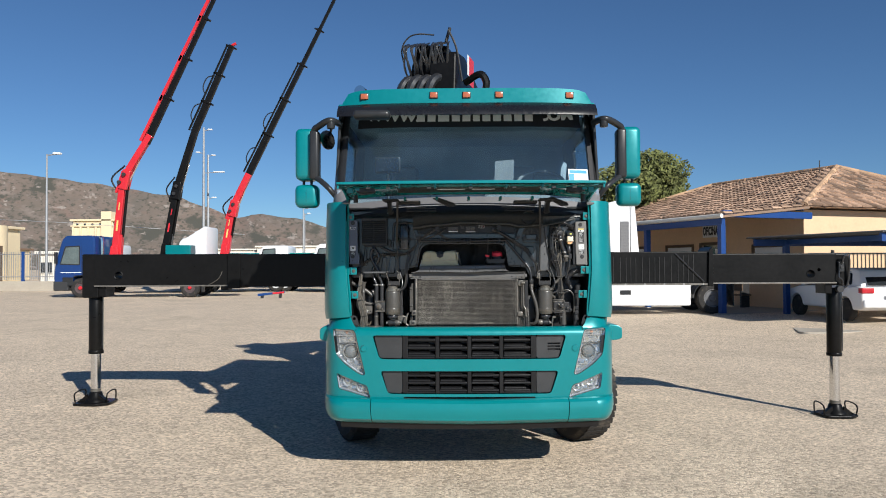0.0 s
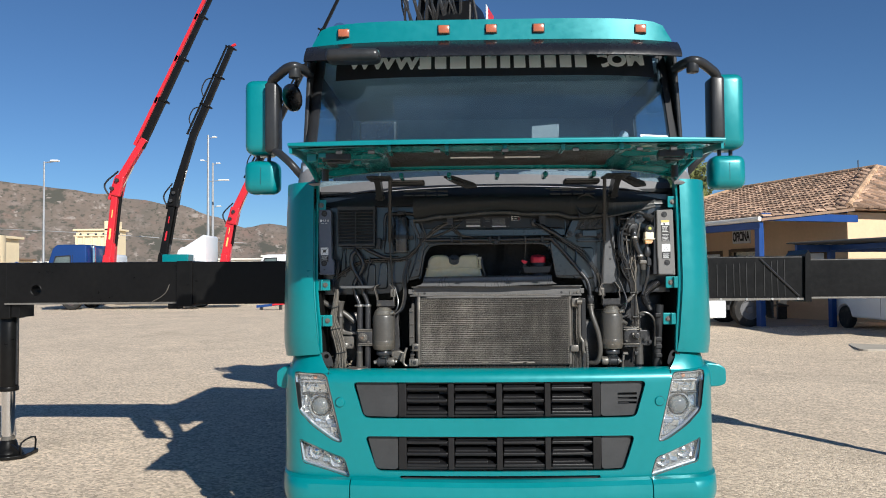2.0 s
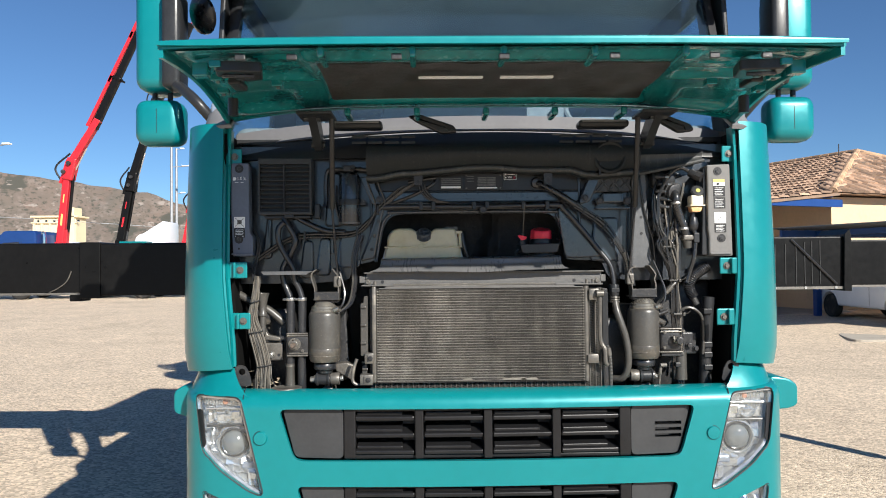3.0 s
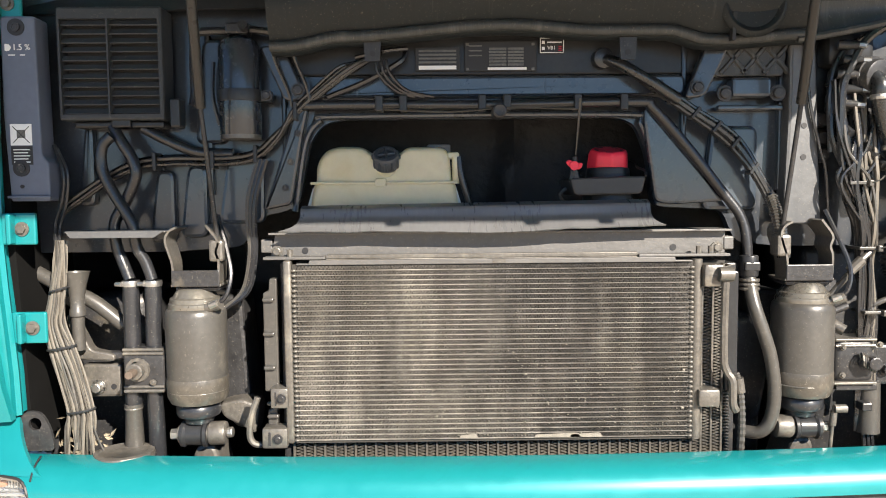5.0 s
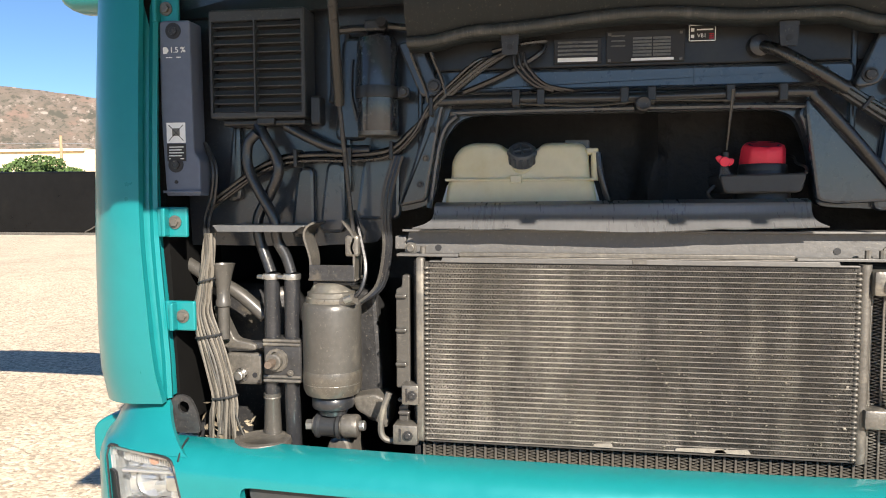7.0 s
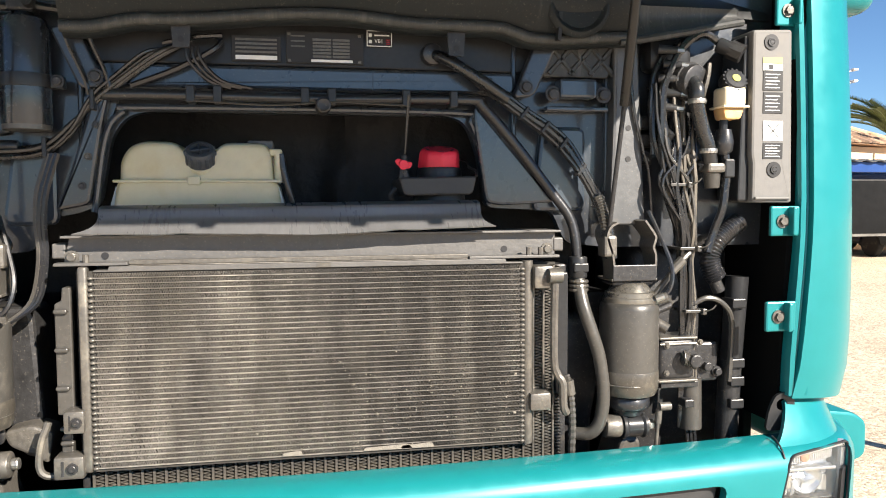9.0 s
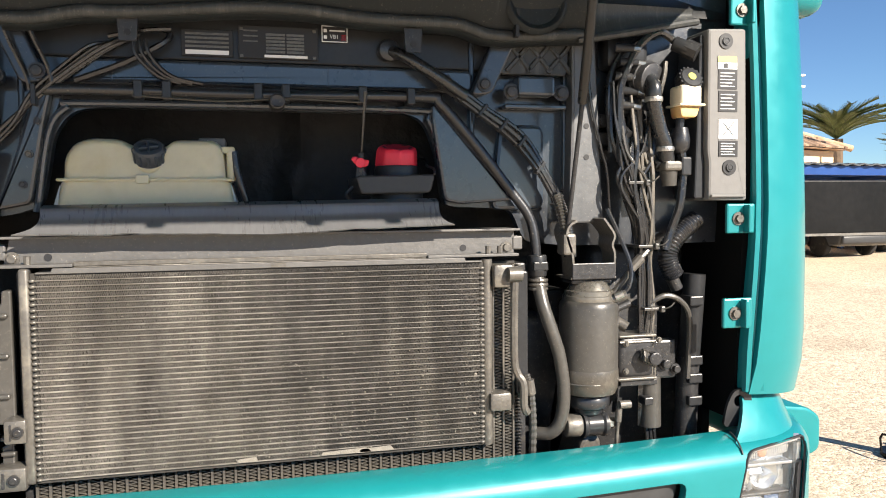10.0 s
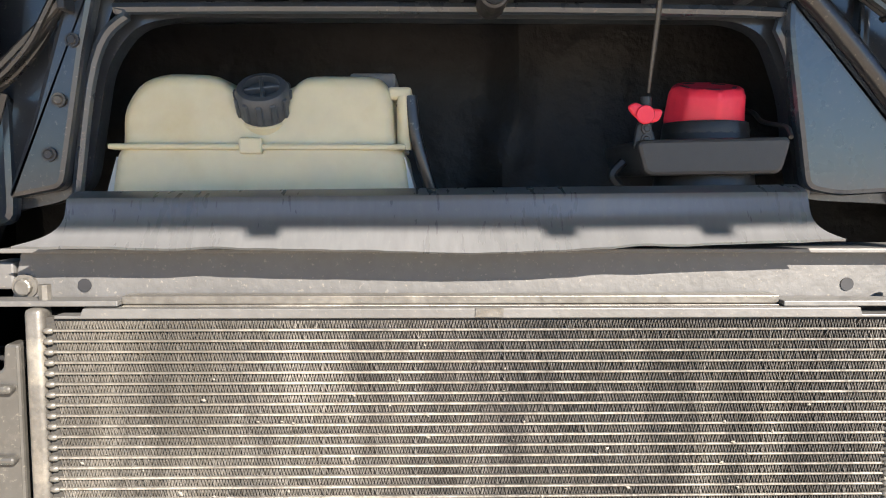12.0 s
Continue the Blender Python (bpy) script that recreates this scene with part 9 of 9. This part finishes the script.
for k in range(3):
    x = 0.468 + 0.045 * k
    part("rib", rod((x, -0.077, 1.968), (x + 0.06, -0.077, 2.035), 0.006, seg=6), LIPRUB, xp)
    part("rib", rod((x + 0.055, -0.077, 1.968), (x, -0.077, 2.03), 0.006, seg=6), LIPRUB, xp)
part("lower_block", box(0.490, 0.572, -0.09, -0.05, 1.918, 1.958, 0.006), BULK, xp)
part("foot", box(0.466, 0.605, -0.075, -0.05, 1.892, 1.902, 0.003), BULK, xp)
for x in (0.478, 0.590):
    bolt(x, -0.078, 1.926, 0.0115, xp, DARKMET)
for z in (1.795, 1.832, 1.870):
    sock = part("valve_socket", box(0.676, 0.706, -0.075, -0.04, z - 0.015, z + 0.015, 0.004), BLACK, truck)
    part("socket_ring", spin([(0.006, 0.001), (0.010, 0.003), (0.012, -0.003)], (0.691, -0.0765, z), "y", 14), DARKMET, sock, smooth=True)
rloom = None
for k in range(6):
    a, b = (k % 3 - 1) * 0.008, (k // 3) * 0.008
    pts = [(0.235, -0.06, 2.008), (0.27, -0.075 - b, 1.980 + a * 0.5), (0.318 + a * 0.5, -0.085 - b, 1.948 + a), (0.41 + a * 0.5, -0.085 - b, 1.884 + a), (0.465 + a, -0.085 - b, 1.848 + a), (0.505 + a, -0.085 - b, 1.812 + a), (0.543 + a, -0.09 - b, 1.755), (0.578 + a, -0.09 - b, 1.693), (0.592 + a, -0.10 - b, 1.635), (0.60 + a, -0.10 - b, 1.58)]
    o = part("wiring_loom" if rloom is None else "cable", hose(pts, 0.0046 if k != 4 else 0.007, 7, 6, ribs=0.001 if k == 4 else 0), CABLE if k != 2 else TAPE, truck if rloom is None else rloom, "black wiring loom clipped to the bulkhead" if rloom is None else "", True)
    rloom = rloom or o
part("conduit", hose([(0.222, -0.058, 2.004), (0.250, -0.085, 1.990), (0.276, -0.098, 1.972), (0.318, -0.104, 1.946), (0.374, -0.104, 1.910)], 0.0115, 10, 10, ribs=0.0012), CABLE, rloom, "black ribbed conduit", True)
part("grommet", rod((0.222, -0.045, 2.004), (0.224, -0.072, 2.003), 0.022, seg=18, bevel=0.004), RUBBER, rloom, smooth=True)
part("sleeve", hose([(0.566, -0.108, 1.712), (0.577, -0.112, 1.680), (0.584, -0.115, 1.640), (0.586, -0.112, 1.605)], 0.0105, 10, 12, ribs=0.0022), DUSTRUB, rloom, "ribbed grey sleeve")
part("thin_cable", hose([(0.640, -0.09, 2.03), (0.646, -0.092, 1.96), (0.655, -0.092, 1.892), (0.676, -0.092, 1.81), (0.690, -0.092, 1.76), (0.700, -0.088, 1.66)], 0.0035, 6), CABLE, rloom, smooth=True)
for x, z in ((0.33, 1.94), (0.365, 1.915), (0.41, 1.884), (0.455, 1.855), (0.495, 1.822), (0.535, 1.768), (0.575, 1.70)):
    b = box(-0.0035, 0.0035, -0.012, 0.014, -0.0145, 0.0145, 0.0015)
    part("clip", place(b, pose(x, -0.092, z, 0, 38, 0)), BLACK, rloom)
coolant = part("coolant_hose", hose([(0.527, -0.10, 1.545), (0.528, -0.12, 1.50), (0.533, -0.13, 1.47), (0.549, -0.135, 1.42), (0.564, -0.135, 1.37), (0.573, -0.135, 1.30), (0.568, -0.13, 1.24), (0.550, -0.12, 1.21), (0.52, -0.10, 1.205)], 0.0138, 12, 14, ribs=0.0003), DUSTRUB, truck, "dusty rubber coolant hose", True)
part("coupling", rod((0.527, -0.10, 1.54), (0.527, -0.10, 1.585), 0.020, seg=16, bevel=0.003), BLACK, coolant, smooth=True)
part("bracket", box(0.512, 0.545, -0.12, -0.08, 1.553, 1.572, 0.003), BLACK, coolant)
for z in (1.515, 1.524, 1.533):
    part("crimp", spin([(0.020, -0.003), (0.021, 0.0), (0.020, 0.003)], (0.5275, -0.105, z), "z", 18), DUSTMET, coolant)
# cover panel
cov = part("side_cover", slab(soften([(0.893, 1.697), (0.988, 1.695), (0.980, 2.064), (0.888, 2.060), (0.889, 1.80), (0.893, 1.78)], 0.008), "y", -0.15, -0.06, 0.006), PANELGREY, truck, "grey plastic side cover with labels")
cov.location.x = 0.006
part("side_face", slab(soften([(0.868, 1.70), (0.895, 1.70), (0.888, 2.05), (0.878, 2.05)], 0.006), "y", -0.135, -0.05, 0.004), BLACK, cov)
for x, z in ((0.930, 2.035), (0.942, 1.767)):
    part("recess", spin([(0.0165, -0.001), (0.0165, 0.001), (0.014, 0.003)], (x, -0.1512, z), "y", 20), INK, cov)
    bolt(x, -0.152, z, 0.006, cov, DARKMET, 0.002)
for n, m, z0, z1 in (("label", YELLOW, 1.991, 2.003), ("label", STICKER, 1.976, 1.990), ("label", INK, 1.934, 1.975), ("label", INK, 1.886, 1.930), ("sticker", STICKER, 1.828, 1.870), ("label", INK, 1.790, 1.824)):
    dx = (2.0 - z0) * 0.022
    lb = part(n, box(0.911 + dx, 0.957 + dx, -0.1516, -0.1504, z0, z1), m, cov)
    if m is INK:
        for k in range(5):
            z = z0 + (z1 - z0) * (0.12 + 0.17 * k)
            part("print", box(0.916 + dx, 0.950 + dx - 0.006 * (k % 2), -0.1522, -0.1514, z, z + 0.0018), STICKER, lb)
    elif n == "sticker":
        for q in (-1, 1):
            part("print", rod((0.920 + dx, -0.1518, 1.849 - q * 0.015), (0.948 + dx, -0.1518, 1.849 + q * 0.015), 0.0008, seg=5), INK, lb)
part("print", box(0.925, 0.935, -0.1522, -0.1514, 1.978, 1.988), INK, cov)
part("lower_lip", box(0.897, 0.980, -0.156, -0.148, 1.703, 1.709, 0.002), PANELGREY, cov)
# hydraulic fluid reservoir
res = part("fluid_reservoir", box(0.816, 0.866, -0.160, -0.108, 1.897, 1.940, 0.008, 4), RESWHITE, truck, "cream fluid reservoir with a black cap", True)
res.location.x = 0.010
part("base", slab(soften([(0.820, 1.872), (0.856, 1.872), (0.865, 1.897), (0.815, 1.897)], 0.006), "y", -0.155, -0.112, 0.004), CREAM, res, "amber lower half with fluid", True)
part("rim", box(0.811, 0.871, -0.164, -0.104, 1.8955, 1.9005, 0.002), RESWHITE, res, smooth=True)
part("outlet", rod((0.832, -0.13, 1.875), (0.830, -0.13, 1.845), 0.009, seg=12), BLACK, res)
cap = part("cap", spin([(0.024, -0.016), (0.0255, -0.012), (0.0255, 0.010), (0.022, 0.014), (0.004, 0.015)], (0.846, -0.13, 1.962), "z", 24), BLACK, res, "black ribbed cap", True)
cap.matrix_world = Matrix.Translation((0.846, -0.138, 1.951)) @ Matrix.Rotation(radians(62), 4, "X") @ Matrix.Translation((-0.846, 0.13, -1.962))
part("dot", spin([(0.009, 0.015), (0.009, 0.0165)], (0.846, -0.13, 1.962), "z", 18), mat("dull_yellow", (0.42, 0.42, 0.10), 0.5), cap)
for k in range(16):
    a = 2 * math.pi * k / 16
    x, y = 0.846 + 0.0255 * math.cos(a), -0.13 + 0.0255 * math.sin(a)
    part("rib", box(x - 0.0022, x + 0.0022, y - 0.0022, y + 0.0022, 1.951, 1.973), BLACK, cap)
part("bulb_valve", spin([(0.010, -0.028), (0.019, -0.018), (0.021, 0.0), (0.018, 0.016), (0.016, 0.026)], (0.832, -0.13, 1.826), "z", 18), RUBBER, res, smooth=True)
part("feed_hose", hose([(0.836, -0.13, 1.80), (0.841, -0.13, 1.764), (0.838, -0.13, 1.731), (0.832, -0.13, 1.685), (0.820, -0.12, 1.637), (0.805, -0.12, 1.59)], 0.009, 8), CABLE, res, smooth=True)
part("connector", box(0.830, 0.854, -0.142, -0.118, 1.750, 1.79, 0.004), BLACK, res)
# clutch servo with its hoses
ser = part("clutch_servo", rod((0.745, -0.04, 1.965), (0.775, -0.135, 1.950), 0.042, 0.036, 22, bevel=0.005), DARKMET, truck, "dark clutch servo with hoses", True)
part("flange", rod((0.766, -0.105, 1.955), (0.770, -0.12, 1.953), 0.041, seg=22), DARKMET, ser)
for k in range(6):
    a = 2 * math.pi * k / 6
    part("bolt", rod((0.768 + 0.034 * math.cos(a), -0.118, 1.954 + 0.034 * math.sin(a)), (0.769 + 0.034 * math.cos(a), -0.126, 1.953 + 0.034 * math.sin(a)), 0.005, seg=6), STEEL, ser)
for k in range(5):
    z = 2.02 - 0.030 * k
    part("valve", rod((0.700 + 0.012 * (k % 2), -0.11, z), (0.735 + 0.01 * (k % 2), -0.125, z - 0.004), 0.010, 0.008, 10), BLACK if k % 2 else DARKMET, ser, smooth=True)
    part("union", rod((0.735 + 0.01 * (k % 2), -0.125, z - 0.004), (0.748 + 0.01 * (k % 2), -0.13, z - 0.006), 0.006, seg=6), STEEL, ser)
part("outlet_hose", hose([(0.766, -0.13, 1.950), (0.768, -0.148, 1.932), (0.770, -0.146, 1.90), (0.786, -0.14, 1.851), (0.800, -0.138, 1.818), (0.812, -0.13, 1.778)], 0.0165, 10), CABLE, ser, smooth=True)
for p, r in (((0.769, -0.147, 1.908), 0.0185), ((0.803, -0.136, 1.806), 0.0185)):
    part("hose_clamp", spin([(r, -0.005), (r + 0.001, 0), (r, 0.005)], p, "z", 18), STEEL, ser)
part("mount", box(0.796, 0.838, -0.15, -0.10, 1.760, 1.781, 0.006), DUSTMET, ser)
part("mount_cup", rod((0.820, -0.125, 1.728), (0.818, -0.125, 1.762), 0.015, 0.019, 16), DUSTRUB, ser, smooth=True)
part("housing", box(0.69, 0.79, -0.09, -0.03, 1.98, 2.05, 0.015), BLACK, ser, smooth=True)
part("housing", box(0.70, 0.76, -0.11, -0.05, 1.88, 1.93, 0.012), BLACK, ser, smooth=True)
part("arch_cable", hose([(0.707, -0.12, 1.78), (0.705, -0.12, 1.915), (0.718, -0.12, 1.965), (0.749, -0.12, 2.023), (0.796, -0.12, 2.054), (0.844, -0.11, 2.034), (0.865, -0.11, 2.018)], 0.0085, 8), CABLE, ser, smooth=True)
part("arch_cable", hose([(0.695, -0.10, 1.80), (0.690, -0.10, 1.93), (0.71, -0.10, 2.0), (0.76, -0.10, 2.04), (0.80, -0.09, 2.05)], 0.006, 8), CABLE, ser, smooth=True)
part("plug", rod((0.835, -0.11, 2.035), (0.875, -0.135, 2.012), 0.016, seg=14, bevel=0.003), BLACK, ser, smooth=True)
part("plug", rod((0.858, -0.12, 2.024), (0.878, -0.136, 2.010), 0.020, seg=8), DARKMET, ser)
part("thin_pipe", hose([(0.806, -0.13, 1.99), (0.80, -0.135, 1.96), (0.79, -0.13, 1.91), (0.795, -0.12, 1.87)], 0.005, 6), DUSTMET, ser)
for k in range(6):
    part("valve_plug", rod((0.715 + 0.018 * k, -0.10, 1.86 - 0.016 * k), (0.722 + 0.018 * k, -0.13, 1.835 - 0.016 * k), 0.009, seg=10), DARKMET if k % 2 else BLACK, ser)
cabs = part("air_line", hose([(0.70, -0.10, 1.945), (0.694, -0.105, 1.836), (0.729, -0.11, 1.743), (0.752, -0.11, 1.63), (0.760, -0.10, 1.55), (0.779, -0.10, 1.455), (0.789, -0.10, 1.32)], 0.007, 8), CABLE, truck, "bundle of black air hoses and cables", True)
rnd = random.Random(21)
for k in range(34):
    x0 = rnd.uniform(0.685, 0.80)
    z0 = 1.94 - 0.9 * max(0, x0 - 0.72) + rnd.uniform(-0.04, 0.02)
    y = -0.09 - rnd.uniform(0, 0.045)
    m1 = 0.735 + rnd.uniform(-0.035, 0.05)
    m2 = 0.764 + rnd.uniform(-0.016, 0.018)
    e = rnd.uniform(-0.02, 0.02)
    part("air_hose", hose([(x0, y + 0.02, z0), (x0 * 0.7 + m1 * 0.3 + rnd.uniform(-0.015, 0.01), y, z0 - 0.10), (m1, y, 1.735), (m2, y, 1.63), (m2 + 0.004, -0.115 + e * 0.4, 1.565), (m2 + 0.015 + e * 0.5, -0.11 + e * 0.5, 1.46), (0.785 + e, -0.10, 1.34), (0.79 + e, -0.09, 1.20)], rnd.uniform(0.0028, 0.0052), 6, 6), (CABLE, CABLE, DUSTRUB, CABLE, CABLE, TAPE)[k % 6], cabs, smooth=True)
for x, z in ((0.742, 1.735), (0.765, 1.60), (0.780, 1.465)):
    part("cable_tie", box(x - 0.024, x + 0.024, -0.139, -0.085, z - 0.003, z + 0.003, 0.001), DUSTRUB, cabs)
    part("tie_head", box(x + 0.012, x + 0.022, -0.146, -0.134, z - 0.007, z + 0.006, 0.002), DUSTRUB, cabs)
    part("tie_tail", hose([(x + 0.017, -0.145, z), (x + 0.030, -0.152, z + 0.006), (x + 0.040, -0.150, z + 0.014)], 0.0016, 5), DUSTRUB, cabs)
part("branch_hose", hose([(0.776, -0.125, 1.596), (0.745, -0.13, 1.570), (0.715, -0.125, 1.53), (0.690, -0.12, 1.498)], 0.0065, 8), DUSTRUB, cabs, smooth=True)
part("sleeve", rod((0.752, -0.13, 1.576), (0.728, -0.128, 1.552), 0.011, seg=10), DUSTMET, cabs)
part("loop_hose", hose([(0.79, -0.11, 1.478), (0.82, -0.115, 1.490), (0.855, -0.115, 1.478), (0.881, -0.11, 1.442), (0.887, -0.10, 1.361), (0.884, -0.10, 1.30)], 0.006, 8), DUSTRUB, cabs, smooth=True)
corr = part("corrugated_duct", hose([(0.915, -0.08, 1.655), (0.875, -0.09, 1.632), (0.848, -0.10, 1.612), (0.832, -0.10, 1.580), (0.838, -0.10, 1.55), (0.85, -0.10, 1.53)], 0.020, 12, 10, ribs=0.003), RUBBER, truck, "black corrugated duct", True)
part("riser", rod((0.850, -0.08, 1.535), (0.868, -0.08, 1.50), 0.014), DARKMET, corr)
stl = part("steering_shaft", rod((0.925, -0.06, 1.53), (0.912, -0.06, 1.32), 0.025, seg=18), BLACK, truck, "dark steering shaft with clips", True)
part("lower_shaft", rod((0.912, -0.06, 1.34), (0.903, -0.06, 1.13), 0.026, seg=18), DARKMET, stl, smooth=True)
for z in (1.472, 1.337, 1.296, 1.245):
    part("clip", box(0.905 - 0.012, 0.905 + 0.022, -0.095, -0.05, z - 0.011, z + 0.011, 0.003), BLACK, stl)
tube = part("sleeve_tube", rod((0.797, -0.09, 1.31), (0.797, -0.09, 1.198), 0.023, 0.025, 18), DUSTRUB, truck, "dusty protective sleeve", True)
part("clip", box(0.766, 0.788, -0.125, -0.095, 1.252, 1.270, 0.003), DARKMET, tube)
for k in range(3):
    part("cable", hose([(0.787 + 0.009 * k, -0.09, 1.21), (0.789 + 0.009 * k, -0.095, 1.17), (0.793 + 0.008 * k, -0.09, 1.12)], 0.0042, 6), CABLE, tube, smooth=True)
brk2 = part("valve_bracket", box(0.706, 0.792, -0.12, -0.06, 1.313, 1.407, 0.014, 4), DARKMET, truck, "dusty bracket with a large bolt", True)
part("lip", box(0.702, 0.796, -0.126, -0.06, 1.309, 1.316, 0.003, 3), DUSTMET, brk2, smooth=True)
part("lip", box(0.704, 0.794, -0.125, -0.06, 1.402, 1.409, 0.003, 3), DUSTMET, brk2, smooth=True)
part("foot", box(0.712, 0.80, -0.118, -0.07, 1.296, 1.309, 0.002), DARKMET, brk2)
coil = [(0.755 + 0.030 * k / 48 + 0.004 * math.cos(k * 0.785), -0.134 + 0.012 * math.cos(k * 0.785), 1.366 - 0.014 * k / 48 + 0.014 * math.sin(k * 0.785)) for k in range(49)]
part("return_spring", hose(coil, 0.0022, 5, 1), DUSTMET, brk2)
bolt(0.776, -0.121, 1.360, 0.014, brk2, DARKMET, 0.032)
part("arm", box(0.79, 0.862, -0.09, -0.06, 1.30, 1.388, 0.006), DARKMET, brk2)
bolt(0.832, -0.091, 1.335, 0.010, brk2, DARKMET, 0.014)
bolt(0.858, -0.091, 1.322, 0.008, brk2, DARKMET, 0.012)
part("silver_valve", rod((0.695, -0.10, 1.445), (0.725, -0.12, 1.425), 0.012), DUSTMET, brk2, smooth=True)
part("fitting", rod((0.70, -0.10, 1.46), (0.74, -0.10, 1.475), 0.008), DARKMET, brk2)
# big dark silhouettes deep in the bay
for x0, x1, y0, y1, z0, z1 in ((-0.98, -0.80, 0.06, 0.30, 1.05, 1.50), (0.72, 0.98, 0.06, 0.30, 1.05, 1.60), (-0.30, 0.30, 0.25, 0.60, 1.20, 1.72), (0.45, 0.60, -0.02, 0.2, 1.10, 1.45)):
    part("engine_casing", box(x0, x1, y0, y1, z0, z1, 0.03, 3), DARKMET, truck, smooth=True)
part("service_cap", spin([(0.058, -0.03), (0.061, 0.0), (0.059, 0.006), (0.050, 0.008), (0.047, 0.006), (0.004, 0.008)], (-0.787, -0.14, 1.186), "z", 32), DUSTMET, truck, "dusty round cap", smooth=True)


# dry leaves and twigs caught in the corner below the cables
LEAFDRY = mat("dry_leaf", (0.20, 0.168, 0.12), 0.8, 0, 0.3, 30, island=0.35)
litter = random.Random(17)
verts, faces = [], []
for k in range(60):
    x, z = litter.uniform(-0.965, -0.815), 1.172 + abs(litter.gauss(0, 0.032))
    y, a, r = litter.uniform(-0.155, -0.09), litter.uniform(0, 6.28), litter.uniform(0.006, 0.017)
    up = Vector((math.cos(a), litter.uniform(-0.5, 0.5), math.sin(a))) * r
    side = Vector((-math.sin(a), litter.uniform(-0.6, 0.6), math.cos(a))) * r * litter.uniform(0.15, 0.5)
    c, q = Vector((x, y, z)), len(verts)
    verts += [tuple(p) for p in (c - up, c + side + Vector((0, -0.002, 0)), c + up, c - side, c + Vector((0, 0.003, 0)))]
    faces += [(q, q + 1, q + 4), (q + 1, q + 2, q + 4), (q + 2, q + 3, q + 4), (q + 3, q, q + 4)]
leaf_me = bpy.data.meshes.new("leaf_litter")
leaf_me.from_pydata(verts, [], faces)
tagged(part_mesh("leaf_litter", leaf_me, LEAFDRY, truck, "pale dry leaves caught in the corner"), kind="stuff")


# more of the small hardware in the sunlit lower bay
def hardware():
    for x, y, z, r in ((-0.76, -0.131, 1.372, 0.006), (-0.725, -0.131, 1.334, 0.006), (0.722, -0.121, 1.39, 0.006), (0.722, -0.121, 1.33, 0.006), (0.80, -0.121, 1.395, 0.006)):
        bolt(x, y, z, r * 0.75, brk if x < 0 else brk2, DUSTMET, 0.006)
    # folded edges of the clamp plates
    for z in (1.402, 1.394, 1.324, 1.315):
        part("fold", rod((-0.787, -0.127, z), (-0.704, -0.127, z), 0.0035, seg=8), DUSTMET, brk, smooth=True)
    part("fold", rod((0.707, -0.121, 1.393), (0.791, -0.121, 1.393), 0.003, seg=8), DUSTMET, brk2, smooth=True)
    part("stud", hose([(-0.757, -0.13, 1.360), (-0.757, -0.178, 1.360)], 0.008, 12, 14, ribs=0.0008), RUST, brk, "rusty threaded stud")
    part("collar", rod((-0.757, -0.127, 1.360), (-0.757, -0.134, 1.360), 0.024, seg=20), DUSTMET, brk)
    part("hole", spin([(0.006, -0.0006), (0.006, 0.0006)], (-0.829, -0.0787, 1.313), "y", 12), INK, brk)
    # clips and ties on the springs' air lines
    for x, s in ((-0.64, 1), (0.637, -1)):
        part("air_line", hose([(x + 0.05, -0.145, 1.497), (x + 0.075, -0.15, 1.515), (x + 0.085, -0.14, 1.56), (x + 0.07, -0.12, 1.62), (x + 0.05, -0.10, 1.68)], 0.0045, 6), RUBBER, truck, smooth=True)
        part("elbow", rod((x + 0.044, -0.15, 1.496), (x + 0.060, -0.155, 1.503), 0.008, seg=10), STEEL, truck)
        part("ring_line", spin([(0.0632, -0.001), (0.0636, 0.0), (0.0632, 0.001)], (x, -0.105, 1.315), "z", 36), DUSTMET, truck)
    # black bracket with an eye at the foot of the corner panel
    for s in (-1, 1):
        ex = 0.957 if s < 0 else 0.974
        eye_mat = DARKMET if s < 0 else BLACK
        eye = carve(slab(soften([(s * (ex + q - 0.984), z + 0.007) for q, z in [(0.945, 1.195), (1.015, 1.195), (1.015, 1.265), (0.998, 1.279), (0.970, 1.274), (0.954, 1.242)]][::s], 0.014), "y", -0.162, -0.154), [rod((s * ex, -0.3, 1.258), (s * ex, 0.1, 1.258), 0.013)])
        part_mesh("corner_bracket", eye, eye_mat, truck, "dark bracket with a round eye")


hardware()
